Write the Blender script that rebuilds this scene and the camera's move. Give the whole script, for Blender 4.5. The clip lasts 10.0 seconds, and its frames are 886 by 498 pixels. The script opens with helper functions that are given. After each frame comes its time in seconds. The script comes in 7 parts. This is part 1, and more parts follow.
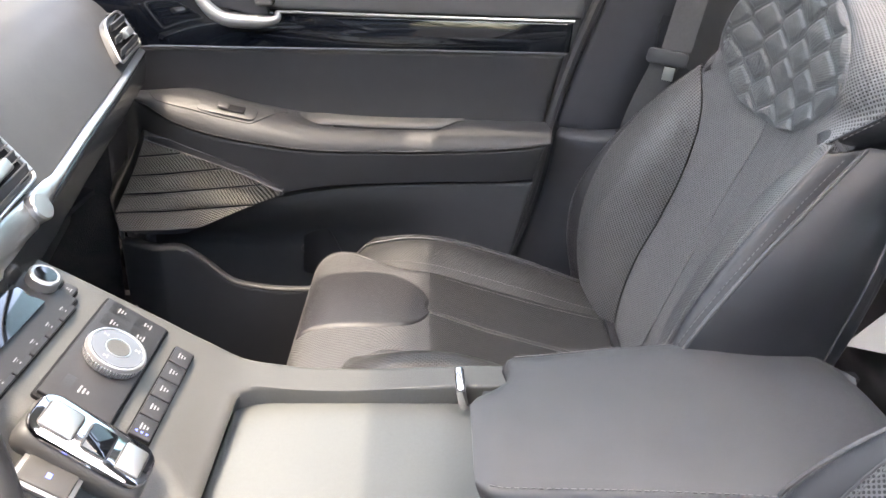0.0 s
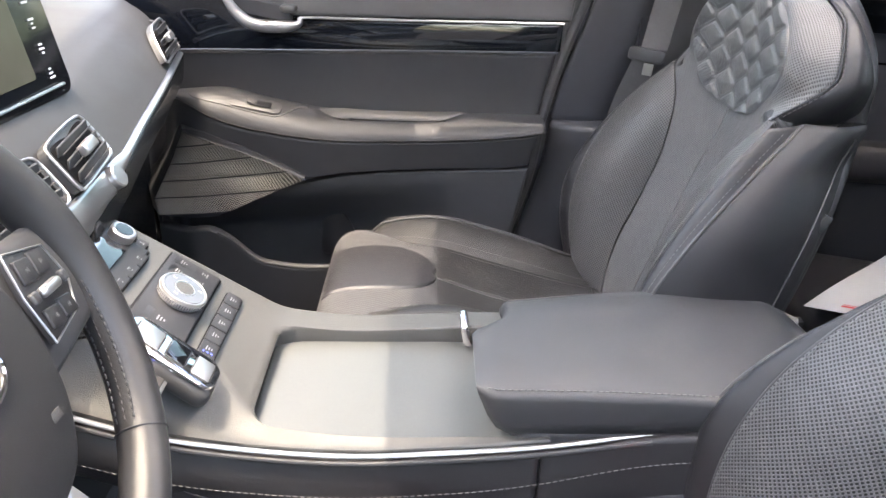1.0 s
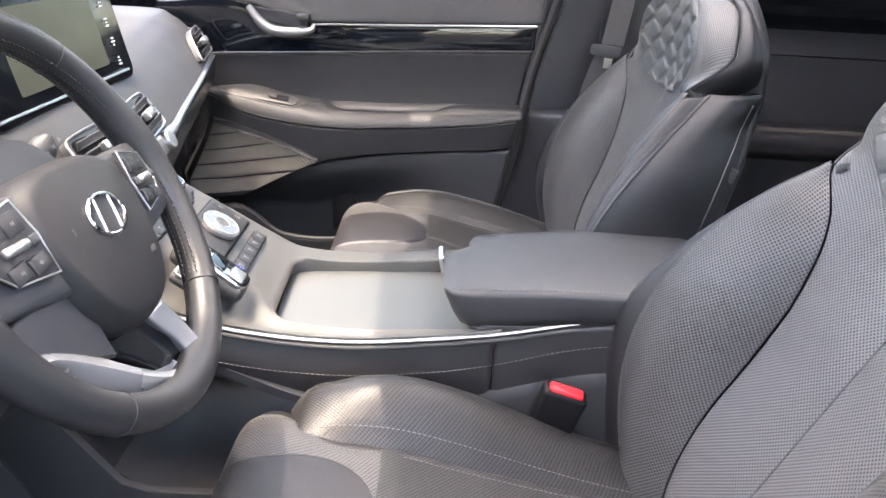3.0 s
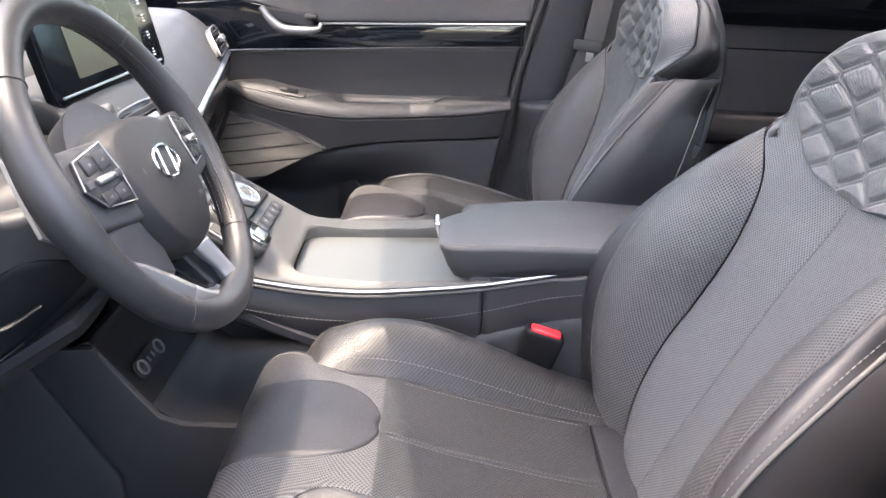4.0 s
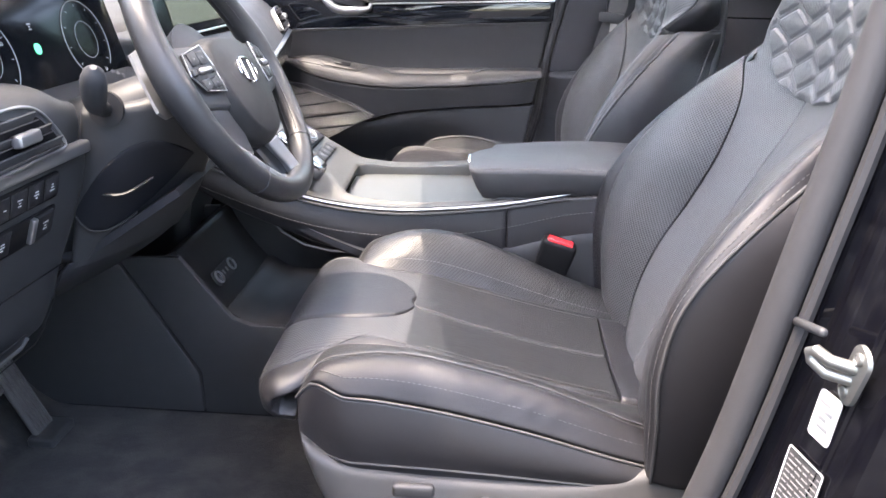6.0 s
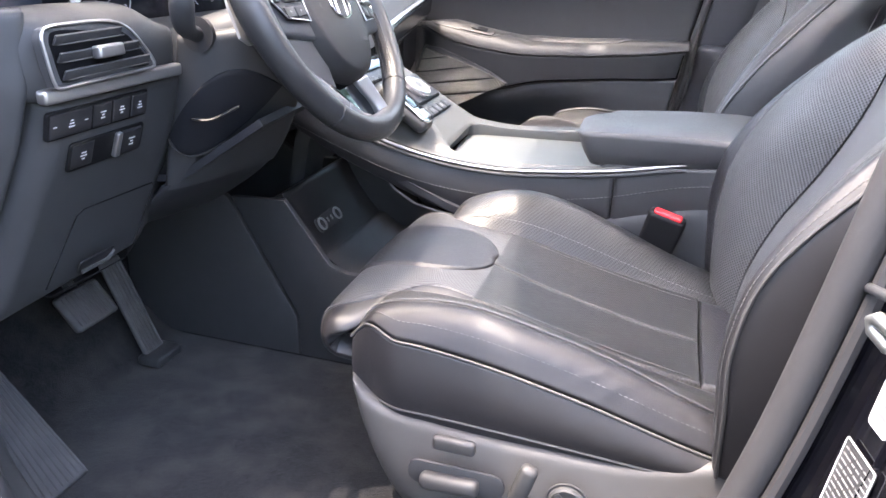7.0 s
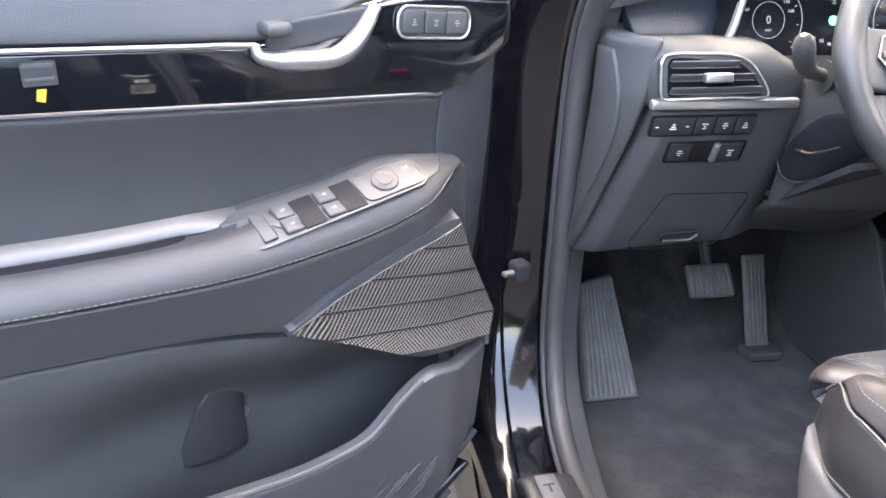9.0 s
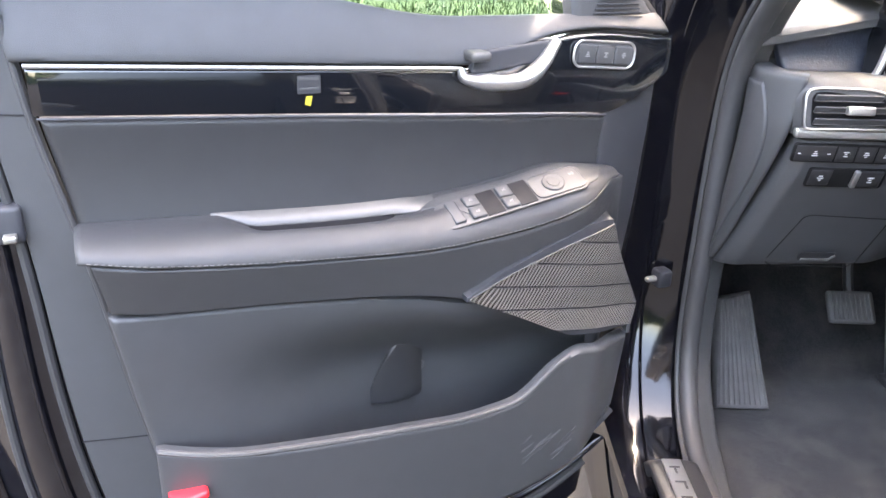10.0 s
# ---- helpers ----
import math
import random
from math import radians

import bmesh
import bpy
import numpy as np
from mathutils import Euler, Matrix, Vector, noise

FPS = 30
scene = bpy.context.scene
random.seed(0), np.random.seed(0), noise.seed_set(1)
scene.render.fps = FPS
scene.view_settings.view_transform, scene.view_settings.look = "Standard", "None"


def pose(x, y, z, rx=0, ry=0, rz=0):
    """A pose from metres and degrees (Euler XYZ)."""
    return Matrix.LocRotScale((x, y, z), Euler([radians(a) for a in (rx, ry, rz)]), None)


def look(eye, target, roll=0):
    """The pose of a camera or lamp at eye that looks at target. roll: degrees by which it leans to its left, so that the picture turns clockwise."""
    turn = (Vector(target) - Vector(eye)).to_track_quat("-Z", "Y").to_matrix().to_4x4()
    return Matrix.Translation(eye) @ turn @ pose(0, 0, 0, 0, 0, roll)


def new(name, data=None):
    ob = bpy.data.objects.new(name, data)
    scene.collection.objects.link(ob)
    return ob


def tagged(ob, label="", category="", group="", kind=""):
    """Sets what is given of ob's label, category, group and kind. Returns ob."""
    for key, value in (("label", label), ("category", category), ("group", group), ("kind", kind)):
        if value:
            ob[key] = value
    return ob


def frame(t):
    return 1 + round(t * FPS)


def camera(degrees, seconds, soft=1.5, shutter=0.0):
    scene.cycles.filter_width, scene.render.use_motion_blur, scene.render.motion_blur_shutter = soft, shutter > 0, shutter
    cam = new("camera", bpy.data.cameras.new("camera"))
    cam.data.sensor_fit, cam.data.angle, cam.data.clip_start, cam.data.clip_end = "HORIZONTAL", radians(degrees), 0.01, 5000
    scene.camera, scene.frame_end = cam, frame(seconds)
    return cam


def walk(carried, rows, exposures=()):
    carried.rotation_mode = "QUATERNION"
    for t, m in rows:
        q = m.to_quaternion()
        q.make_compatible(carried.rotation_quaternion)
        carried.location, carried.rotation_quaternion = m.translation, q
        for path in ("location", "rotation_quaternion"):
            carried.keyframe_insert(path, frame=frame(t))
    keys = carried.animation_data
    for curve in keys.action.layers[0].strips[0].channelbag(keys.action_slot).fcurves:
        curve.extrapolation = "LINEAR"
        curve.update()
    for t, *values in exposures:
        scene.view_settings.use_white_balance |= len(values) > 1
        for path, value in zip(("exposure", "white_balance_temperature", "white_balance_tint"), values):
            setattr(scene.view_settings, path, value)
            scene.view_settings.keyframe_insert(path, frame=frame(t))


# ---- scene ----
cam = camera(61.0, 10.0)
PATH = [
    (0, (-0.047, -0.548, 1.25), (0.05, 1.262, 0.405), 5.0),
    (0.5, (-0.041, -0.632, 1.261), (0.048, 1.183, 0.425), 4.7),
    (1, (-0.053, -0.71, 1.262), (0.031, 1.111, 0.437), 4.4),
    (1.5, (-0.059, -0.781, 1.255), (0.017, 1.046, 0.445), 4.2),
    (2, (-0.056, -0.871, 1.254), (0.007, 0.961, 0.455), 4.1),
    (2.5, (-0.011, -0.914, 1.26), (0.032, 0.924, 0.471), 3.7),
    (4, (0.006, -1.142, 1.253), (0.04, 0.71, 0.498), 3.0),
    (4.5, (0.019, -1.203, 1.242), (0.046, 0.65, 0.489), 2.8),
    (5, (0.023, -1.24, 1.223), (0.042, 0.616, 0.478), 2.5),
    (6.3, (0.06, -1.411, 1.16), (-0.103, 0.449, 0.442), 1.4),
    (6.5, (0.07, -1.421, 1.149), (-0.142, 0.427, 0.414), 1.4),
    (7, (0.157, -1.335, 1.114), (-0.359, 0.443, 0.357), 2.2),
    (7.5, (0.245, -1.316, 1.118), (-0.697, 0.258, 0.322), 3.2),
    (8, (0.353, -1.347, 1.159), (-1.007, -0.134, 0.336), 3.2),
    (8.5, (0.402, -1.249, 1.167), (-1.248, -0.504, 0.317), 2.9),
    (9, (0.49, -1.215, 1.184), (-1.295, -0.837, 0.365), 1.9),
    (9.5, (0.597, -1.246, 1.203), (-1.234, -1.101, 0.412), 1.8),
    (10, (0.675, -1.271, 1.215), (-1.17, -1.256, 0.441), 1.9),
]
walk(cam, [(t, look(eye, target, roll)) for t, eye, target, roll in PATH],
     exposures=[(0.0, 3.95, 7800, 12), (2.5, 4.0, 7700, 15), (5.0, 4.05, 7500, 16), (7.5, 4.55, 7250, 16), (8.0, 4.8, 7300, 16), (9.0, 4.9, 7900, 14), (10.0, 4.95, 8300, 15)])

# ---- world and sun ----
SUN_EL, SUN_AZ = 74.0, 190.0          # degrees; azimuth of the sun, counter-clockwise from +x
world = bpy.data.worlds.new("sky")
scene.world = world
world.use_nodes = True
wn = world.node_tree.nodes
sky = wn.new("ShaderNodeTexSky")
sky.sky_type, sky.sun_disc = "NISHITA", False
sky.sun_elevation, sky.sun_rotation = radians(SUN_EL), radians(90.0 - SUN_AZ)
sky.air_density, sky.dust_density = 1.0, 3.0
wn["Background"].inputs["Strength"].default_value = 0.15
world.node_tree.links.new(sky.outputs[0], wn["Background"].inputs["Color"])
sun = new("sun", bpy.data.lights.new("sun", "SUN"))
sun.data.energy, sun.data.angle, sun.data.color = 0.46, radians(0.6), (1.0, 0.96, 0.9)
_d = Vector((math.cos(radians(SUN_EL)) * math.cos(radians(SUN_AZ)), math.cos(radians(SUN_EL)) * math.sin(radians(SUN_AZ)), math.sin(radians(SUN_EL))))
sun.matrix_world = Matrix.Translation((0, 0, 6)) @ _d.to_track_quat("Z", "Y").to_matrix().to_4x4()


# ---- materials ----
def material(name, color, rough=0.5, metal=0.0, spec=0.5, var=0.12, scale=40.0, bump=0.0, bump_scale=900.0,
             coat=0.0, sheen=0.0, stain=0.0, stain_scale=6.0, stain_color=None, emit=None, grain="noise", aniso=None):
    """A surface with colour varied at two scales, a fine relief and uneven gloss."""
    m = bpy.data.materials.new(name)
    m.use_nodes = True
    nt = m.node_tree
    b = nt.nodes["Principled BSDF"]
    L = nt.links.new
    co = nt.nodes.new("ShaderNodeTexCoord")
    n1 = nt.nodes.new("ShaderNodeTexNoise")
    n1.inputs["Scale"].default_value, n1.inputs["Detail"].default_value = scale, 4
    L(co.outputs["Object"], n1.inputs["Vector"])
    ramp = nt.nodes.new("ShaderNodeMapRange")
    ramp.inputs["To Min"].default_value, ramp.inputs["To Max"].default_value = 1 - var, 1 + var
    L(n1.outputs["Fac"], ramp.inputs["Value"])
    mul = nt.nodes.new("ShaderNodeVectorMath")
    mul.operation = "SCALE"
    mul.inputs[0].default_value = color
    L(ramp.outputs[0], mul.inputs["Scale"])
    out = mul.outputs[0]
    if stain:
        n2 = nt.nodes.new("ShaderNodeTexNoise")
        n2.inputs["Scale"].default_value, n2.inputs["Detail"].default_value = stain_scale, 6
        L(co.outputs["Object"], n2.inputs["Vector"])
        r2 = nt.nodes.new("ShaderNodeMapRange")
        r2.inputs["From Min"].default_value, r2.inputs["From Max"].default_value, r2.inputs["To Max"].default_value = 0.44, 0.66, stain
        L(n2.outputs["Fac"], r2.inputs["Value"])
        mx = nt.nodes.new("ShaderNodeMix")
        mx.data_type = "RGBA"
        L(r2.outputs[0], mx.inputs[0])
        L(out, mx.inputs[6])
        mx.inputs[7].default_value = (*(stain_color or [c * 1.8 for c in color]), 1)
        out = mx.outputs[2]
    L(out, b.inputs["Base Color"])
    b.inputs["Metallic"].default_value = metal
    b.inputs["Specular IOR Level"].default_value = spec
    b.inputs["Coat Weight"].default_value = coat
    b.inputs["Coat Roughness"].default_value = 0.04
    b.inputs["Sheen Weight"].default_value = sheen
    n3 = nt.nodes.new("ShaderNodeTexNoise")
    n3.inputs["Scale"].default_value, n3.inputs["Detail"].default_value = 9.0, 5
    L(co.outputs["Object"], n3.inputs["Vector"])
    rr = nt.nodes.new("ShaderNodeMapRange")
    rr.inputs["To Min"].default_value, rr.inputs["To Max"].default_value = max(0.02, rough * 0.8), min(1, rough * 1.2)
    L(n3.outputs["Fac"], rr.inputs["Value"])
    L(rr.outputs[0], b.inputs["Roughness"])
    if bump:
        if grain == "cells":
            tx = nt.nodes.new("ShaderNodeTexVoronoi")
            tx.feature = "DISTANCE_TO_EDGE"
            tx.inputs["Scale"].default_value = bump_scale
            h = tx.outputs["Distance"]
        else:
            tx = nt.nodes.new("ShaderNodeTexNoise")
            tx.inputs["Scale"].default_value, tx.inputs["Detail"].default_value = bump_scale, 3
            h = tx.outputs["Fac"]
        L(co.outputs["Object"], tx.inputs["Vector"])
        bp = nt.nodes.new("ShaderNodeBump")
        bp.inputs["Strength"].default_value, bp.inputs["Distance"].default_value = bump, 0.001
        L(h, bp.inputs["Height"])
        L(bp.outputs[0], b.inputs["Normal"])
    if emit:
        b.inputs["Emission Color"].default_value = (*emit[:3], 1)
        b.inputs["Emission Strength"].default_value = emit[3]
    return m


def perforated(name, color, rough, pitch, hole=0.42, dark=0.25):
    """Leather with rows of small round holes, laid out in metres on the UV map."""
    m = material(name, color, rough, var=0.1, bump=0.0)
    nt = m.node_tree
    L = nt.links.new
    b = nt.nodes["Principled BSDF"]
    uv = nt.nodes.new("ShaderNodeUVMap")
    uv.uv_map = "UVMap"
    rot = nt.nodes.new("ShaderNodeVectorMath")
    rot.operation = "SCALE"
    rot.inputs["Scale"].default_value = math.pi / pitch
    L(uv.outputs[0], rot.inputs[0])
    sep = nt.nodes.new("ShaderNodeSeparateXYZ")
    L(rot.outputs[0], sep.inputs[0])

    def op(kind, a, c=None):
        n = nt.nodes.new("ShaderNodeMath")
        n.operation = kind
        for i, v in enumerate((a, c)):
            if v is None:
                continue
            if isinstance(v, (int, float)):
                n.inputs[i].default_value = v
            else:
                L(v, n.inputs[i])
        return n.outputs[0]
    s = op("ADD", sep.outputs[0], sep.outputs[1])
    d = op("SUBTRACT", sep.outputs[0], sep.outputs[1])
    p = op("MULTIPLY", op("SINE", s), op("SINE", d))
    p = op("ABSOLUTE", p)
    mr = nt.nodes.new("ShaderNodeMapRange")
    mr.inputs["From Min"].default_value, mr.inputs["From Max"].default_value = hole, hole + 0.25
    L(p, mr.inputs["Value"])
    mx = nt.nodes.new("ShaderNodeMix")
    mx.data_type = "RGBA"
    L(mr.outputs[0], mx.inputs[0])
    old = b.inputs["Base Color"].links[0].from_socket
    L(old, mx.inputs[6])
    mx.inputs[7].default_value = (*[c * dark for c in color], 1)
    L(mx.outputs[2], b.inputs["Base Color"])
    bp = nt.nodes.new("ShaderNodeBump")
    bp.invert = True
    bp.inputs["Strength"].default_value, bp.inputs["Distance"].default_value = 0.8, 0.0012
    L(mr.outputs[0], bp.inputs["Height"])
    L(bp.outputs[0], b.inputs["Normal"])
    return m


LEATHER = material("black_leather", (0.023, 0.022, 0.024), 0.34, bump=0.35, bump_scale=1100, grain="cells", stain=0.15, stain_scale=14, stain_color=(0.030, 0.030, 0.032))
PERF = perforated("perforated_leather", (0.098, 0.095, 0.096), 0.42, 0.0054, hole=0.37, dark=0.14)
# darker copy of the same leather: the cushion's weaker light put into its colour
PERF_SHADED = perforated("perforated_leather_shaded", (0.044, 0.043, 0.043), 0.40, 0.0054, hole=0.31, dark=0.08)
FINE = perforated("fine_perforated_leather", (0.138, 0.136, 0.138), 0.40, 0.0050, hole=0.43, dark=0.26)
QUILT = perforated("quilted_leather", (0.125, 0.125, 0.126), 0.46, 0.0032, hole=0.5, dark=0.45)
def crease(m, scale, strength, depth):
    """Adds slow hollows and creases under a surface's fine relief."""
    nt = m.node_tree
    n = nt.nodes.new("ShaderNodeTexNoise")
    n.inputs["Scale"].default_value, n.inputs["Detail"].default_value, n.inputs["Distortion"].default_value = scale, 5, 0.8
    c = nt.nodes.new("ShaderNodeTexCoord")
    nt.links.new(c.outputs["Object"], n.inputs["Vector"])
    bp = nt.nodes.new("ShaderNodeBump")
    bp.inputs["Strength"].default_value, bp.inputs["Distance"].default_value = strength, depth
    nt.links.new(n.outputs["Fac"], bp.inputs["Height"])
    sock = nt.nodes["Principled BSDF"].inputs["Normal"]
    if sock.links:
        nt.links.new(bp.outputs[0], sock.links[0].from_node.inputs["Normal"])
    else:
        nt.links.new(bp.outputs[0], sock)
    return m


crease(LEATHER, 22, 0.10, 0.006)
crease(PERF, 26, 0.35, 0.006)
crease(PERF_SHADED, 26, 0.35, 0.006)
crease(FINE, 22, 0.35, 0.006)
SOFT = material("soft_dash_skin", (0.038, 0.039, 0.041), 0.55, bump=0.3, bump_scale=800, grain="cells")
PLASTIC = material("black_plastic", (0.042, 0.043, 0.046), 0.5, bump=0.25, bump_scale=1500)
TRIM = material("grey_seat_trim", (0.052, 0.051, 0.051), 0.5, bump=0.25, bump_scale=1600)
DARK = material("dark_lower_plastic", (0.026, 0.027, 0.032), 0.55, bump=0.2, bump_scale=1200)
LOWER = material("black_door_plastic", (0.041, 0.042, 0.045), 0.45, bump=0.25, bump_scale=1400, stain=0.2, stain_scale=9, stain_color=(0.046, 0.046, 0.049))
GLOSS = material("piano_black", (0.004, 0.005, 0.007), 0.06, coat=1.0, var=0.05)
PAINT = material("black_car_paint", (0.004, 0.004, 0.006), 0.07, coat=0.0, var=0.1, stain=0.05, stain_scale=60, stain_color=(0.1, 0.1, 0.1))
SILVER = material("satin_silver_trim", (0.50, 0.50, 0.50), 0.34, metal=0.9, var=0.04)
SPOKE = material("silver_painted_spoke", (0.52, 0.52, 0.52), 0.28, metal=0.7, var=0.04)
CHROME = material("chrome", (0.8, 0.8, 0.82), 0.08, metal=1.0, var=0.03)
DECK = material("textured_console_grey", (0.080, 0.079, 0.075), 0.34, metal=0.15, bump=0.5, bump_scale=900, var=0.16, scale=500)
TRAY = material("matt_tray_grey", (0.090, 0.094, 0.091), 0.38, metal=0.0, bump=0.2, bump_scale=900, var=0.12, scale=300, stain=0.4, stain_scale=5, stain_color=(0.098, 0.103, 0.099))
PIPING = material("grey_piping", (0.065, 0.063, 0.063), 0.45, var=0.05)
THREAD = material("grey_thread", (0.14, 0.137, 0.134), 0.7, var=0.2)
CARPET = material("black_carpet", (0.018, 0.018, 0.020), 1.0, spec=0.1, bump=1.0, bump_scale=420, var=0.8, scale=160, stain=0.8, stain_scale=16, stain_color=(0.042, 0.040, 0.039), sheen=0.2)
RUBBER = material("black_rubber", (0.03, 0.03, 0.032), 0.55, bump=0.15, bump_scale=600)
SEAL = material("door_seal_rubber", (0.042, 0.041, 0.043), 0.5, bump=0.1, bump_scale=500)
ASPHALT = material("asphalt", (0.026, 0.025, 0.024), 0.95, spec=0.15, bump=0.9, bump_scale=140, var=0.35, scale=180, stain=0.4, stain_scale=1.2, stain_color=(0.032, 0.031, 0.029))
RED = material("red_plastic", (0.7, 0.02, 0.03), 0.35, var=0.05)
WHITE = material("white_label", (0.58, 0.58, 0.57), 0.5, var=0.03)
PRINT = material("white_print", (0.75, 0.75, 0.75), 0.5, var=0.02)
GREYPRINT = material("grey_print", (0.26, 0.26, 0.26), 0.5, var=0.02)
HEAD = material("headliner_cloth", (0.32, 0.31, 0.29), 0.95, bump=0.3, bump_scale=900)
MESH = perforated("speaker_mesh_metal", (0.74, 0.71, 0.66), 0.30, 0.0054, hole=0.22, dark=0.008)
MESH.node_tree.nodes["Principled BSDF"].inputs["Metallic"].default_value = 1.0
KEYCAP = material("black_key_plastic", (0.020, 0.020, 0.022), 0.42, bump=0.15, bump_scale=1800)
METAL = material("zinc_metal", (0.38, 0.38, 0.36), 0.5, metal=1.0, var=0.1)


# ---- geometry helpers ----
def finish(name, verts, faces, mat, parent=None, label="", smooth=True, uv=None, sharp=None):
    """One mesh object; uv holds a pair per vertex, in metres."""
    me = bpy.data.meshes.new(name)
    me.from_pydata([tuple(map(float, v)) for v in verts], [], [tuple(map(int, f)) for f in faces])
    me.materials.append(mat)
    if uv is not None:
        layer = me.uv_layers.new(name="UVMap")
        idx = np.empty(len(me.loops), dtype=np.int32)
        me.loops.foreach_get("vertex_index", idx)
        layer.data.foreach_set("uv", np.asarray(uv, dtype=np.float32)[idx].ravel())
    me.polygons.foreach_set("use_smooth", [smooth] * len(me.polygons))
    if sharp:
        me.set_sharp_from_angle(angle=radians(sharp))
    me.update()
    ob = new(name, me)
    if parent is not None:
        ob.parent = parent
    if label:
        ob["label"] = label
    return ob


def part(name, bm, mat, parent=None, label="", smooth=True, sharp=35):
    """Link a bmesh as one mesh object under a thing."""
    bmesh.ops.recalc_face_normals(bm, faces=bm.faces[:])
    me = bpy.data.meshes.new(name)
    bm.to_mesh(me)
    bm.free()
    me.materials.append(mat)
    me.polygons.foreach_set("use_smooth", [smooth] * len(me.polygons))
    if smooth and sharp:
        me.set_sharp_from_angle(angle=radians(sharp))
    ob = new(name, me)
    if parent is not None:
        ob.parent = parent
    if label:
        ob["label"] = label
    return ob


def thing(name, label, category, at=(0, 0, 0), group="", kind=""):
    ob = new(name)
    ob.location = at
    ob.empty_display_size = 0.05
    return tagged(ob, label, category, group, kind)


def spline(pts, n):
    """n points on a Catmull-Rom curve through pts, evenly spaced by length."""
    p = np.asarray(pts, float)
    q = np.vstack([2 * p[0] - p[1], p, 2 * p[-1] - p[-2]])
    out = []
    for i in range(len(p) - 1):
        a, b, c, d = q[i:i + 4]
        for t in np.linspace(0, 1, 24, endpoint=False):
            out.append(0.5 * (2 * b + (c - a) * t + (2 * a - 5 * b + 4 * c - d) * t * t + (3 * b - a - 3 * c + d) * t ** 3))
    out.append(p[-1])
    out = np.array(out)
    s = np.r_[0, np.cumsum(np.linalg.norm(np.diff(out, axis=0), axis=1))]
    k = np.linspace(0, s[-1], n)
    return np.stack([np.interp(k, s, out[:, j]) for j in range(out.shape[1])], 1)


def curve(xs, ys):
    """A smooth function through a few knots."""
    xs, ys = np.asarray(xs, float), np.asarray(ys, float)
    dd = np.gradient(ys, xs)

    def f(x):
        x = np.clip(np.asarray(x, float), xs[0], xs[-1])
        i = np.clip(np.searchsorted(xs, x) - 1, 0, len(xs) - 2)
        h = xs[i + 1] - xs[i]
        t = (x - xs[i]) / h
        return ((1 + 2 * t) * (1 - t) ** 2 * ys[i] + t * (1 - t) ** 2 * h * dd[i]
                + t * t * (3 - 2 * t) * ys[i + 1] + t * t * (t - 1) * h * dd[i + 1])
    return f


def step(x, a, b):
    t = np.clip((np.asarray(x, float) - a) / (b - a), 0, 1)
    return t * t * (3 - 2 * t)


def spread(n, ease=0.6):
    """0 to 1, denser at both ends."""
    t = np.linspace(0, 1, n)
    return t * (1 - ease) + ease * (0.5 - 0.5 * np.cos(math.pi * t))


OUTER = dict()
for _names, _way in (("floor roof_skin bonnet console_top tray_cover bay_floor seat_panel bolster bolster_facing thigh_section thigh_end thigh_pad rear_strip sill_cover dash_pad top_pad lawn pull_plate switch_bezel", (0, 0, 1)),
                     ("roof headliner underbody underbody under_dash bridge_underside bottom_edge", (0, 0, -1)), ("bottom_ledge", (0, 0, 1)),
                     ("back_panel back_bolster bolster_rim quilted_shield tail_wall front_edge", (-1, 0, 0.2)),
                     ("trim_strip glove_box vent_pod knee_panel column_bolster bay_wall bulkhead rear_edge rear_shell", (1, 0, 0.1)),
                     ("lower_trim upper_trim pillar_b_upper", (0, -1, 0)), ("kick_panel_passenger sill_passenger", (0, -1, 0)), ("kick_panel pillar_b_upper_driver dash_end", (0, 1, 0)),
                     ("dash_side", (0.6, -1, 0)), ("inner_flange jamb_face outer_return", (0, -1, 0)),
                     ("spoke lower_spoke spoke_foot spoke_infill spoke_shield", (0.91, 0, 0.41)),
                     ("cushion_side back_side shoulder_flank base_trim side_panel lower_side outer_skin rocker fender body_side", "out"),
                     ("upper_panel gloss_strip mid_panel armrest armrest_skirt lower_panel pocket_wall bottle_holder grille_band grille_backing front_return bottom_flange handle_recess front_cover window_pane front_triangle rear_door_panel rear_gloss rear_armrest", "in")):
    for _n in _names.split():
        OUTER[_n] = _way


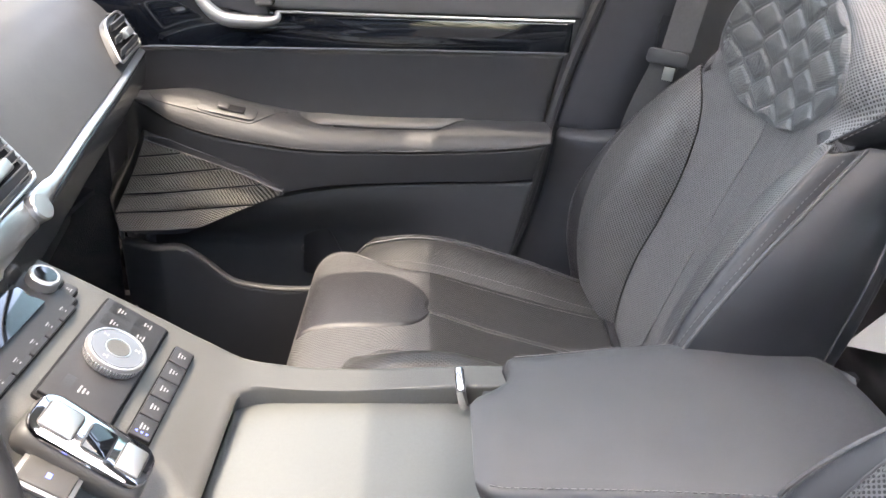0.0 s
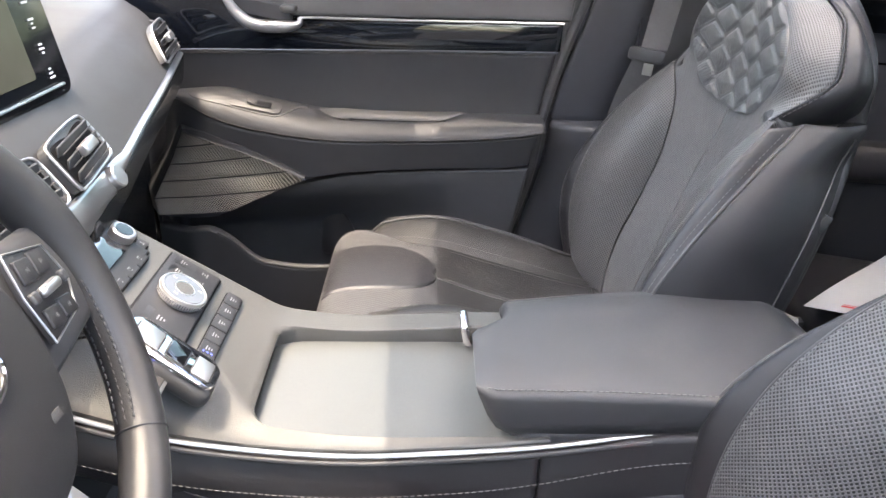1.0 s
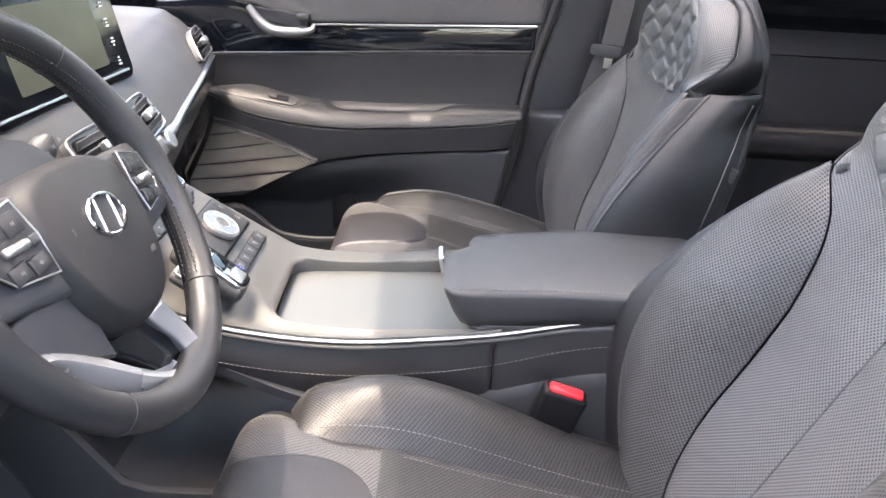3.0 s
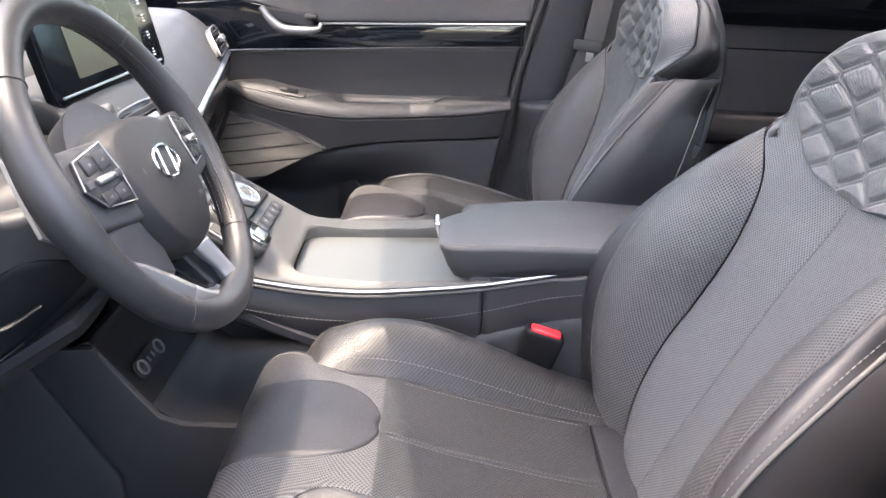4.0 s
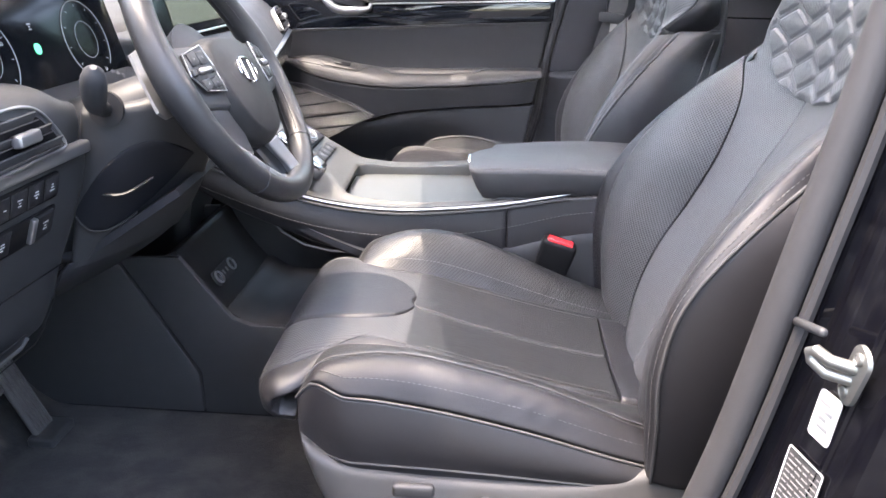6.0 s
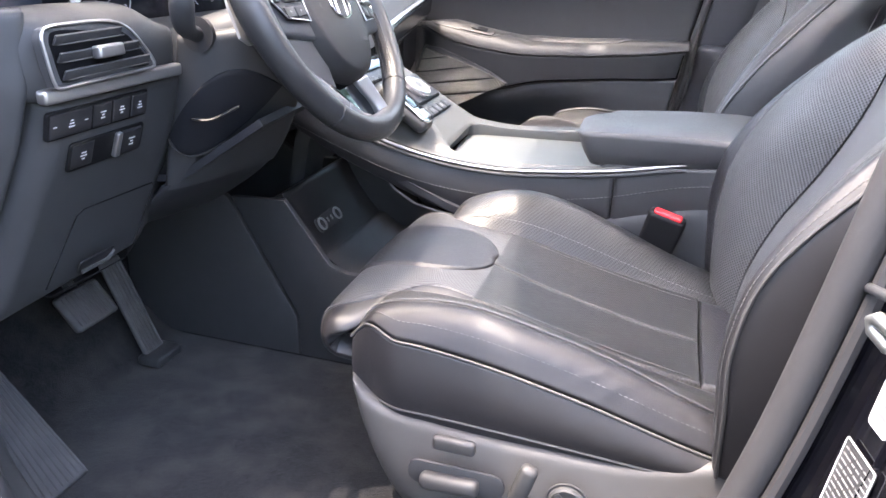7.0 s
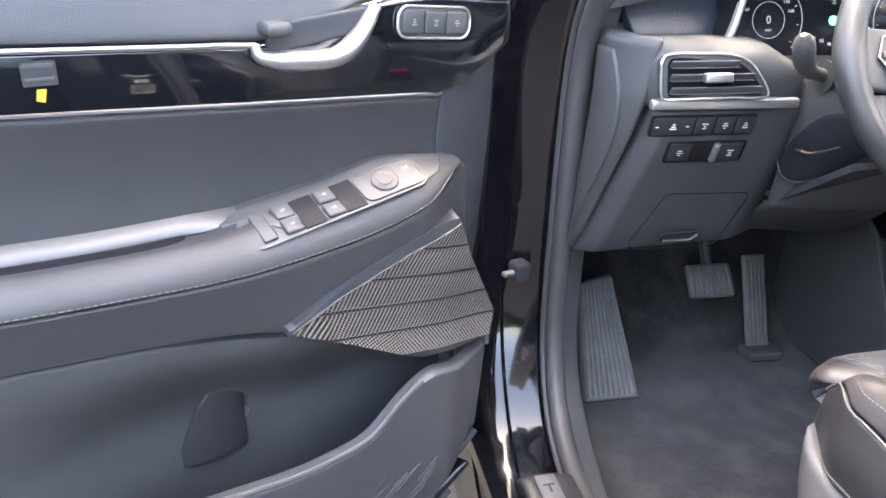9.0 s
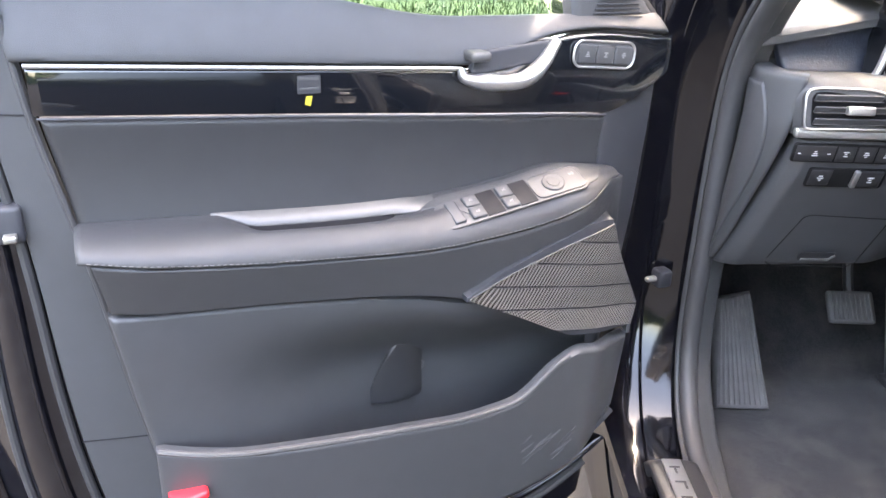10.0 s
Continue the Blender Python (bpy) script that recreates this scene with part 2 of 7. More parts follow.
def patch(name, f, mat, parent=None, nu=40, nv=40, thick=0.012, r=0.008, label="", edges="lrbt", flip=False, relief=None, ease=0.6):
    """An upholstered or moulded panel: the sheet f(u, v), with thickness and edges that roll under. relief(u, v): extra height in metres."""
    U, V = np.meshgrid(spread(nu, ease), spread(nv, ease), indexing="ij")
    P = np.stack(np.broadcast_arrays(*f(U, V)), -1).astype(float)
    du, dv = np.gradient(P, axis=0), np.gradient(P, axis=1)
    N = np.cross(du, dv)
    N /= np.maximum(np.linalg.norm(N, axis=-1, keepdims=True), 1e-9)
    way = OUTER.get(name)
    if way is not None:
        if way in ("in", "out"):
            sy = 1.0 if P[..., 1].mean() > 0 else -1.0
            way = (0, sy if way == "out" else -sy, 0)
        flip = bool((N @ np.array(way, float)).mean() < 0)
    if flip:
        N = -N
    lu = np.cumsum(np.r_[np.zeros((1, nv)), np.linalg.norm(np.diff(P, axis=0), axis=-1)], axis=0)
    lv = np.cumsum(np.c_[np.zeros((nu, 1)), np.linalg.norm(np.diff(P, axis=1), axis=-1)], axis=1)
    big = np.full_like(lu, 9.0)
    dist = np.minimum.reduce([lu if "l" in edges else big, lu[-1:] - lu if "r" in edges else big,
                              lv if "b" in edges else big, lv[:, -1:] - lv if "t" in edges else big])
    if r > 0:
        k = np.clip(1 - dist / r, 0, 1)
        P = P - N * (r * (1 - np.sqrt(np.maximum(0, 1 - k * k))))[..., None]
    if relief is not None:
        P = P + N * relief(U, V)[..., None]
    Q = P - N * thick
    n = nu * nv
    idx = np.arange(n).reshape(nu, nv)
    quad = np.stack([idx[:-1, :-1], idx[1:, :-1], idx[1:, 1:], idx[:-1, 1:]], -1).reshape(-1, 4)
    ring = np.r_[idx[:, 0], idx[-1, 1:], idx[-2::-1, -1], idx[0, -2:0:-1]]
    nxt = np.roll(ring, -1)
    side = np.stack([ring, ring + n, nxt + n, nxt], 1)
    faces = np.vstack([quad[:, ::-1] if flip else quad, (quad if flip else quad[:, ::-1]) + n, side[:, ::-1] if flip else side])
    uv = np.stack([lu, lv], -1).reshape(-1, 2)
    return finish(name, np.vstack([P.reshape(-1, 3), Q.reshape(-1, 3)]), faces, mat, parent, label, uv=np.vstack([uv, uv + thick]), sharp=50)


def loft(name, rings, mat, parent=None, label="", cap=True, closed=True, sharp=40):
    """Skin over rings of equal count."""
    R = np.asarray(rings, float)
    m, n = R.shape[:2]
    idx = np.arange(m * n).reshape(m, n)
    nx = np.roll(idx, -1, axis=1) if closed else idx
    a, b = (idx, nx) if closed else (idx[:, :-1], idx[:, 1:])
    faces = np.stack([a[:-1], b[:-1], b[1:], a[1:]], -1).reshape(-1, 4).tolist()
    if cap and closed:
        faces += [idx[0, ::-1].tolist(), idx[-1].tolist()]
    lu = np.cumsum(np.r_[np.zeros((1, n)), np.linalg.norm(np.diff(R, axis=0), axis=-1)], axis=0)
    lv = np.cumsum(np.c_[np.zeros((m, 1)), np.linalg.norm(np.diff(R, axis=1), axis=-1)], axis=1)
    return finish(name, R.reshape(-1, 3), faces, mat, parent, label, uv=np.stack([lu, lv], -1).reshape(-1, 2), sharp=sharp)


def frames(path, closed=False):
    p = np.asarray(path, float)
    t = np.gradient(p, axis=0)
    if closed:
        t = np.roll(p, -1, axis=0) - np.roll(p, 1, axis=0)
    t /= np.maximum(np.linalg.norm(t, axis=1, keepdims=True), 1e-9)
    ref = np.array([0, 0, 1.0]) if abs(t[0][2]) < 0.9 else np.array([1.0, 0, 0])
    s = np.cross(t[0], ref)
    s /= np.linalg.norm(s)
    S = []
    for k in t:
        s = s - k * np.dot(s, k)
        s /= np.linalg.norm(s)
        S.append(s)
    S = np.array(S)
    return p, t, S, np.cross(S, t)


def sweep(name, path, radius, mat, parent=None, label="", sides=8, closed=False, flat=1.0, turn=0.0):
    """A round or flattened bar along a path; radius may vary along it."""
    p, t, S, B = frames(path, closed)
    rad = np.broadcast_to(np.asarray(radius, float), (len(p),))
    a = np.linspace(0, 2 * math.pi, sides, endpoint=False) + turn
    R = p[:, None] + rad[:, None, None] * (np.cos(a)[None, :, None] * S[:, None] + flat * np.sin(a)[None, :, None] * B[:, None])
    if closed:
        R = np.vstack([R, R[:1]])
    return loft(name, R, mat, parent, label, cap=not closed)


def stitches(name, path, parent, mat=None, length=0.0045, gap=0.002, rad=0.0006):
    """A row of short stitches along a path, as one mesh."""
    p = np.asarray(path, float)
    s = np.r_[0, np.cumsum(np.linalg.norm(np.diff(p, axis=0), axis=1))]
    n = max(2, int(s[-1] / (length + gap)))
    V, F = [], []
    for i in range(n):
        a, b = [np.array([np.interp(k, s, p[:, j]) for j in range(3)]) for k in (i * (length + gap), i * (length + gap) + length)]
        t = (b - a) / np.linalg.norm(b - a)
        u = np.cross(t, (0.3, 0.5, 0.81))
        u /= np.linalg.norm(u)
        w = np.cross(t, u)
        o = len(V)
        for c, k in ((a, 0.5), (a + t * length * 0.25, 1), (b - t * length * 0.25, 1), (b, 0.5)):
            for e in range(4):
                V.append(c + rad * k * (u * math.cos(e * math.pi / 2) + w * math.sin(e * math.pi / 2)))
        for ringi in range(3):
            for e in range(4):
                F.append((o + ringi * 4 + e, o + ringi * 4 + (e + 1) % 4, o + ringi * 4 + 4 + (e + 1) % 4, o + ringi * 4 + 4 + e))
    return finish(name, V, F, mat or THREAD, parent)


def rbox(name, size, mat, parent=None, m=None, r=0.003, seg=3, label="", taper=0.0):
    """A block with rounded edges; taper narrows its top."""
    bm = bmesh.new()
    bmesh.ops.create_cube(bm, size=1.0)
    for v in bm.verts:
        k = 1 - taper * (v.co.z + 0.5)
        v.co = Vector((v.co.x * size[0] * k, v.co.y * size[1] * k, v.co.z * size[2]))
    bmesh.ops.bevel(bm, geom=bm.edges[:], offset=min(r, min(size) * 0.49), segments=seg, affect="EDGES", profile=0.5)
    if m is not None:
        bm.transform(m)
    return part(name, bm, mat, parent, label, sharp=40)


def plate(name, outline, depth, mat, parent=None, m=None, bevel=0.002, seg=2, label=""):
    """A flat outline in x and y, given depth along z, with bevelled edges."""
    bm = bmesh.new()
    f = bm.faces.new([bm.verts.new((x, y, 0)) for x, y in outline])
    ex = bmesh.ops.extrude_face_region(bm, geom=[f])
    bmesh.ops.translate(bm, verts=[g for g in ex["geom"] if isinstance(g, bmesh.types.BMVert)], vec=(0, 0, depth))
    if bevel > 0:
        top = [e for e in bm.edges if all(abs(v.co.z - depth) < 1e-6 for v in e.verts)]
        bmesh.ops.bevel(bm, geom=top, offset=bevel, segments=seg, affect="EDGES", profile=0.5)
    if m is not None:
        bm.transform(m)
    return part(name, bm, mat, parent, label, sharp=35)


def turned(name, prof, mat, parent=None, m=None, n=40, label="", sharp=35):
    """A turned shape about z from a profile of (radius, height)."""
    a = np.linspace(0, 2 * math.pi, n, endpoint=False)
    R = np.array([[(r * math.cos(t), r * math.sin(t), h) for t in a] for r, h in prof])
    if m is not None:
        M = np.array(m)
        R = R @ M[:3, :3].T + M[:3, 3]
    return loft(name, R, mat, parent, label, sharp=sharp)


def rrect(w, h, r, n=5, cx=0.0, cy=0.0):
    out = []
    for k, (sx, sy) in enumerate(((1, 1), (-1, 1), (-1, -1), (1, -1))):
        for j in range(n + 1):
            a = math.pi / 2 * (k + j / n)
            out.append((cx + sx * (w / 2 - r) + r * math.cos(a), cy + sy * (h / 2 - r) + r * math.sin(a)))
    return out


def basis(origin, ex, ey):
    """A matrix whose x and y axes lie along ex and ey."""
    ex = Vector(ex).normalized()
    ez = ex.cross(Vector(ey)).normalized()
    ey = ez.cross(ex)
    m = Matrix((ex, ey, ez)).transposed().to_4x4()
    m.translation = origin
    return m

# ---- setting: ground, lawn and the shell of the car ----
FLOOR = 0.335
tagged(finish("ground", [(-900, -900, 0), (900, -900, 0), (900, 900, 0), (-900, 900, 0)], [(0, 1, 2, 3)], ASPHALT),
       "grey asphalt ground of a car park", "ground", kind="structure")


def tri_mix(name, verts, faces, mat, label, category):
    return tagged(finish(name, verts, faces, mat, smooth=False), label, category, kind="stuff")


# lawn with blades beyond the car park
rng = np.random.default_rng(5)
lawn = patch("lawn", lambda u, v: (-60 + 50 * u, -30 + 40 * v, 0.05 + 0.03 * np.sin(u * 40) * np.cos(v * 33)), material("lawn_soil", (0.024, 0.055, 0.010), 0.95, var=0.4, scale=3.0, stain=0.6, stain_scale=1.0, stain_color=(0.04, 0.08, 0.014)), None, 40, 40, 0.1, 0)
tagged(lawn, "sunlit green lawn beyond the car park", "lawn", kind="structure")
V, F = [], []
for i in range(7000):
    x, y = -10.2 - rng.random() ** 2 * 9, -8 + rng.random() * 12
    h, a, w = 0.08 + 0.12 * rng.random(), rng.random() * 6.3, 0.012
    b = len(V)
    V += [(x - w * math.cos(a), y - w * math.sin(a), 0.04), (x + w * math.cos(a), y + w * math.sin(a), 0.04), (x + 0.06 * rng.normal(), y + 0.06 * rng.normal(), 0.04 + h)]
    F.append((b, b + 1, b + 2))
tri_mix("grass", V, F, material("grass_blades", (0.026, 0.064, 0.010), 0.6, var=0.35, scale=6), "bright green grass blades of the lawn", "grass")


# trees and hedges added to block low sky light: small leaves, uneven top
crown = np.random.default_rng(8)
V, F = [], []
for i in range(26000):
    a_ = crown.random() * 2 * math.pi
    top_h = 6.2 + 1.5 * math.sin(3 * a_ + 0.6) + 1.1 * math.sin(7 * a_) + 0.7 * math.sin(17 * a_ + 2)
    r_ = 17.0 + 2.0 * math.sin(5 * a_) + 2.5 * crown.random()
    side_ = abs(math.sin(a_)) ** 1.5
    top_h *= (0.20 if math.cos(a_) < 0 else 0.16) * (1 - side_) + (1.15 if a_ < math.pi else 1.65) * side_      # low ahead, almost open behind the car
    z_ = 0.2 + (top_h - 0.2) * crown.random() ** 0.85
    c_ = np.array((r_ * math.cos(a_) - 2.0, r_ * math.sin(a_), z_))
    d1, d2 = crown.normal(size=3), crown.normal(size=3)
    k_ = 0.22 + 0.28 * crown.random()
    b_ = len(V)
    V += [tuple(c_), tuple(c_ + k_ * d1 / np.linalg.norm(d1)), tuple(c_ + k_ * d2 / np.linalg.norm(d2))]
    F.append((b_, b_ + 1, b_ + 2))
tri_mix("trees", V, F, material("tree_leaves", (0.045, 0.085, 0.022), 0.6, var=0.5, scale=1.5), "green trees and hedges added round the car to block low sky light", "trees")


def floor_z(x, y):
    x, y = np.asarray(x), np.asarray(y)
    tunnel = 0.14 * step(0.17 - np.abs(y - 0.02), 0, 0.05)
    return FLOOR + 0.36 * step(-x, 0.74, 1.10) + tunnel


car_floor = patch("floor", lambda u, v: (-1.15 + 2.6 * u, -0.76 + 1.54 * v, floor_z(-1.15 + 2.6 * u, -0.76 + 1.54 * v)), CARPET, None, 160, 110, thick=0.03, r=0, ease=0)
tagged(car_floor, "black carpeted car floor, slightly dusty", "floor", kind="structure")

ROOF_X0, ROOF_X1, ROOF_Z = -0.26, 2.0, 1.52
SUN_X0, SUN_X1, SUN_Y = 0.06, 0.60, 0.54                      # roof opening over the front seats, for the added light panel
mix_ = lambda a, b, k: a + (b - a) * k
roof_z = lambda x, y: ROOF_Z + 0.05 * np.sin(math.pi * np.clip((x - ROOF_X0) / (ROOF_X1 - ROOF_X0), 0, 1)) + 0.04 * np.sin(math.pi * np.clip((y + 0.64) / 1.30, 0, 1))
roof = thing("roof", "light cloth headliner under the car roof with an added translucent light panel", "roof", (0, 0, ROOF_Z), kind="structure")
head_x = lambda y: ROOF_X0 - 0.042 + 0.24 * (y - 0.01) ** 2          # the header over the windscreen bows forward
for x0, x1, y0, y1 in ((None, SUN_X0, -0.64, 0.66), (SUN_X1, ROOF_X1, -0.64, 0.66), (SUN_X0, SUN_X1, -0.64, 0.01 - SUN_Y), (SUN_X0, SUN_X1, 0.01 + SUN_Y, 0.66)):
    def liner(u, v, x0=x0, x1=x1, y0=y0, y1=y1):
        y = mix_(y0, y1, v)
        x = mix_(head_x(y) if x0 is None else x0, x1, u)
        return x, y, roof_z(x, y) - ROOF_Z
    patch("headliner", liner, HEAD, roof, 20, 20, thick=0.05, r=0.008)
    patch("roof_skin", lambda u, v, liner=liner: (lambda p: (p[0], p[1], p[2] + 0.062))(liner(u, v)), PAINT, roof, 20, 20, thick=0.006, r=0.004, label="glossy black roof panel")
GLASS = bpy.data.materials.new("clear_glass")
GLASS.use_nodes = True
_t = GLASS.node_tree
_g = _t.nodes["Principled BSDF"]
_t.nodes.remove(_g)
_tr, _gl, _fr, _mx = (_t.nodes.new(k) for k in ("ShaderNodeBsdfTransparent", "ShaderNodeBsdfGlossy", "ShaderNodeFresnel", "ShaderNodeMixShader"))
_tr.inputs["Color"].default_value = (0.93, 0.95, 0.94, 1)
_gl.inputs["Roughness"].default_value = 0.01
_fr.inputs["IOR"].default_value = 1.45
_t.links.new(_fr.outputs[0], _mx.inputs[0])
_t.links.new(_tr.outputs[0], _mx.inputs[1])
_t.links.new(_gl.outputs[0], _mx.inputs[2])
_t.links.new(_mx.outputs[0], _t.nodes["Material Output"].inputs["Surface"])
TINTED = GLASS.copy()
TINTED.name = "tinted_glass"
TINTED.node_tree.nodes[_tr.name].inputs["Color"].default_value = (0.62, 0.68, 0.64, 1)
# unseen panel, added in the roof to light the seat backs softly
LIGHT_PANEL = bpy.data.materials.new("translucent_light_panel")
LIGHT_PANEL.use_nodes = True
_t = LIGHT_PANEL.node_tree
_t.nodes.remove(_t.nodes["Principled BSDF"])
_ts = _t.nodes.new("ShaderNodeBsdfTranslucent")
_ts.inputs["Color"].default_value = (0.86, 0.86, 0.85, 1)
_t.links.new(_ts.outputs[0], _t.nodes["Material Output"].inputs["Surface"])
windscreen = patch("windscreen", lambda u, v: (-1.05 + 0.79 * u, (-0.78 + 1.58 * v) * (1 - 0.16 * u) + 0.01, 1.03 + 0.49 * u + 0.03 * np.sin(math.pi * v)), GLASS, None, 12, 12, thick=0.005, r=0)
windscreen.visible_shadow = False
patch("added_light_panel", lambda u, v: (SUN_X0 - 0.02 + (SUN_X1 - SUN_X0 + 0.04) * u, 0.01 - (SUN_Y + 0.02) * (1 - 2 * v), 0.115 + 0 * u), LIGHT_PANEL, roof, 8, 8, thick=0.002, r=0, label="unseen translucent panel added to spread soft light from the roof")
tagged(windscreen, "clear windscreen glass of the car", "windscreen", kind="structure")
for yy, nm in ((-1, "pillar_a_driver"), (1, "pillar_a_passenger")):
    ap = sweep(nm, spline([(-1.06, yy * 0.83 + 0.01, 1.0), (-0.68, yy * 0.76 + 0.01, 1.26), (-0.25, yy * 0.67 + 0.01, 1.53)], 16), 0.05, SOFT, sides=10, flat=0.7)
    tagged(ap, "dark sloping windscreen pillar of the car", "pillar", kind="structure")

bonnet = patch("bonnet", lambda u, v: (-1.70 + 0.66 * u, -0.95 + 1.90 * v, 0.90 + 0.085 * np.sin(u * 1.5) + 0.03 * np.sin(v * math.pi)), PAINT, None, 24, 24, 0.01, 0.01)
tagged(bonnet, "glossy black bonnet of the car", "bonnet", kind="structure")
# bulkhead and toe board ahead of the pedals
bulk = patch("bulkhead", lambda u, v: (-1.08 - 0.05 * v, -0.82 + 1.64 * u, 0.55 + 0.5 * v), CARPET, None, 10, 10, 0.02, 0)
tagged(bulk, "dark carpeted bulkhead behind the pedals", "bulkhead", kind="structure")


# door opening on the driver's side
RIM = spline([(-0.25, 1.42), (-0.36, 1.28), (-0.46, 1.16), (-0.532, 1.08), (-0.567, 1.00), (-0.577, 0.88), (-0.576, 0.72), (-0.573, 0.58), (-0.555, 0.49), (-0.505, 0.420), (-0.43, 0.384), (-0.33, 0.375), (-0.15, 0.378), (0.06, 0.385),
              (0.16, 0.43), (0.215, 0.55), (0.245, 0.68), (0.272, 0.80), (0.300, 0.97), (0.322, 1.12), (0.345, 1.36)], 140)
_tg = np.gradient(RIM, axis=0)
_tg /= np.linalg.norm(_tg, axis=1, keepdims=True)
OUTW = np.stack([_tg[:, 1], -_tg[:, 0]], 1)                      # away from the opening, in x and z
if OUTW[0, 0] > 0:
    OUTW = -OUTW


def ring_at(off, y):
    p = RIM + OUTW * np.broadcast_to(np.asarray(off, float), (len(RIM),))[:, None]
    return np.stack([p[:, 0], y + 0.022 * (1 - step(np.linspace(0, 1, len(p)), 0.36, 0.52)), p[:, 1]], 1)


def between(A, B, bow=0.0):
    q = np.linspace(0, 1, len(A))

    def f(u, v):
        a = np.stack([np.interp(u, q, A[:, j]) for j in range(3)], -1)
        b = np.stack([np.interp(u, q, B[:, j]) for j in range(3)], -1)
        p = a + (b - a) * v[..., None]
        p[..., 1] += bow * np.sin(v * math.pi)
        return p[..., 0], p[..., 1], p[..., 2]
    return f


frame_1 = thing("body_frame", "glossy black painted door frame of the car body with rubber seal", "door frame", (0, -0.85, 0.4), kind="structure")
fo = np.array((0, -0.85, 0.4))
shift = lambda f: (lambda u, v: tuple(c - o for c, o in zip(f(u, v), fo)))
QF = np.linspace(0, 1, 140)
AW = 0.07 * (1 - step(QF, 0.30, 0.42))                        # the hinge side is deeper
patch("inner_flange", shift(between(ring_at(0.008, -0.812), ring_at(0.030 + 0.2 * AW, -0.832))), PAINT, frame_1, 140, 8, 0.004, 0)
patch("jamb_face", shift(between(ring_at(0.030 + 0.2 * AW, -0.832), ring_at(0.042 + 0.7 * AW, -0.925), -0.016)), PAINT, frame_1, 140, 14, 0.004, 0)
patch("outer_return", shift(between(ring_at(0.042 + 0.7 * AW, -0.925), ring_at(0.09 + AW, -0.950))), PAINT, frame_1, 140, 8, 0.004, 0)
patch("outer_face", shift(between(ring_at(0.09 + AW, -0.950), ring_at(0.17 + AW, -0.958))), PAINT, frame_1, 140, 8, 0.004, 0)
sweep("door_seal", ring_at(0.0, -0.812) - fo, 0.017, SEAL, frame_1, sides=14, flat=0.8, label="grey rubber door seal")
sweep("seal_lip", ring_at(0.014, -0.828) - fo, 0.006, SEAL, frame_1, sides=8)
sweep("jamb_bead", ring_at(0.036 + 0.45 * AW, -0.892) - fo, 0.0035, PAINT, frame_1, sides=8)
sweep("jamb_bead", ring_at(0.046 + 0.70 * AW, -0.922) - fo, 0.0045, PAINT, frame_1, sides=8)
hinge_side = 1 - step(QF, 0.40, 0.56)
tr_in = ring_at(0.012 * hinge_side - 0.004 * (1 - hinge_side), -0.742)
tr_in[:, 1] = -0.742 - 0.056 * (1 - hinge_side)
patch("opening_trim", shift(between(ring_at(-0.006, -0.806), tr_in)), SOFT, frame_1, 140, 8, 0.01, 0.004, label="dark plastic trim inside the door opening")

rbox("check_strap", (0.044, 0.012, 0.010), METAL, frame_1, pose(-0.600 - fo[0], -0.862 - fo[1], 0.634 - fo[2], 0, 0, -70), 0.004, label="zinc door check strap")
rbox("check_bracket", (0.030, 0.030, 0.034), DARK, frame_1, pose(-0.606 - fo[0], -0.850 - fo[1], 0.634 - fo[2], 0, 0, -70), 0.006)
for z in (0.978, 0.850):
    turned("rubber_buffer", [(0.0165, 0.0), (0.0165, 0.008), (0.013, 0.012), (0.0005, 0.0125)], SEAL, frame_1, basis((-0.622 - fo[0], -0.806 - fo[1], z - fo[2]), (0, 0, 1), (0.5, 0.86, 0)), 24, "round grey rubber buffer")
# sill plate, kick panel and rocker
sill = thing("sill_plate", "brushed metal sill plate with raised lettering on black plastic", "sill plate", (-0.1, -0.80, 0.39))
so = Vector(sill.location)
patch("sill_cover", lambda u, v: (-0.385 + 0.56 * u - so.x, -0.905 + 0.085 * v - so.y, 0.400 + 0.013 * np.sin(0.5 + v * 2.2) - so.z - 0.02 * (1 - step(u, 0, 0.06))), KEYCAP, sill, 40, 16, 0.02, 0.006)
rbox("scuff_plate", (0.36, 0.032, 0.004), SILVER, sill, pose(-0.172 - so.x, -0.870 - so.y, 0.4145 - so.z), 0.0015, label="brushed silver scuff plate")
for k in range(8):
    rbox("plate_mark", (0.004, 0.018, 0.001), PLASTIC, sill, pose(-0.33 + 0.036 * k - so.x, -0.870 - so.y, 0.4168 - so.z), 0.0003)
    rbox("plate_mark", (0.016, 0.004, 0.001), PLASTIC, sill, pose(-0.322 + 0.036 * k - so.x, -0.870 + 0.006 * (k % 2) - so.y, 0.4168 - so.z), 0.0003)
kick_front = curve([0.34, 0.40, 0.46, 0.53, 0.62, 0.74], [-0.44, -0.510, -0.555, -0.580, -0.590, -0.590])
kick = patch("kick_panel", lambda u, v: (-0.95 + (0.95 + kick_front(0.34 + 0.40 * v)) * u, -0.742 + 0.030 * (1 - u) - 0.030 * u ** 6, 0.34 + 0.40 * v), SOFT, None, 30, 30, 0.012, 0.004)
tagged(kick, "dark plastic kick panel beside the footrest", "trim", kind="structure")
kick_2 = patch("kick_panel_passenger", lambda u, v: (-1.0 + 0.405 * u, 0.742 - 0.02 * (1 - u) + 0.026 * u ** 6, 0.34 + 0.64 * v), CARPET, None, 30, 30, 0.012, 0.004)
tagged(kick_2, "dark carpeted side of the passenger footwell", "trim", kind="structure")
sill_2 = patch("sill_passenger", lambda u, v: (-1.10 + 2.7 * u, 0.800 + 0.004 * np.sin(v * math.pi), 0.22 + 0.25 * v), DARK, None, 30, 8, 0.02, 0.004)
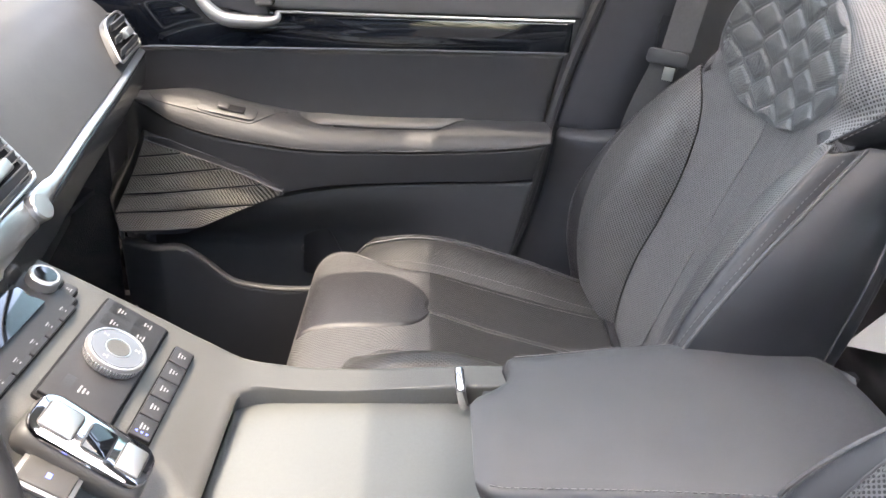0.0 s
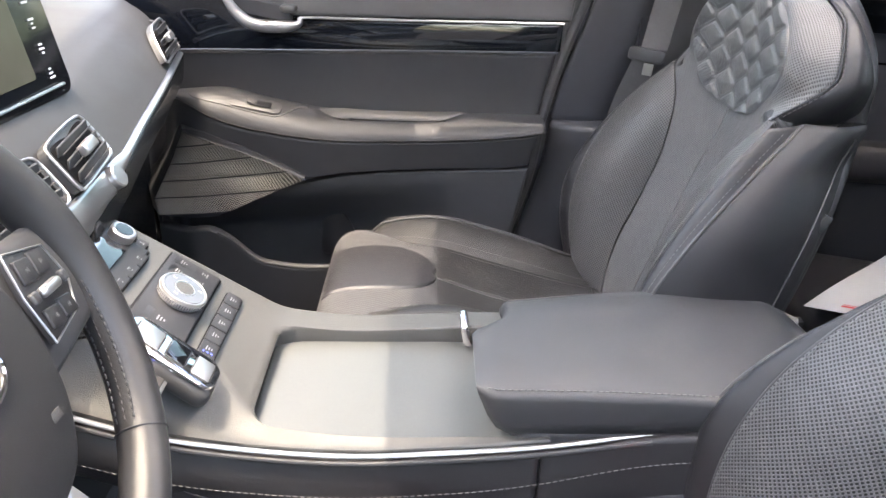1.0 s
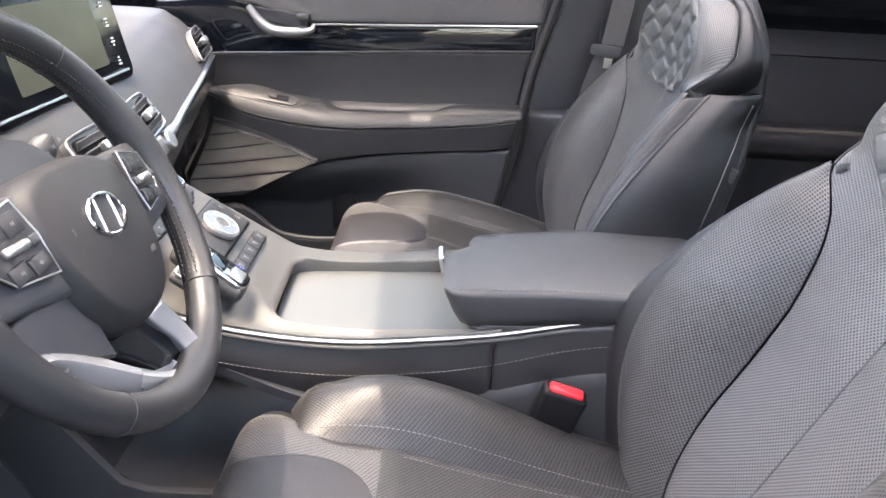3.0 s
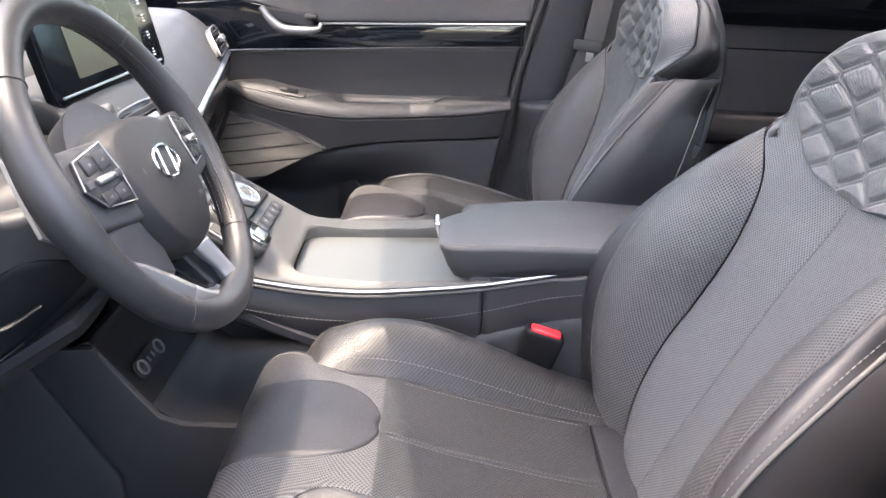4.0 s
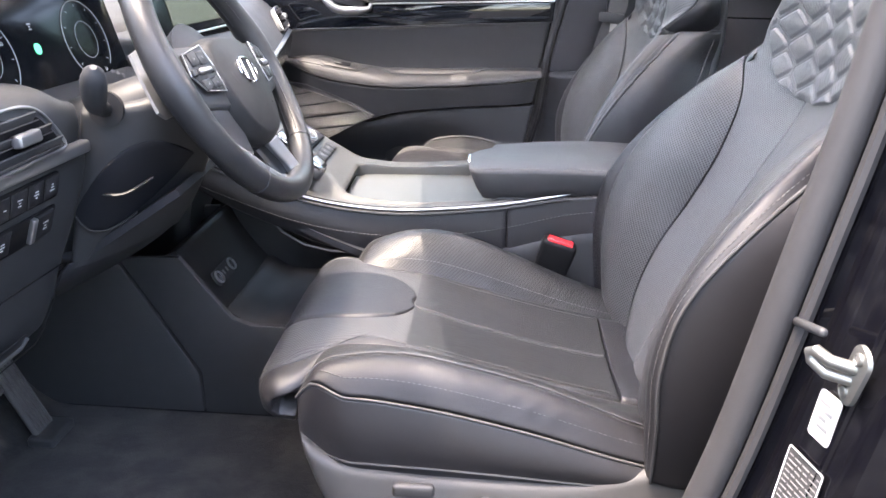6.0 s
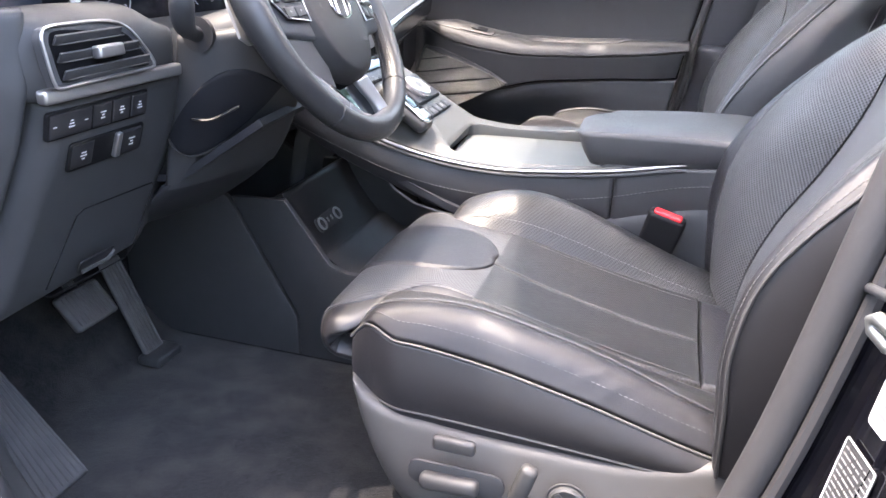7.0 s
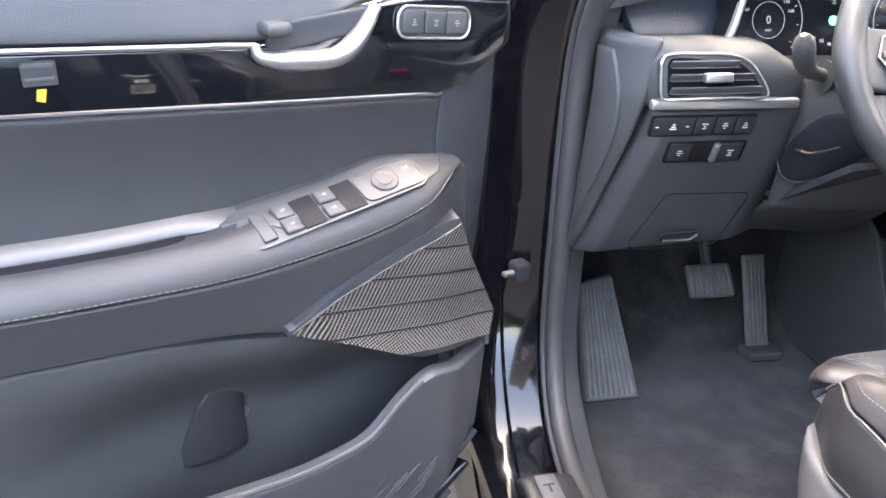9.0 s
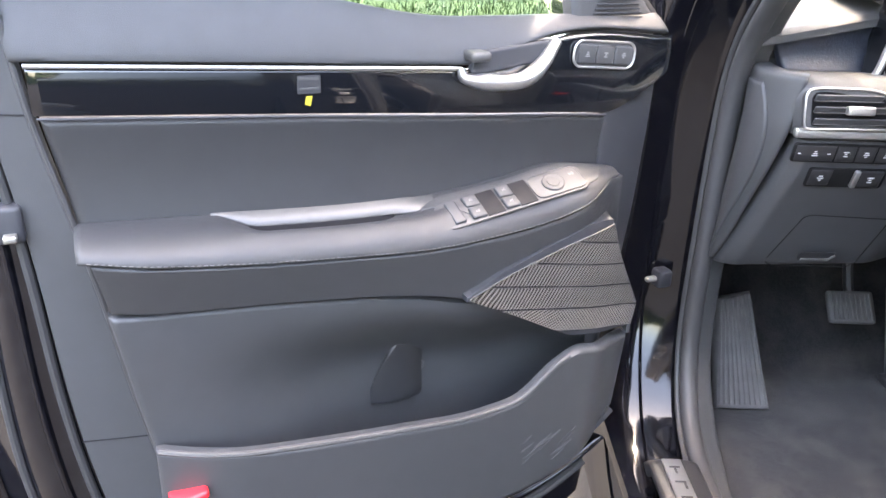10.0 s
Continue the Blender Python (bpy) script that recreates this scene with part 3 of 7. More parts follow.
tagged(sill_2, "dark plastic sill trim on the passenger side", "trim", kind="structure")
rocker = patch("rocker", lambda u, v: (-0.75 + 2.4 * u, -0.955 + 0.03 * np.sin(v * 3.0) - 0.0 * u, 0.37 - 0.2 * v), PAINT, None, 30, 10, 0.02, 0.01, flip=True)
tagged(rocker, "glossy black rocker panel under the door", "rocker panel", kind="structure")
fender = patch("fender", lambda u, v: (-1.6 + 0.93 * u, -0.965 - 0.01 * np.sin(v * 3), 0.35 + 0.72 * v), PAINT, None, 20, 16, 0.01, 0.01, flip=True)
tagged(fender, "glossy black front wing of the car", "fender", kind="structure")

under = patch("underbody", lambda u, v: (-1.7 + 3.8 * u, -0.925 + 1.85 * v, 0.20 + 0 * u), RUBBER, None, 6, 6, 0.02, 0)
tagged(under, "dark underside of the car body", "underbody", kind="structure")

# passenger side: far wall behind the doors, pillar B, rear doors
for sd in (-1, 1):
    rear_door = thing("rear_door", "dark rear door with glossy strip and armrest", "car door", (0.9, 0.80 * sd, 0.4), kind="structure")
    dx = lambda d: sd * (0.0 - d)
    patch("rear_door_panel", lambda u, v: (-0.55 + 1.35 * u, dx(0.02 + 0.02 * np.sin(v * 3)), -0.02 + 0.72 * v), DARK, rear_door, 30, 24, 0.03, 0.01, flip=sd > 0)
    patch("rear_gloss", lambda u, v: (-0.5 + 1.2 * u, dx(0.046), 0.60 + 0.05 * v), GLOSS, rear_door, 20, 6, 0.01, 0.003, flip=sd > 0)
    patch("rear_armrest", lambda u, v: (-0.45 + 1.0 * u, dx(0.03 + 0.07 * np.sin(v * math.pi)), 0.42 + 0.07 * v), LEATHER, rear_door, 20, 12, 0.02, 0.01, flip=sd > 0)
    skin = patch("body_side", lambda u, v: (-1.6 + 3.6 * u, sd * (0.955 + 0.02 * np.sin(v * 3)) , 0.3 + 0.78 * v), PAINT, None, 20, 8, 0.01, 0.01, flip=sd < 0) if sd > 0 else \
        patch("body_side", lambda u, v: (0.46 + 1.5 * u, sd * (0.955 + 0.02 * np.sin(v * 3)), 0.3 + 0.78 * v), PAINT, None, 20, 8, 0.01, 0.01, flip=True)
    tagged(skin, "glossy black side of the car body", "car body", kind="structure")
    pb = patch("pillar_b_upper" if sd > 0 else "pillar_b_upper_driver", lambda u, v: (0.37 + 0.12 * u + 0.06 * v, sd * (0.76 - 0.02 * np.sin(u * math.pi) - 0.09 * v), 1.0 + 0.55 * v), SOFT, None, 16, 16, 0.02, 0.01, flip=sd < 0)
    gl = patch("rear_window" if sd > 0 else "rear_window_driver", lambda u, v: (0.42 + 1.5 * u, sd * (0.82 - 0.14 * v), 1.08 + 0.46 * v), GLOSS, None, 10, 8, 0.006, 0)
    tagged(gl, "dark tinted rear side window", "window", kind="structure")
    tagged(pb, "dark upper trim of the middle pillar", "pillar", kind="structure")
tail = patch("tail_wall", lambda u, v: (2.0 + 0.05 * np.sin(v * 3), -0.85 + 1.7 * u, 0.3 + 0.8 * v), DARK, None, 8, 8, 0.03, 0)
tagged(tail, "dark rear end of the cabin", "wall", kind="structure")

# passenger pillar B, lower trim
pil = thing("pillar_b", "dark moulded plastic trim of the middle pillar", "pillar", (0.3, 0.78, 0.4), kind="structure")
po = np.array((0.3, 0.78, 0.4))
inx = curve([0.35, 0.61, 0.78, 0.883, 1.0, 1.12, 1.5], [0.12, 0.150, 0.19, 0.200, 0.222, 0.252, 0.35])
patch("lower_trim", lambda u, v: (inx(0.36 + 0.53 * v) + 0.004 + (0.30 - 0.04 * v) * u - po[0], 0.765 - 0.055 * np.sin(np.clip(u * 2.4, 0, 1) * math.pi / 2) * (0.5 + 0.5 * v) - po[1] + 0.01, 0.36 + 0.53 * v + 0.02 * u - po[2]), DARK, pil, 30, 30, 0.02, 0.018, flip=True)
patch("upper_trim", lambda u, v: (inx(0.88 + 0.62 * v) + 0.006 + 0.16 * u - po[0], 0.778 - 0.02 * np.sin(u * math.pi) - 0.09 * v + 0.012 - po[1], 0.88 + 0.62 * v - po[2]), DARK, pil, 24, 30, 0.02, 0.012, flip=True)
zs = np.linspace(0.38, 1.45, 60)
sweep("pillar_seal", np.stack([inx(zs) - 0.004, 0.785 - 0.09 * step(zs, 0.95, 1.5), zs], 1) - po, 0.009, SEAL, pil, sides=8)


# ---- seats ----
def seat(name, yc, out, dx, dz, label, lean=0.0, bdx=0.0, bdz=0.0):
    """A front seat centred on yc; out is -1 where the door side lies at smaller y. dx, dz: how far it is slid and raised; lean: how much more upright its back is, in radians; bdx, bdz: where its hinge lies."""
    base = np.array((0.05, 0.0, FLOOR))
    root = thing(name, label, "car seat", (0.05 + dx, yc, FLOOR), group="front seats")

    def rel(f, lift=dz):
        def g(u, v):
            x, y, z = f(u, v)
            return np.asarray(x) - base[0], np.asarray(y) * out, np.asarray(z) - base[2] + lift
        return g

    def path(pts, lift=dz):
        p = np.asarray(pts, float)
        return np.stack([p[:, 0] - base[0], p[:, 1] * out, p[:, 2] - base[2] + lift], 1)

    fl = out < 0
    # cushion centre line, from the front lip to the back
    cl = spline([(-0.185, 0.598), (-0.213, 0.606), (-0.232, 0.630), (-0.230, 0.664), (-0.200, 0.688), (-0.13, 0.697), (-0.046, 0.690), (0.06, 0.665), (0.16, 0.642), (0.25, 0.626), (0.33, 0.615)], 240)
    cs = np.linspace(0, 1, 240)
    cx, cz = (lambda s: np.interp(s, cs, cl[:, 0])), (lambda s: np.interp(s, cs, cl[:, 1]))
    k0 = int(np.argmin(cl[:, 0]))
    s_of = lambda x: np.interp(x, cl[k0:, 0], cs[k0:])
    zc = lambda x: np.interp(x, cl[k0 + 20:, 0], cl[k0 + 20:, 1])
    S_PAD, S_REAR = float(s_of(-0.046)), float(s_of(0.245))
    HALF = 0.126

    def dish(s, y):
        x, z = cx(s), cz(s)
        return x, y, z - 0.010 * (1 - np.clip(np.abs(y) / HALF, 0, 1) ** 2) * step(x, -0.12, 0.05) + 0.004 * (1 - np.clip(np.abs(y) / 0.2, 0, 1) ** 2)

    # panels either side of the middle seam
    for sd in (-1, 1):
        patch("seat_panel", rel(lambda u, v, sd=sd: dish(S_PAD + (S_REAR - S_PAD) * v, sd * HALF * u)), PERF_SHADED, root, 28, 44, 0.03, 0.004, edges="lrt", flip=(sd < 0) != fl, label="perforated black leather seat panel")
        ln = np.array([[float(c) for c in dish(np.array(k), np.array(sd * (HALF - 0.012)))] for k in np.linspace(S_PAD + 0.04, S_REAR - 0.01, 50)])
        stitches("panel_stitching", path(ln + (0, 0, 0.0008)), root)
    ln = np.array([[float(c) for c in dish(np.array(k), np.array(0.007))] for k in np.linspace(S_PAD + 0.02, S_REAR - 0.01, 50)])
    stitches("panel_stitching", path(ln + (0, 0, 0.0004)), root)
    # bolsters
    ridge_i = curve([-0.19, -0.165, -0.10, -0.04, 0.05, 0.10, 0.234, 0.33], [0.655, 0.692, 0.732, 0.742, 0.724, 0.704, 0.650, 0.622])
    ridge_o = curve([-0.19, -0.165, -0.10, -0.04, 0.05, 0.10, 0.234, 0.33], [0.665, 0.688, 0.712, 0.716, 0.700, 0.688, 0.646, 0.622])
    pipe = curve([-0.19, -0.165, -0.10, -0.03, 0.10, 0.246, 0.33], [0.655, 0.674, 0.683, 0.677, 0.652, 0.614, 0.598])
    knots = [HALF - 0.004, 0.152, 0.187, 0.222, 0.242]
    wts = [curve(knots, np.eye(5)[i]) for i in range(5)]

    def bol(x, a, sd):
        r = ridge_o(x) if sd > 0 else ridge_i(x)
        z0, p = zc(x) - 0.006, pipe(x) + (0.0 if sd > 0 else 0.01)
        return wts[0](a) * z0 + wts[1](a) * (z0 + 0.6 * (r - z0)) + wts[2](a) * r + wts[3](a) * (r - 0.3 * (r - p)) + wts[4](a) * p

    for sd in (-1, 1):
        X = lambda v: -0.172 + 0.50 * v
        A = lambda u, v: knots[0] + (knots[-1] - 0.022 * (1 - step(v, 0, 0.14)) - knots[0]) * u
        f = lambda u, v, sd=sd: (X(v) + 0.0 * u, sd * A(u, v), bol(X(v), A(u, v), sd) - 0.014 * (1 - step(v, 0, 0.07)) ** 2)
        wr = lambda u, v: 0.0006 * (np.sin(v * 62 + 4 * u + 5 * np.sin(v * 9 + 2 * u)) * np.exp(-((v - 0.60) / 0.10) ** 2) + 0.6 * np.sin(v * 113 - 5 * u + 5 * np.sin(v * 17 + u)) * np.exp(-((v - 0.80) / 0.09) ** 2)) * np.sin(u * math.pi) ** 0.7
        seam = lambda v: 0.60 + 0.37 * (1 - step(v, -0.04, 0.13)) ** 1.5 + 0.10 * step(v, 0.6, 1.0)
        if sd > 0:
            patch("bolster", rel(lambda u, v: f(seam(v) * u, v)), PERF_SHADED, root, 26, 90, 0.03, 0.003, flip=fl, edges="lrb", label="perforated black leather side bolster")
            patch("bolster_facing", rel(lambda u, v: f(seam(v) + (1 - seam(v)) * u, v)), LEATHER, root, 30, 120, 0.02, 0.003, flip=fl, relief=lambda u, v: wr(u, v) + 0.0035 * np.sin(u * math.pi) * step(v, 0, 0.12), label="creased smooth black leather bolster facing")
        else:
            patch("bolster", rel(f), PERF_SHADED, root, 36, 90, 0.03, 0.004, flip=not fl, label="perforated black leather side bolster")
        q = np.linspace(0, 1, 50)
        pp = np.stack([X(q), sd * (A(1.0, q) + 0.002), bol(X(q), A(1.0, q), sd) - 0.003 - 0.012 * (1 - step(q, 0, 0.06)) ** 2], 1)
        sweep("piping", path(pp), 0.0019, PIPING, root, sides=8)
        if sd > 0:
            sq = np.array([[float(c) for c in f(np.array(seam(k) + 0.01), np.array(k))] for k in np.linspace(0.01, 0.97, 70)])
            sweep("facing_seam", path(sq + (0, 0, 0.0020)), 0.0018, PIPING, root, sides=6)
            sq = np.array([[float(c) for c in f(np.array(min(seam(k) + 0.075, 0.99)), np.array(k))] for k in np.linspace(0.06, 0.96, 70)])
            stitches("stitching", path(sq + (0, 0, 0.0042)), root)
        stitches("stitching", path(np.stack([X(q), sd * A(0.90, q), bol(X(q), A(0.90, q), sd) + (0.0042 if sd > 0 else 0.0012)], 1)[3:-2]), root)
        stitches("stitching", path(np.stack([X(q), sd * A(0.16, q), bol(X(q), A(0.16, q), sd) + 0.0006], 1)[5:-4]), root)
        fk = lambda u, v, sd=sd, pp=pp: (np.interp(u, q, pp[:, 0]) + 0.01 * v * (1 - u), np.interp(u, q, pp[:, 1]) + sd * (0.012 * np.sin(v * math.pi * 0.9)), np.interp(u, q, pp[:, 2]) * (1 - v) + 0.575 * v - 0.001)
        patch("cushion_side", rel(fk), LEATHER, root, 50, 24, 0.03, 0.002, flip=(sd > 0) != fl, label="smooth black leather cushion side")
        sl = np.array([[float(c) for c in fk(np.array(k), np.array(0.80))] for k in np.linspace(0.03, 0.92, 50)]) + (0, sd * 0.0008, 0)
        sweep("side_fold", path(sl), 0.0016, PIPING, root, sides=6)
    # thigh section: full width at the front, narrowing between the bolsters
    tw = curve([0.0, 0.35, 0.52, 0.66, 0.78, 1.0], [0.205, 0.218, 0.215, 0.18, HALF + 0.016, HALF + 0.014])

    def thigh(u, v):
        s, y = S_PAD * v, (2 * u - 1) * tw(v)
        x, _, z = dish(s, y)
        k = np.clip((np.abs(2 * u - 1) - 0.70) / 0.30, 0, 0.995)
        e = 0.030 * (1 - np.sqrt(1 - k * k)) * (1 - 0.6 * step(v, 0.5, 0.8))
        tx, tz = cx(s + 0.004) - cx(s - 0.004), cz(s + 0.004) - cz(s - 0.004)
        tl = np.maximum(np.hypot(tx, tz), 1e-6)
        return x + e * tz / tl, y, z - e * tx / tl
    patch("thigh_section", rel(lambda u, v: thigh(0.08 + 0.84 * u, v)), PERF, root, 70, 70, 0.04, 0.0015, flip=fl, edges="lrb", label="perforated black leather thigh section")
    for ed in (0.0, 0.92):
        patch("thigh_end", rel(lambda u, v, ed=ed: thigh(ed + 0.08 * u, v)), LEATHER, root, 24, 70, 0.03, 0.0015, flip=fl, edges="lrb", label="smooth black leather end of the thigh section")
    for sd in (-1, 1):
        st = np.array([[float(c) for c in thigh(np.array(0.5 + sd * 0.408), np.array(k))] for k in np.linspace(0.02, 0.70, 60)])
        sweep("thigh_seam", path(np.array([[float(c) for c in thigh(np.array(0.5 + sd * 0.420), np.array(k))] for k in np.linspace(0.02, 0.70, 60)])), 0.0016, PIPING, root, sides=6)
        stitches("thigh_stitching", path(st + (-0.001, 0, 0.001)), root)

    def pad(u, v):
        w = 0.082 * np.sqrt(np.maximum(0.0, 1 - np.clip((v - 0.45) / 0.555, 0, 1) ** 2.6)) + 0.002
        return dish(S_PAD * (0.34 + 0.66 * v), (2 * u - 1) * w + 0.012 * out)
    patch("thigh_pad", rel(pad), LEATHER, root, 50, 50, 0.014, 0.010, flip=fl, label="smooth black leather thigh pad", relief=lambda u, v: 0.0030 + 0.003 * np.sin(u * math.pi) * np.sin(v * math.pi))
    patch("rear_strip", rel(lambda u, v: dish(S_REAR + (1 - S_REAR) * v, -HALF + 2 * HALF * u)), LEATHER, root, 24, 14, 0.02, 0.006, flip=fl)
    rbox("cushion_core", (0.46, 0.40, 0.10), DARK, root, pose(0.05, 0, 0.555 - base[2] + dz), 0.02)

    # backrest: centre line, valley seam, crest seam and outer edge, each by height
    zk = [0.60, 0.68, 0.76, 0.84, 0.92, 1.00, 1.05, 1.10, 1.15, 1.18, 1.208]
    c_x = curve(zk, [0.279, 0.309, 0.344, 0.380, 0.417, 0.457, 0.472, 0.480, 0.489, 0.497, 0.520])
    s_x = curve(zk, [0.289, 0.298, 0.325, 0.368, 0.403, 0.427, 0.436, 0.444, 0.462, 0.481, 0.522])
    s_y = curve(zk, [0.103, 0.111, 0.118, 0.123, 0.128, 0.152, 0.196, 0.204, 0.170, 0.122, 0.024])
    r_x = curve(zk[:7], [0.276, 0.259, 0.256, 0.273, 0.315, 0.385, 0.445])
    r_y = curve(zk[:7], [0.214, 0.223, 0.232, 0.238, 0.238, 0.226, 0.204])
    e_x = curve(zk[:7], [0.262, 0.256, 0.250, 0.268, 0.328, 0.420, 0.486])
    e_y = curve(zk[:7], [0.262, 0.276, 0.280, 0.276, 0.264, 0.232, 0.206])
    piv = np.array((0.30, 0.62))
    ca, sa = math.cos(lean), math.sin(lean)

    def bput(x, y, z):
        """Tilt the back about its hinge and slide it."""
        vx, vz = np.asarray(x) - piv[0], np.asarray(z) - piv[1]
        return piv[0] + vx * ca - vz * sa + bdx - dx - base[0], np.asarray(y) * out, piv[1] + vx * sa + vz * ca + bdz - base[2]

    brel = lambda f: (lambda u, v: bput(*f(u, v)))
    bpath = lambda pts: np.stack(bput(*np.asarray(pts, float).T), 1)
    Z0, Z1, ZN = 0.60, 1.208, 1.047

    def centre(z, k):
        """From the middle seam (k 0) to the valley seam (k 1)."""
        k = np.asarray(k, float)
        head = step(z, 1.0, 1.07)
        a = np.abs(k)
        bow = (1 - head) * (a ** 2.2) + head * a ** 2
        wrap = step(z, 1.036, 1.100) * (1 - 0.6 * step(z, 1.15, 1.208))
        return c_x(z) + (s_x(z) - c_x(z)) * bow - 0.005 * np.sin(a * math.pi) * (1 - head) + 0.062 * wrap * np.clip((a - 0.72) / 0.28, 0, 1) ** 1.8, s_y(z) * (k + 0.12 * wrap * np.sign(k) * step(a, 0.3, 0.8) * (1 - step(a, 0.8, 1.0) * 0.5)), z

    def wing(z, k):
        """From the valley seam over the bulging side to the crest seam."""
        k = np.asarray(k, float)
        w = np.hypot(r_x(z) - s_x(z), r_y(z) - s_y(z))
        b = 0.17 * w * np.sin(k * math.pi) ** 0.9
        nx, ny = -(r_y(z) - s_y(z)) / np.maximum(w, 1e-4), (r_x(z) - s_x(z)) / np.maximum(w, 1e-4)
        return s_x(z) + (r_x(z) - s_x(z)) * k + b * nx, s_y(z) + (r_y(z) - s_y(z)) * k + b * ny, z

    def crest(z, k):
        """From the crest seam round to the piped edge."""
        k = np.asarray(k, float)
        b = 0.010 * np.sin(k * math.pi)
        return r_x(z) + (e_x(z) - r_x(z)) * k - b, r_y(z) + (e_y(z) - r_y(z)) * k + 0.3 * b, z

    line = lambda f, k, z, sd=1.0, n=60: np.array([[float(c) for c in f(np.array(w), np.array(float(k)))] for w in np.linspace(z[0], z[1], n)]) * (1, sd, 1)
    mirror = lambda f, sd: (lambda u, v: (lambda p: (p[0], p[1] * sd, p[2]))(f(u, v)))
    rear = curve([0.60, 0.75, 0.95, 1.05, 1.208], [0.098, 0.108, 0.100, 0.085, 0.045])
    for sd in (-1, 1):
        patch("back_panel", brel(mirror(lambda u, v: centre(Z0 + (Z1 - Z0) * v, u), sd)), FINE, root, 40, 120, 0.02, 0.0022, edges="lrb", label="perforated black leather back panel")
        patch("back_bolster", brel(mirror(lambda u, v: wing(Z0 + (ZN - Z0) * v, u), sd)), PERF, root, 40, 90, 0.014, 0.0022, label="perforated black leather back bolster")
        patch("bolster_rim", brel(mirror(lambda u, v: crest(Z0 + (ZN - 0.006 - Z0) * v, u), sd)), LEATHER, root, 18, 90, 0.014, 0.0022, label="smooth black leather rim of the bolster")
        sweep("back_piping", bpath(line(crest, 1.0, (Z0, ZN - 0.006), sd) + (-0.0005, sd * 0.0014, 0)), 0.0024, PIPING, root, sides=8)
        stitches("back_stitching", bpath(line(crest, 0.80, (Z0 + 0.01, ZN - 0.012), sd) + (-0.0006, 0, 0)), root)
        sweep("rim_seam", bpath(line(wing, 1.0, (Z0, ZN), sd) + (0.0008, 0, 0)), 0.0015, PIPING, root, sides=6)
        stitches("back_stitching", bpath(line(wing, 0.965, (Z0 + 0.01, ZN - 0.03), sd) + (-0.0008, 0, 0)), root)
        stitches("back_stitching", bpath(line(centre, 0.955, (Z0 + 0.02, 0.98), sd) + (-0.0006, 0, 0)), root)

        # flank from the piping back to the shell
        def flank(u, v):
            z = Z0 + (ZN - 0.004 - Z0) * v
            x0, y0 = e_x(z), e_y(z)
            return x0 + (c_x(z) + rear(z) - x0) * u, y0 + 0.014 * np.sin(u * math.pi) - 0.052 * u ** 2 * (1 - step(z, 0.98, 1.05)), z - 0.010 * u
        patch("back_side", brel(mirror(flank, sd)), LEATHER, root, 24, 60, 0.02, 0.0015, label="smooth black leather backrest flank")

        def flank2(u, v):
            z = ZN - 0.012 + (Z1 - ZN + 0.012) * v
            x0, y0, _ = centre(z, np.ones_like(z))
            return x0 + 0.002 + (c_x(z) + rear(z) - x0) * u, y0 + 0.001 + 0.012 * np.sin(u * math.pi) - 0.012 * u ** 3, z - 0.006 * u
        patch("shoulder_flank", brel(mirror(flank2, sd)), LEATHER, root, 24, 50, 0.015, 0.005, label="smooth black leather flank of the shoulder")
        sweep("shoulder_seam", bpath(line(centre, 1.0, (ZN, Z1 - 0.004), sd) + (0.001, sd * 0.002, 0)), 0.0014, DARK, root, sides=6)
        stitches("flank_stitching", bpath(line(lambda z, k: flank2(k, (z - ZN + 0.012) / (Z1 - ZN + 0.012)), 0.05, (ZN + 0.004, Z1 - 0.012), sd) + (0, sd * 0.001, 0)), root)
        sm_l = line(lambda z, k: flank(k, (z - Z0) / (ZN - 0.004 - Z0)), 0.84, (Z0 + 0.02, ZN - 0.02), sd) + (0, sd * 0.0012, 0)
        sweep("flank_seam", bpath(sm_l), 0.0016, PIPING, root, sides=6)
        if sd < 0:
            kp_ = bpath(line(lambda z, k: flank(k, (z - Z0) / (ZN - 0.004 - Z0)), 0.95, (0.915, 0.925), sd, 3))[1]
            rbox("side_button", (0.014, 0.008, 0.024), PLASTIC, root, Matrix.Translation(kp_) @ pose(0, 0, 0, 0, 24, 0), 0.002, label="small black button on the backrest side")
    # middle seam up to the quilted shield
    stitches("middle_stitching", bpath(line(centre, 0.012, (Z0 + 0.03, 1.006)) + (-0.0004, 0, 0)), root)
    zt0, zt1 = 1.012, 1.186
    shield = curve([1.012, 1.020, 1.032, 1.055, 1.085, 1.12, 1.15, 1.172, 1.186], [0.026, 0.076, 0.112, 0.142, 0.157, 0.155, 0.132, 0.092, 0.034])

    def quilt(u, v):
        z = zt0 + (zt1 - zt0) * v
        return centre(z, (2 * u - 1) * np.minimum(0.80, 0.94 * shield(z) / s_y(z)))

    def cells(u, v):
        """Staggered diamond pillows with a stitched channel between them."""
        z = zt0 + (zt1 - zt0) * v
        y = (2 * u - 1) * shield(z) * 0.66
        p, h = 0.0470, 0.0290
        best, second = np.full(np.shape(y), 9.0), np.full(np.shape(y), 9.0)
        for j in range(-2, 3):
            row = np.floor((z - 1.0) / h) + j
            for i in range(-2, 4):
                px = (np.floor(y / p) + i + 0.5 * (row % 2)) * p
                d = np.hypot(y - px, z - 1.0 - (row + 0.5) * h)
                second = np.where(d < best, best, np.minimum(second, d))
                best = np.minimum(best, d)
        g = second - best
        edge_ = np.minimum(np.minimum(u, 1 - u) * 2 * shield(z), np.minimum(v, 1 - v) * (zt1 - zt0))
        return (0.0036 * step(g, 0.0025, 0.0125) + 0.0016 * step(g, 0.010, 0.03) + 0.0008 * np.exp(-(g / 0.0016) ** 2)) * step(edge_, 0.0, 0.010)
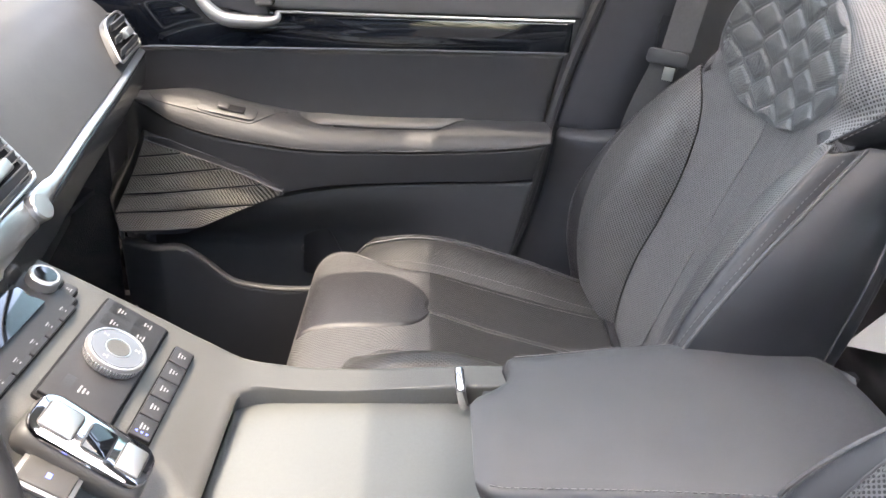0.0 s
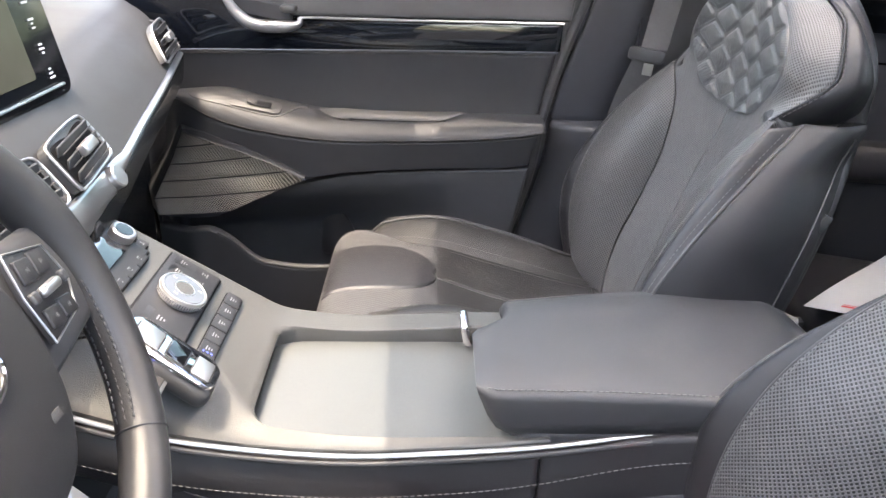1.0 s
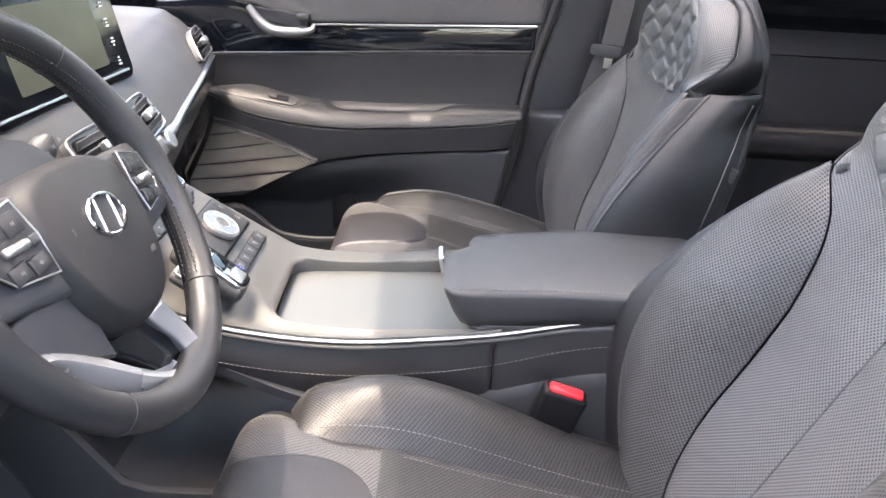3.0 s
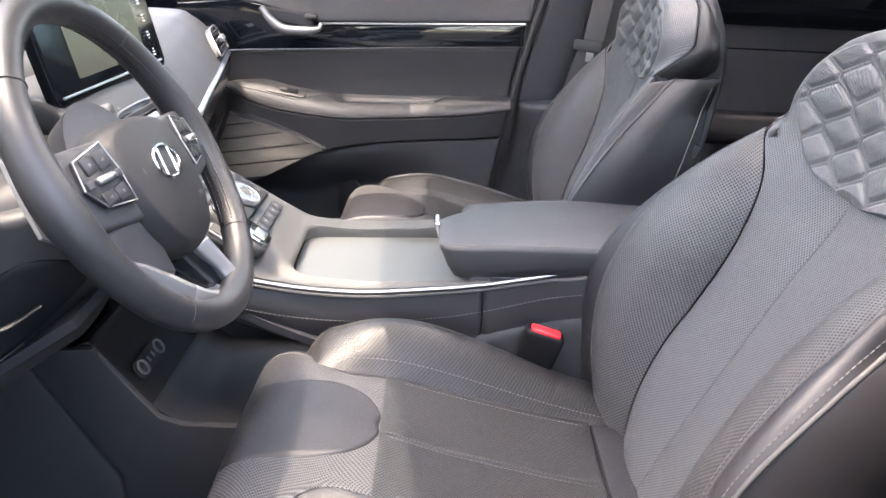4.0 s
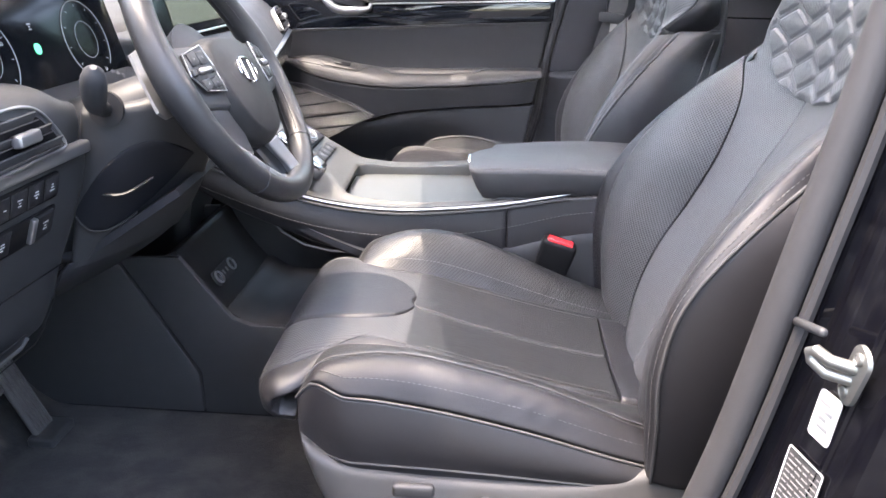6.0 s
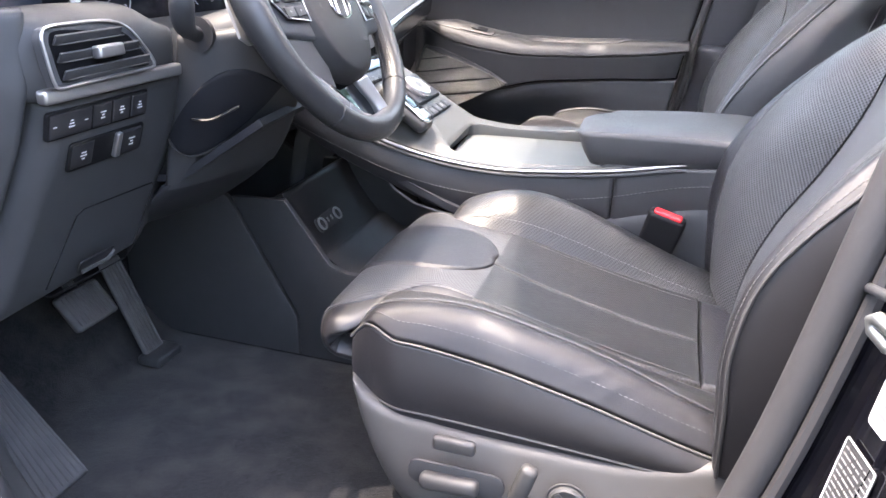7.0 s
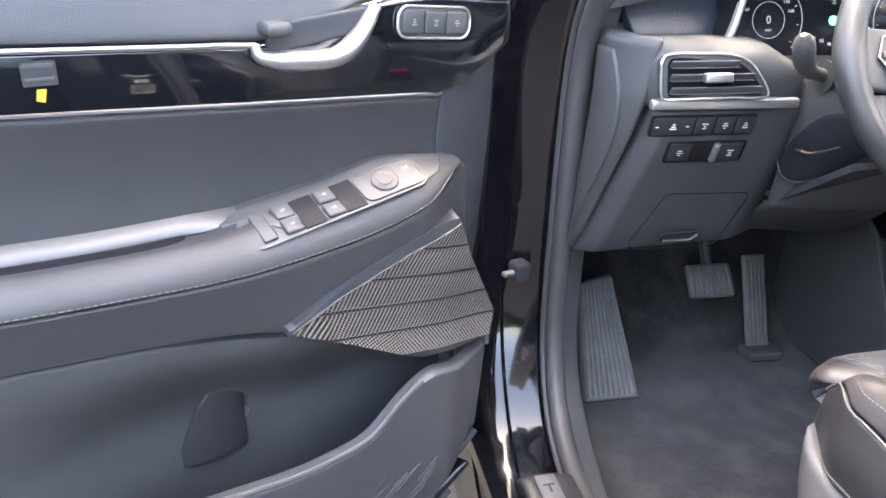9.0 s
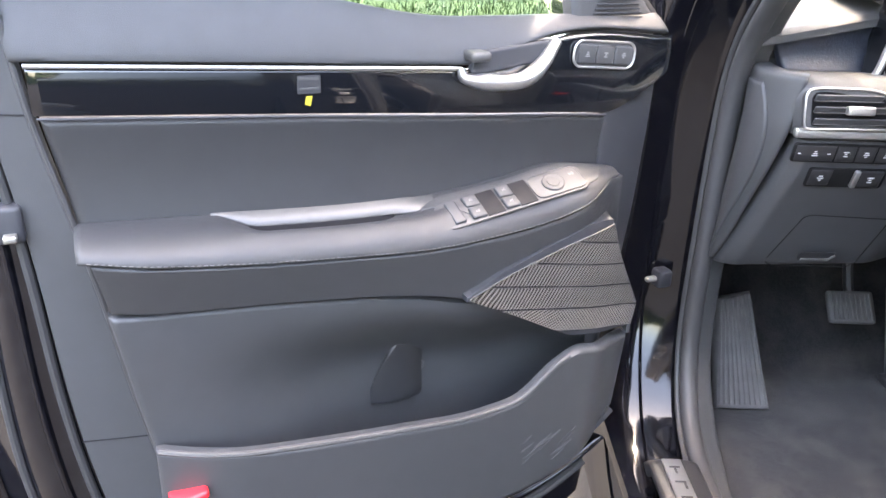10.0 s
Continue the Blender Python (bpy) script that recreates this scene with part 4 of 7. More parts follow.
    patch("quilted_shield", brel(quilt), QUILT, root, 240, 200, 0.012, 0.004, relief=lambda u, v: 0.0022 + cells(u, v), label="diamond-quilted leather shoulder shield", ease=0.1)
    rings = []
    for z in np.linspace(0.60, 1.200, 36):
        x0 = float(c_x(z)) + 0.014
        w = (float(e_y(z)) - 0.050 if z < 0.98 else float(np.interp(z, [0.98, 1.05], [e_y(0.98) - 0.050, s_y(1.05) - 0.008]))) if z < 1.05 else max(0.012, float(s_y(z)) - 0.008)
        d = float(rear(z)) + 0.014
        rings.append(bpath([(x0 + d / 2 + d / 2 * np.sign(math.cos(a)) * abs(math.cos(a)) ** 0.45, w * np.sign(math.sin(a)) * abs(math.sin(a)) ** 0.35, z) for a in np.linspace(0, 2 * math.pi, 48, endpoint=False)]))
    loft("back_shell", rings, LEATHER, root, label="smooth black rear shell of the backrest")
    # moulded base trim, rails
    topz = curve([-0.17, -0.13, -0.05, 0.07, 0.2, 0.28, 0.36], [0.628, 0.604, 0.592, 0.588, 0.596, 0.622, 0.655])
    for sd in (-1, 1):
        if sd < 0:
            bulge = 0.012
        else:
            bulge = 0.03
        bt = lambda u, v, sd=sd, bulge=bulge: (-0.165 + 0.52 * u + 0.09 * v ** 1.5 * (1 - u) ** 2, sd * (0.252 + bulge * np.sin(np.clip(v * 1.6, 0, 1) * math.pi / 2) * (1 - 0.75 * step(v, 0.6, 1.0)) * np.sin(np.clip(0.12 + u * 5, 0, 1) * math.pi / 2)), topz(-0.165 + 0.52 * u) * (1 - v) + (0.43) * v)
        patch("base_trim", rel(bt), TRIM, root, 60, 40, 0.015, 0.02, flip=(sd > 0) != fl, label="grey-black moulded plastic seat base")
    rbox("seat_pan", (0.42, 0.42, 0.08), DARK, root, pose(0.03, 0, 0.47 - base[2] + dz), 0.02)
    for sd in (-1, 1):
        rbox("seat_rail", (0.44, 0.04, 0.035), DARK, root, pose(0.04, sd * 0.19, 0.018), 0.006)
        rbox("rail_stand", (0.30, 0.03, 0.12 + dz), DARK, root, pose(0.05, sd * 0.19, 0.09 + dz / 2), 0.006)
        rbox("rail_cover", (0.06, 0.05, 0.028), SEAL, root, pose(-0.20, sd * 0.19, 0.0145), 0.008)
    return root


driver_seat = seat("driver_seat", -0.366, -1, 0.0, 0.0, "black leather driver's seat with quilted shoulders and electric seat switches")
seat("passenger_seat", 0.395, 1, 0.038, 0.018, "black leather passenger seat with perforated panels and quilted shoulders", 0.157, 0.010, -0.012)

# electric switches on the driver's seat base
SB = lambda x, z, y=-0.657: (x - 0.05, y + 0.366, z - FLOOR)
rbox("switch_button", (0.05, 0.012, 0.018), TRIM, driver_seat, Matrix.Translation(SB(-0.018, 0.590)), 0.005, label="small seat cushion button")
plate("switch_recess", rrect(0.115, 0.032, 0.014, 6), 0.003, PLASTIC, driver_seat, basis(SB(-0.015, 0.543, -0.654), (1, 0, 0), (0, 0, 1)), 0.001)
rbox("slide_switch", (0.07, 0.018, 0.02), TRIM, driver_seat, Matrix.Translation(SB(-0.02, 0.541, -0.664)) @ pose(0, 0, 0, 0, -3, 0), 0.007, label="grey seat slide switch")
rbox("recline_switch", (0.02, 0.018, 0.055), TRIM, driver_seat, Matrix.Translation(SB(0.064, 0.562, -0.664)) @ pose(0, 0, 0, 0, 16, 0), 0.007, label="grey backrest recline switch")
knob_m = basis(SB(0.113, 0.548, -0.655), (1, 0, 0), (0, 0, 1))
turned("lumbar_switch", [(0.0205, 0.0), (0.0205, 0.006), (0.018, 0.009), (0.010, 0.0075), (0.0005, 0.007)], TRIM, driver_seat, knob_m, 32, "round lumbar support switch")
turned("lumbar_ring", [(0.023, 0.0), (0.023, 0.003), (0.0208, 0.003)], PLASTIC, driver_seat, knob_m, 32)
for k in range(4):
    rbox("lumbar_dimple", (0.007, 0.011, 0.002), PLASTIC, driver_seat, knob_m @ pose(0, 0, 0, 0, 0, 90 * k + 45) @ pose(0, 0.011, 0.0088), 0.0009)

# ---- centre console ----
console = thing("centre_console", "grey and black centre console with covered tray and stitched leather sides", "console", (0.0, 0.02, FLOOR))
ko = np.array(console.location)


def krel(f):
    def g(u, v):
        x, y, z = f(u, v)
        return np.asarray(x) - ko[0], np.asarray(y) - ko[1], np.asarray(z) - ko[2]
    return g


kpath = lambda p: np.asarray(p, float) - ko
edge_z = curve([-0.60, -0.48, -0.38, -0.30, -0.22, -0.114, 0.0, 0.091, 0.197, 0.32, 0.5], [0.915, 0.862, 0.820, 0.789, 0.768, 0.758, 0.765, 0.777, 0.798, 0.81, 0.81])
drv_y = curve([-0.60, -0.42, -0.30, -0.20, -0.10, 0.5], [-0.140, -0.136, -0.122, -0.108, -0.102, -0.100])
pas_y = curve([-0.60, -0.40, -0.28, -0.18, 0.06, 0.5], [0.120, 0.125, 0.140, 0.146, 0.156, 0.157])
deck_z = curve([-0.60, -0.40, -0.31, -0.25, -0.21, -0.18, 0.06], [0.995, 0.902, 0.846, 0.809, 0.788, 0.783, 0.790])


def top_z(x, y):
    """Height of the console's top: it falls from the switch deck and flattens round the tray."""
    v = np.clip((y - drv_y(x)) / (pas_y(x) - drv_y(x)), 0, 1)
    flat = step(x, -0.25, -0.19)
    rise = step(v / (0.30 - 0.19 * flat), 0.0, 1.0)
    d = deck_z(x) - 0.011 * flat * (1 - step(v, 0.1, 0.8))
    return edge_z(x) + (d - edge_z(x)) * rise - 0.009 * step(v, 0.93, 1.0) ** 2


HX0, HX1, HY0, HY1, HR = -0.205, 0.085, -0.086, 0.105, 0.026          # opening of the tray


def console_top(u, v):
    """From the tray's rounded opening out to the edges; u runs round: rear, passenger, front, driver."""
    q = (u * 4) % 4
    k, w = np.floor(q), q % 1
    ix = np.choose(k.astype(int), [HX1 + 0 * w, HX1 + (HX0 - HX1) * w, HX0 + 0 * w, HX0 + (HX1 - HX0) * w])
    iy = np.choose(k.astype(int), [HY0 + (HY1 - HY0) * w, HY1 + 0 * w, HY1 + (HY0 - HY1) * w, HY0 + 0 * w])
    for cx, cy in ((HX0 + HR, HY1 - HR), (HX0 + HR, HY0 + HR)):
        out_c = (ix < cx) & ((iy > cy) if cy > 0 else (iy < cy))
        dx_, dy_ = ix - cx, iy - cy
        n_ = np.maximum(np.hypot(dx_, dy_), 1e-6)
        ix = np.where(out_c, cx + dx_ / n_ * HR, ix)
        iy = np.where(out_c, cy + dy_ / n_ * HR, iy)
    iy = iy - 0.016 * np.clip(-ix / 0.2, 0, 1) * np.clip(iy / HY1, 0, 1)
    OX0, OX1 = -0.41, 0.10
    ox = np.choose(k.astype(int), [OX1 + 0 * w, OX1 + (OX0 - OX1) * w, OX0 + 0 * w, OX0 + (OX1 - OX0) * w])
    oy = np.choose(k.astype(int), [drv_y(ox) + (pas_y(ox) - drv_y(ox)) * w, pas_y(ox), pas_y(ox) + (drv_y(ox) - pas_y(ox)) * w, drv_y(ox)])
    x, y = ix + (ox - ix) * v, iy + (oy - iy) * v
    return x, y, top_z(x, y)


patch("console_top", krel(console_top), DECK, console, 320, 44, 0.020, 0.004, edges="bt", ease=0.0, label="grey textured console top round the tray")
patch("tray_cover", krel(lambda u, v: (-0.213 + 0.29 * u, -0.092 + (0.194 + 0.012 * u) * v, 0.757 + 0.006 * v + 0.003 * u)), TRAY, console, 30, 24, 0.01, 0.004, label="matt light grey sliding tray cover")
# side panels, stitched, with the bright strip along the top
low_z = curve([-0.60, -0.483, -0.389, -0.30, -0.227, -0.158, -0.05, 0.1, 0.5], [0.885, 0.805, 0.752, 0.712, 0.680, 0.655, 0.64, 0.63, 0.63])
for side, ys in ((-1, drv_y), (1, pas_y)):
    for x0, x1, seam in ((-0.60, 0.089, 0), (0.0915, 0.47, 1)):
        X = lambda u, x0=x0, x1=x1: x0 + (x1 - x0) * u
        f = lambda u, v, side=side, ys=ys, X=X: (X(u), ys(X(u)) + side * (0.004 + 0.012 * np.sin(np.clip(v * 1.5, 0, 1) * 1.57) - 0.01 * v ** 3), (edge_z(X(u)) - 0.010) * (1 - v) + low_z(X(u)) * v)
        patch("side_panel", krel(f), LEATHER, console, 70 if not seam else 34, 26, 0.012, 0.003, flip=side > 0, label="black stitched leather console side")
    xs = np.linspace(-0.52, 0.42, 160)
    zst = edge_z(xs) - 0.05 + 0.012 * step(xs, 0.0, 0.25)
    v_ = (edge_z(xs) - 0.010 - zst) / (edge_z(xs) - 0.010 - low_z(xs))
    stitches("side_stitching", kpath(np.stack([xs, ys(xs) + side * (0.0048 + 0.012 * np.sin(np.clip(v_ * 1.5, 0, 1) * 1.57) - 0.01 * v_ ** 3), zst], 1)), console, length=0.005)
    xs = np.linspace(-0.58, 0.2, 80)
    rad = 0.0042 * np.clip((0.205 - xs) / 0.05, 0.12, 1)
    sweep("bright_strip", kpath(np.stack([xs, ys(xs) + side * 0.005, edge_z(xs) - 0.0035], 1)), rad * 0.7, SILVER, console, sides=10, flat=0.85, label="bright metal edge strip")
    sweep("dark_line", kpath(np.stack([xs, ys(xs) + side * 0.0075, edge_z(xs) - 0.011], 1)), 0.003, PLASTIC, console, sides=8)
    # carpeted lower side towards the seat
    up = curve([-0.02, 0.04, 0.10, 0.23, 0.3, 0.47], [0.66, 0.675, 0.695, 0.728, 0.735, 0.735])
    lf = lambda u, v, side=side, ys=ys: (-0.02 + 0.49 * u, ys(0.1) + side * (0.017 + 0.004 * np.sin(v * 3)), up(-0.02 + 0.49 * u) * (1 - v) + (FLOOR + 0.02) * v)
    patch("lower_side", krel(lf), PLASTIC, console, 40, 20, 0.012, 0.004, flip=side > 0)
# armrest lid with a notch at the latch
rings = []
for k in range(40):
    x = k / 39
    e = 0.012 * (1 - min(1, x / 0.05)) ** 2 + 0.03 * max(0, (x - 0.88) / 0.12) ** 2
    X0 = 0.026 + 0.42 * x
    zt = 0.834 + 0.006 * math.sin(math.pi * x) - 0.022 * max(0, x - 0.7) ** 1.2
    zb = 0.773 + 0.025 * x
    wd = -0.094 + e
    wp = 0.103 + 0.046 * step(x, 0.0, 0.75) - e * 1.2
    sl = 0.026 * (1 - x)
    prof_ = [(wd + 0.012, zb, 0.0), (wd + 0.004, zb + 0.004, 0.05), (wd - 0.001, zb + 0.022, 0.45), (wd - 0.004, zt - 0.012, 0.9), (wd - 0.002, zt - 0.006, 1), (wd + 0.003, zt - 0.004, 1), (wd + 0.012, zt - 0.001 - e * .5, 1),
             (-0.03, zt + 0.004 - e * .5, 1), (0.014, zt + 0.004 - e * .5, 1), (0.026, zt + 0.004 - e * .5, 1), (0.040, zt + 0.004 - e * .5, 1), (0.054, zt + 0.004 - e * .5, 1), (wp - 0.03, zt + 0.003 - e * .5, 1), (wp - 0.008, zt - 0.002 - e * .5, 1), (wp, zt - 0.008, 1), (wp + 0.001, zt - 0.016, 1), (wp - 0.004, zb + 0.004, 0.2), (wp - 0.012, zb, 0)]
    notch = 0.038 * (1 - x) ** 6
    rings.append([(X0 - 0.006 + sl * (1 - b) + notch * float(step(y, 0.014, 0.056)) - ko[0], y - ko[1], z - ko[2]) for y, z, b in prof_])
LIDSKIN = material("armrest_lid_leather", (0.047, 0.047, 0.049), 0.46, bump=0.3, bump_scale=1000, grain="cells", stain=0.15, stain_scale=12, stain_color=(0.058, 0.058, 0.060))
lid = loft("armrest_lid", rings, LIDSKIN, console, label="padded black leather armrest lid", sharp=70)
R_ = np.array(rings)
stitches("lid_stitching", R_[1:-2, 5] + (0, 0, 0.0012), lid)
stitches("lid_stitching", R_[2:-2, 13] + (0, 0, 0.0012), lid)
rbox("armrest_box", (0.40, 0.226, 0.15), PLASTIC, console, Matrix.Translation(Vector((0.262, 0.022, 0.715)) - Vector(ko)), 0.012)
rbox("lid_seat", (0.030, 0.05, 0.026), PLASTIC, console, Matrix.Translation(Vector((0.056, 0.075, 0.776)) - Vector(ko)), 0.004)
rbox("latch", (0.011, 0.036, 0.036), CHROME, console, Matrix.Translation(Vector((0.020, 0.100, 0.788)) - Vector(ko)) @ pose(0, 0, 0, 12, -14, 0), 0.005, 4, label="chrome lid latch")

# switch deck: local frame with x down the slope and y towards the passenger
def dk(x, y, up=0.0):
    z = float(deck_z(x))
    s = float(deck_z(x + 0.005) - deck_z(x - 0.005)) / 0.01
    return basis(Vector((x, y, z)) - Vector(ko), (1, 0, s), (0, 1, 0)) @ Matrix.Translation((0, 0, up))


# near-black for key gaps and seams, and for shade painted into recesses
GAP_AND_SHADE = material("gap_and_shade_black", (0.008, 0.008, 0.009), 0.6, spec=0.2)


def bank(name, x, y, wx, wy, n, m, mat=KEYCAP, gap=0.0014, frame_mat=None, marks=True, label=""):
    """A tray of n by m keys on the deck; x is down the slope."""
    M = dk(x, y)
    tr = plate(name, rrect(wx, wy, 0.004, 4), 0.0035, frame_mat or GAP_AND_SHADE, console, M, 0.001, label=label)
    for i in range(n):
        for j in range(m):
            kx, ky = wx * 0.94 / n, wy * 0.96 / m
            p = M @ Matrix.Translation((-wx * 0.47 + kx * (i + 0.5), -wy * 0.48 + ky * (j + 0.5), 0.0048))
            key = rbox("key", (kx - gap, ky - gap, 0.004), mat, tr, p, 0.0012)
            if marks:
                mark(p @ Matrix.Translation((0, 0, 0.0021)), min(kx, ky) * 0.42, tr, i * 7 + j * 3)
    return tr


def mark(M, s, parent, kind=0, mat=None, name="symbol"):
    """A small printed sign made of plain bars."""
    bm = bmesh.new()
    for k in range(3):
        w, h = s * (0.9 - 0.25 * ((kind + k) % 3)), s * 0.16
        vs = [bm.verts.new(M @ Vector((sx * h * 0.5 + (k - 1) * s * 0.34, sy * w * 0.5, 0.0001))) for sx, sy in ((-1, -1), (1, -1), (1, 1), (-1, 1))]
        bm.faces.new(vs)
    return part(name, bm, mat or GREYPRINT, parent, smooth=False)


bank("selector_panel", -0.311, 0.030, 0.068, 0.160, 1, 1, marks=False)
bank("drive_keypad", -0.311, 0.084, 0.058, 0.044, 2, 2)
bank("auto_hold_key", -0.312, -0.024, 0.044, 0.026, 1, 1)
bank("heater_keypad", -0.263, 0.025, 0.022, 0.140, 1, 5, label="row of seat heating keys")
DIALTOP = material("dial_glass", (0.10, 0.105, 0.12), 0.12, coat=0.6, var=0.05)
DM = dk(-0.309, 0.030, 0.006)
turned("drive_dial", [(0.0255, 0.0), (0.0275, 0.003), (0.0275, 0.010), (0.0262, 0.0125), (0.0245, 0.0128), (0.0238, 0.0118), (0.0005, 0.0115)], SILVER, console, DM, 64, "knurled silver drive mode dial")
for k in range(60):
    a_ = k * math.pi / 30
    rbox("knurl", (0.0012, 0.0012, 0.006), CHROME, console, DM @ pose(0.0275 * math.cos(a_), 0.0275 * math.sin(a_), 0.0065), 0.0004, 1)
turned("dial_cap", [(0.0236, 0.0), (0.0232, 0.0006), (0.0005, 0.0012)], DIALTOP, console, DM @ pose(0, 0, 0.0118), 40, "glossy blue-grey dial cap")
turned("dial_ring", [(0.0118, 0.0), (0.0116, 0.0008), (0.0106, 0.0008), (0.0104, 0.0)], SILVER, console, DM @ pose(0, 0, 0.0126), 36)
turned("dial_key", [(0.0102, 0.0), (0.0098, 0.0004), (0.0005, 0.0003)], DECK, console, DM @ pose(0, 0, 0.0128), 30)
for a_ in (0.5, 2.6, 4.4):
    mark(DM @ pose(0.0178 * math.cos(a_), 0.0178 * math.sin(a_), 0.0130), 0.005, console, 1)
# climate panel at the head of the deck
bank("climate_panel", -0.379, -0.012, 0.058, 0.190, 1, 1, marks=False, label="climate control panel")
rbox("climate_display", (0.036, 0.108, 0.003), GLOSS, console, dk(-0.387, -0.005, 0.009), 0.001, label="dark climate display")
bank("climate_keypad", -0.359, -0.015, 0.017, 0.175, 1, 6)
bank("fan_keypad", -0.372, 0.085, 0.03, 0.02, 2, 1)
turned("volume_knob", [(0.0145, 0.0), (0.0145, 0.012), (0.0125, 0.014), (0.0105, 0.0135), (0.0005, 0.013)], SILVER, console, dk(-0.385, 0.074, 0.004), 36, "knurled silver rotary knob")
turned("knob_cap", [(0.0103, 0.0), (0.0100, 0.0008), (0.0005, 0.001)], GLOSS, console, dk(-0.385, 0.074, 0.0176), 30)
# push-button shifter
SH = dk(-0.289, -0.080, -0.003)
shf = rbox("shifter", (0.106, 0.052, 0.026), TRIM, console, SH @ pose(0, 0, 0.008, 0, 4, 0), 0.011, 4, label="push-button gear shifter with silver bezel")
plate("shifter_bezel", rrect(0.101, 0.046, 0.016, 8), 0.004, CHROME, shf, SH @ pose(0, 0, 0.0200, 0, 4, 0), 0.0020)
for k, (dx_, wx_, mt) in enumerate(((-0.028, 0.030, SILVER), (0.004, 0.024, GLOSS), (0.033, 0.022, SILVER))):
    plate("shifter_recess", rrect(wx_, 0.031, 0.006, 5), 0.0010, PLASTIC if mt is GLOSS else TRIM, shf, SH @ pose(dx_, 0, 0.0238 - dx_ * 0.07, 0, 4, 0), 0.0004)
    rbox("gear_key", (wx_ - 0.003, 0.028, 0.003), mt, shf, SH @ pose(dx_, 0, 0.0246 - dx_ * 0.07, 0, 4, 0), 0.0012)
PB = dk(-0.300, -0.116, -0.004)
pk = rbox("park_key_base", (0.048, 0.036, 0.014), PLASTIC, console, PB, 0.006, 3)
plate("park_bezel", rrect(0.046, 0.034, 0.007, 5), 0.003, SILVER, pk, PB @ Matrix.Translation((0, 0, 0.0065)), 0.001)
rbox("park_key", (0.039, 0.027, 0.003), TRIM, pk, PB @ Matrix.Translation((0, 0, 0.0096)), 0.002)
BLUE = material("blue_indicator", (0.1, 0.15, 0.8), 0.4, emit=(0.1, 0.15, 1.0, 0.25))
rbox("indicator", (0.004, 0.005, 0.001), BLUE, pk, PB @ Matrix.Translation((0, -0.001, 0.0113)), 0.0004)
for k in range(3):
    rbox("indicator", (0.002, 0.0016, 0.0008), BLUE, console, dk(-0.263 - 0.004 + 0.004 * k, -0.036, 0.0072), 0.0002)

# lower front of the console: covers, open bay with sockets
lowc = thing("lower_console", "dark lower console cover with power sockets in an open bay", "console", (-0.55, 0.0, FLOOR))
lo = np.array(lowc.location)
for side in (-1, 1):
    yy = 0.155 * side + 0.01
    M = basis(Vector((0, yy, 0)) - Vector(lo), (1, 0, 0), (0, 0, 1))
    plate("front_cover", [(-0.86, 0.34), (-0.476, 0.34), (-0.478, 0.425), (-0.612, 0.652), (-0.72, 0.72), (-0.86, 0.74)], 0.012 * 1, PLASTIC, lowc, M, 0.003)
    plate("bay_cover", [(-0.472, 0.34), (-0.03, 0.34), (-0.03, 0.535), (-0.37, 0.533), (-0.405, 0.545), (-0.495, 0.662), (-0.606, 0.655), (-0.473, 0.428)], 0.012, PLASTIC, lowc, M, 0.003)
patch("bay_floor", lambda u, v: (-0.42 + 0.40 * u - lo[0], -0.145 + 0.31 * v - lo[1], 0.530 + 0.03 * (1 - step(u, 0, 0.15)) - lo[2]), RUBBER, lowc, 16, 10, 0.02, 0.004)
patch("bay_wall", lambda u, v: (-0.500 + 0.10 * v - 0.01 * np.sin(v * 3) - lo[0], -0.145 + 0.31 * u - lo[1], 0.672 - 0.135 * v - lo[2]), KEYCAP, lowc, 16, 16, 0.02, 0.004)
bay_m = lambda y, k: basis(Vector((-0.500 + 0.10 * k, y, 0.672 - 0.135 * k + 0.006)) - Vector(lo), (0.59, 0, -0.8), (0, 1, 0)) @ Matrix.Translation((0, 0, 0.004))
far_m = basis(Vector((0, 0.145, 0)) - Vector(lo), (1, 0, 0), (0, 0, 1))
plate("far_cover", [(-0.52, 0.34), (-0.03, 0.34), (-0.03, 0.572), (-0.28, 0.572), (-0.34, 0.584), (-0.385, 0.610), (-0.425, 0.655), (-0.46, 0.72), (-0.52, 0.73)], 0.010, DARK, lowc, far_m, 0.003, label="dark far cover of the open bay")
for y in (-0.112, -0.045):
    turned("power_socket", [(0.013, 0.0), (0.013, 0.006), (0.0105, 0.007), (0.0098, 0.003), (0.0005, 0.002)], SILVER, lowc, bay_m(y, 0.55), 28, "round metal power socket")
plate("socket_bezel", rrect(0.03, 0.105, 0.013, 6), 0.003, PLASTIC, lowc, bay_m(-0.078, 0.55), 0.001)
for y in (-0.086, -0.070):
    rbox("usb_socket", (0.010, 0.005, 0.002), METAL, lowc, bay_m(y, 0.55) @ Matrix.Translation((0, 0, 0.0035)), 0.0008)
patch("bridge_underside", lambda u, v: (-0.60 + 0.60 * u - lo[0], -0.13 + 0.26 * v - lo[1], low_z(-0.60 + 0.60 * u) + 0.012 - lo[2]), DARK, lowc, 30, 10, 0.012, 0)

# seat belt buckle beside the driver's seat
bk = thing("belt_buckle", "black seat belt buckle with red release button", "seat belt buckle", (0.158, -0.132, 0.590))
BM = pose(0, 0, 0, 8, 14, -6)
# blacker than its plastic: shade between seat and console put into the colour
rbox("buckle_body", (0.058, 0.026, 0.088), GAP_AND_SHADE, bk, BM @ pose(-0.006, 0, 0.096), 0.007, 3, taper=-0.05)
rbox("release_button", (0.046, 0.018, 0.020), RED, bk, BM @ pose(-0.006, -0.001, 0.134), 0.004, 3, label="red release button")
rbox("buckle_strap", (0.030, 0.010, 0.09), RUBBER, bk, BM @ pose(-0.004, 0, 0.01), 0.003)
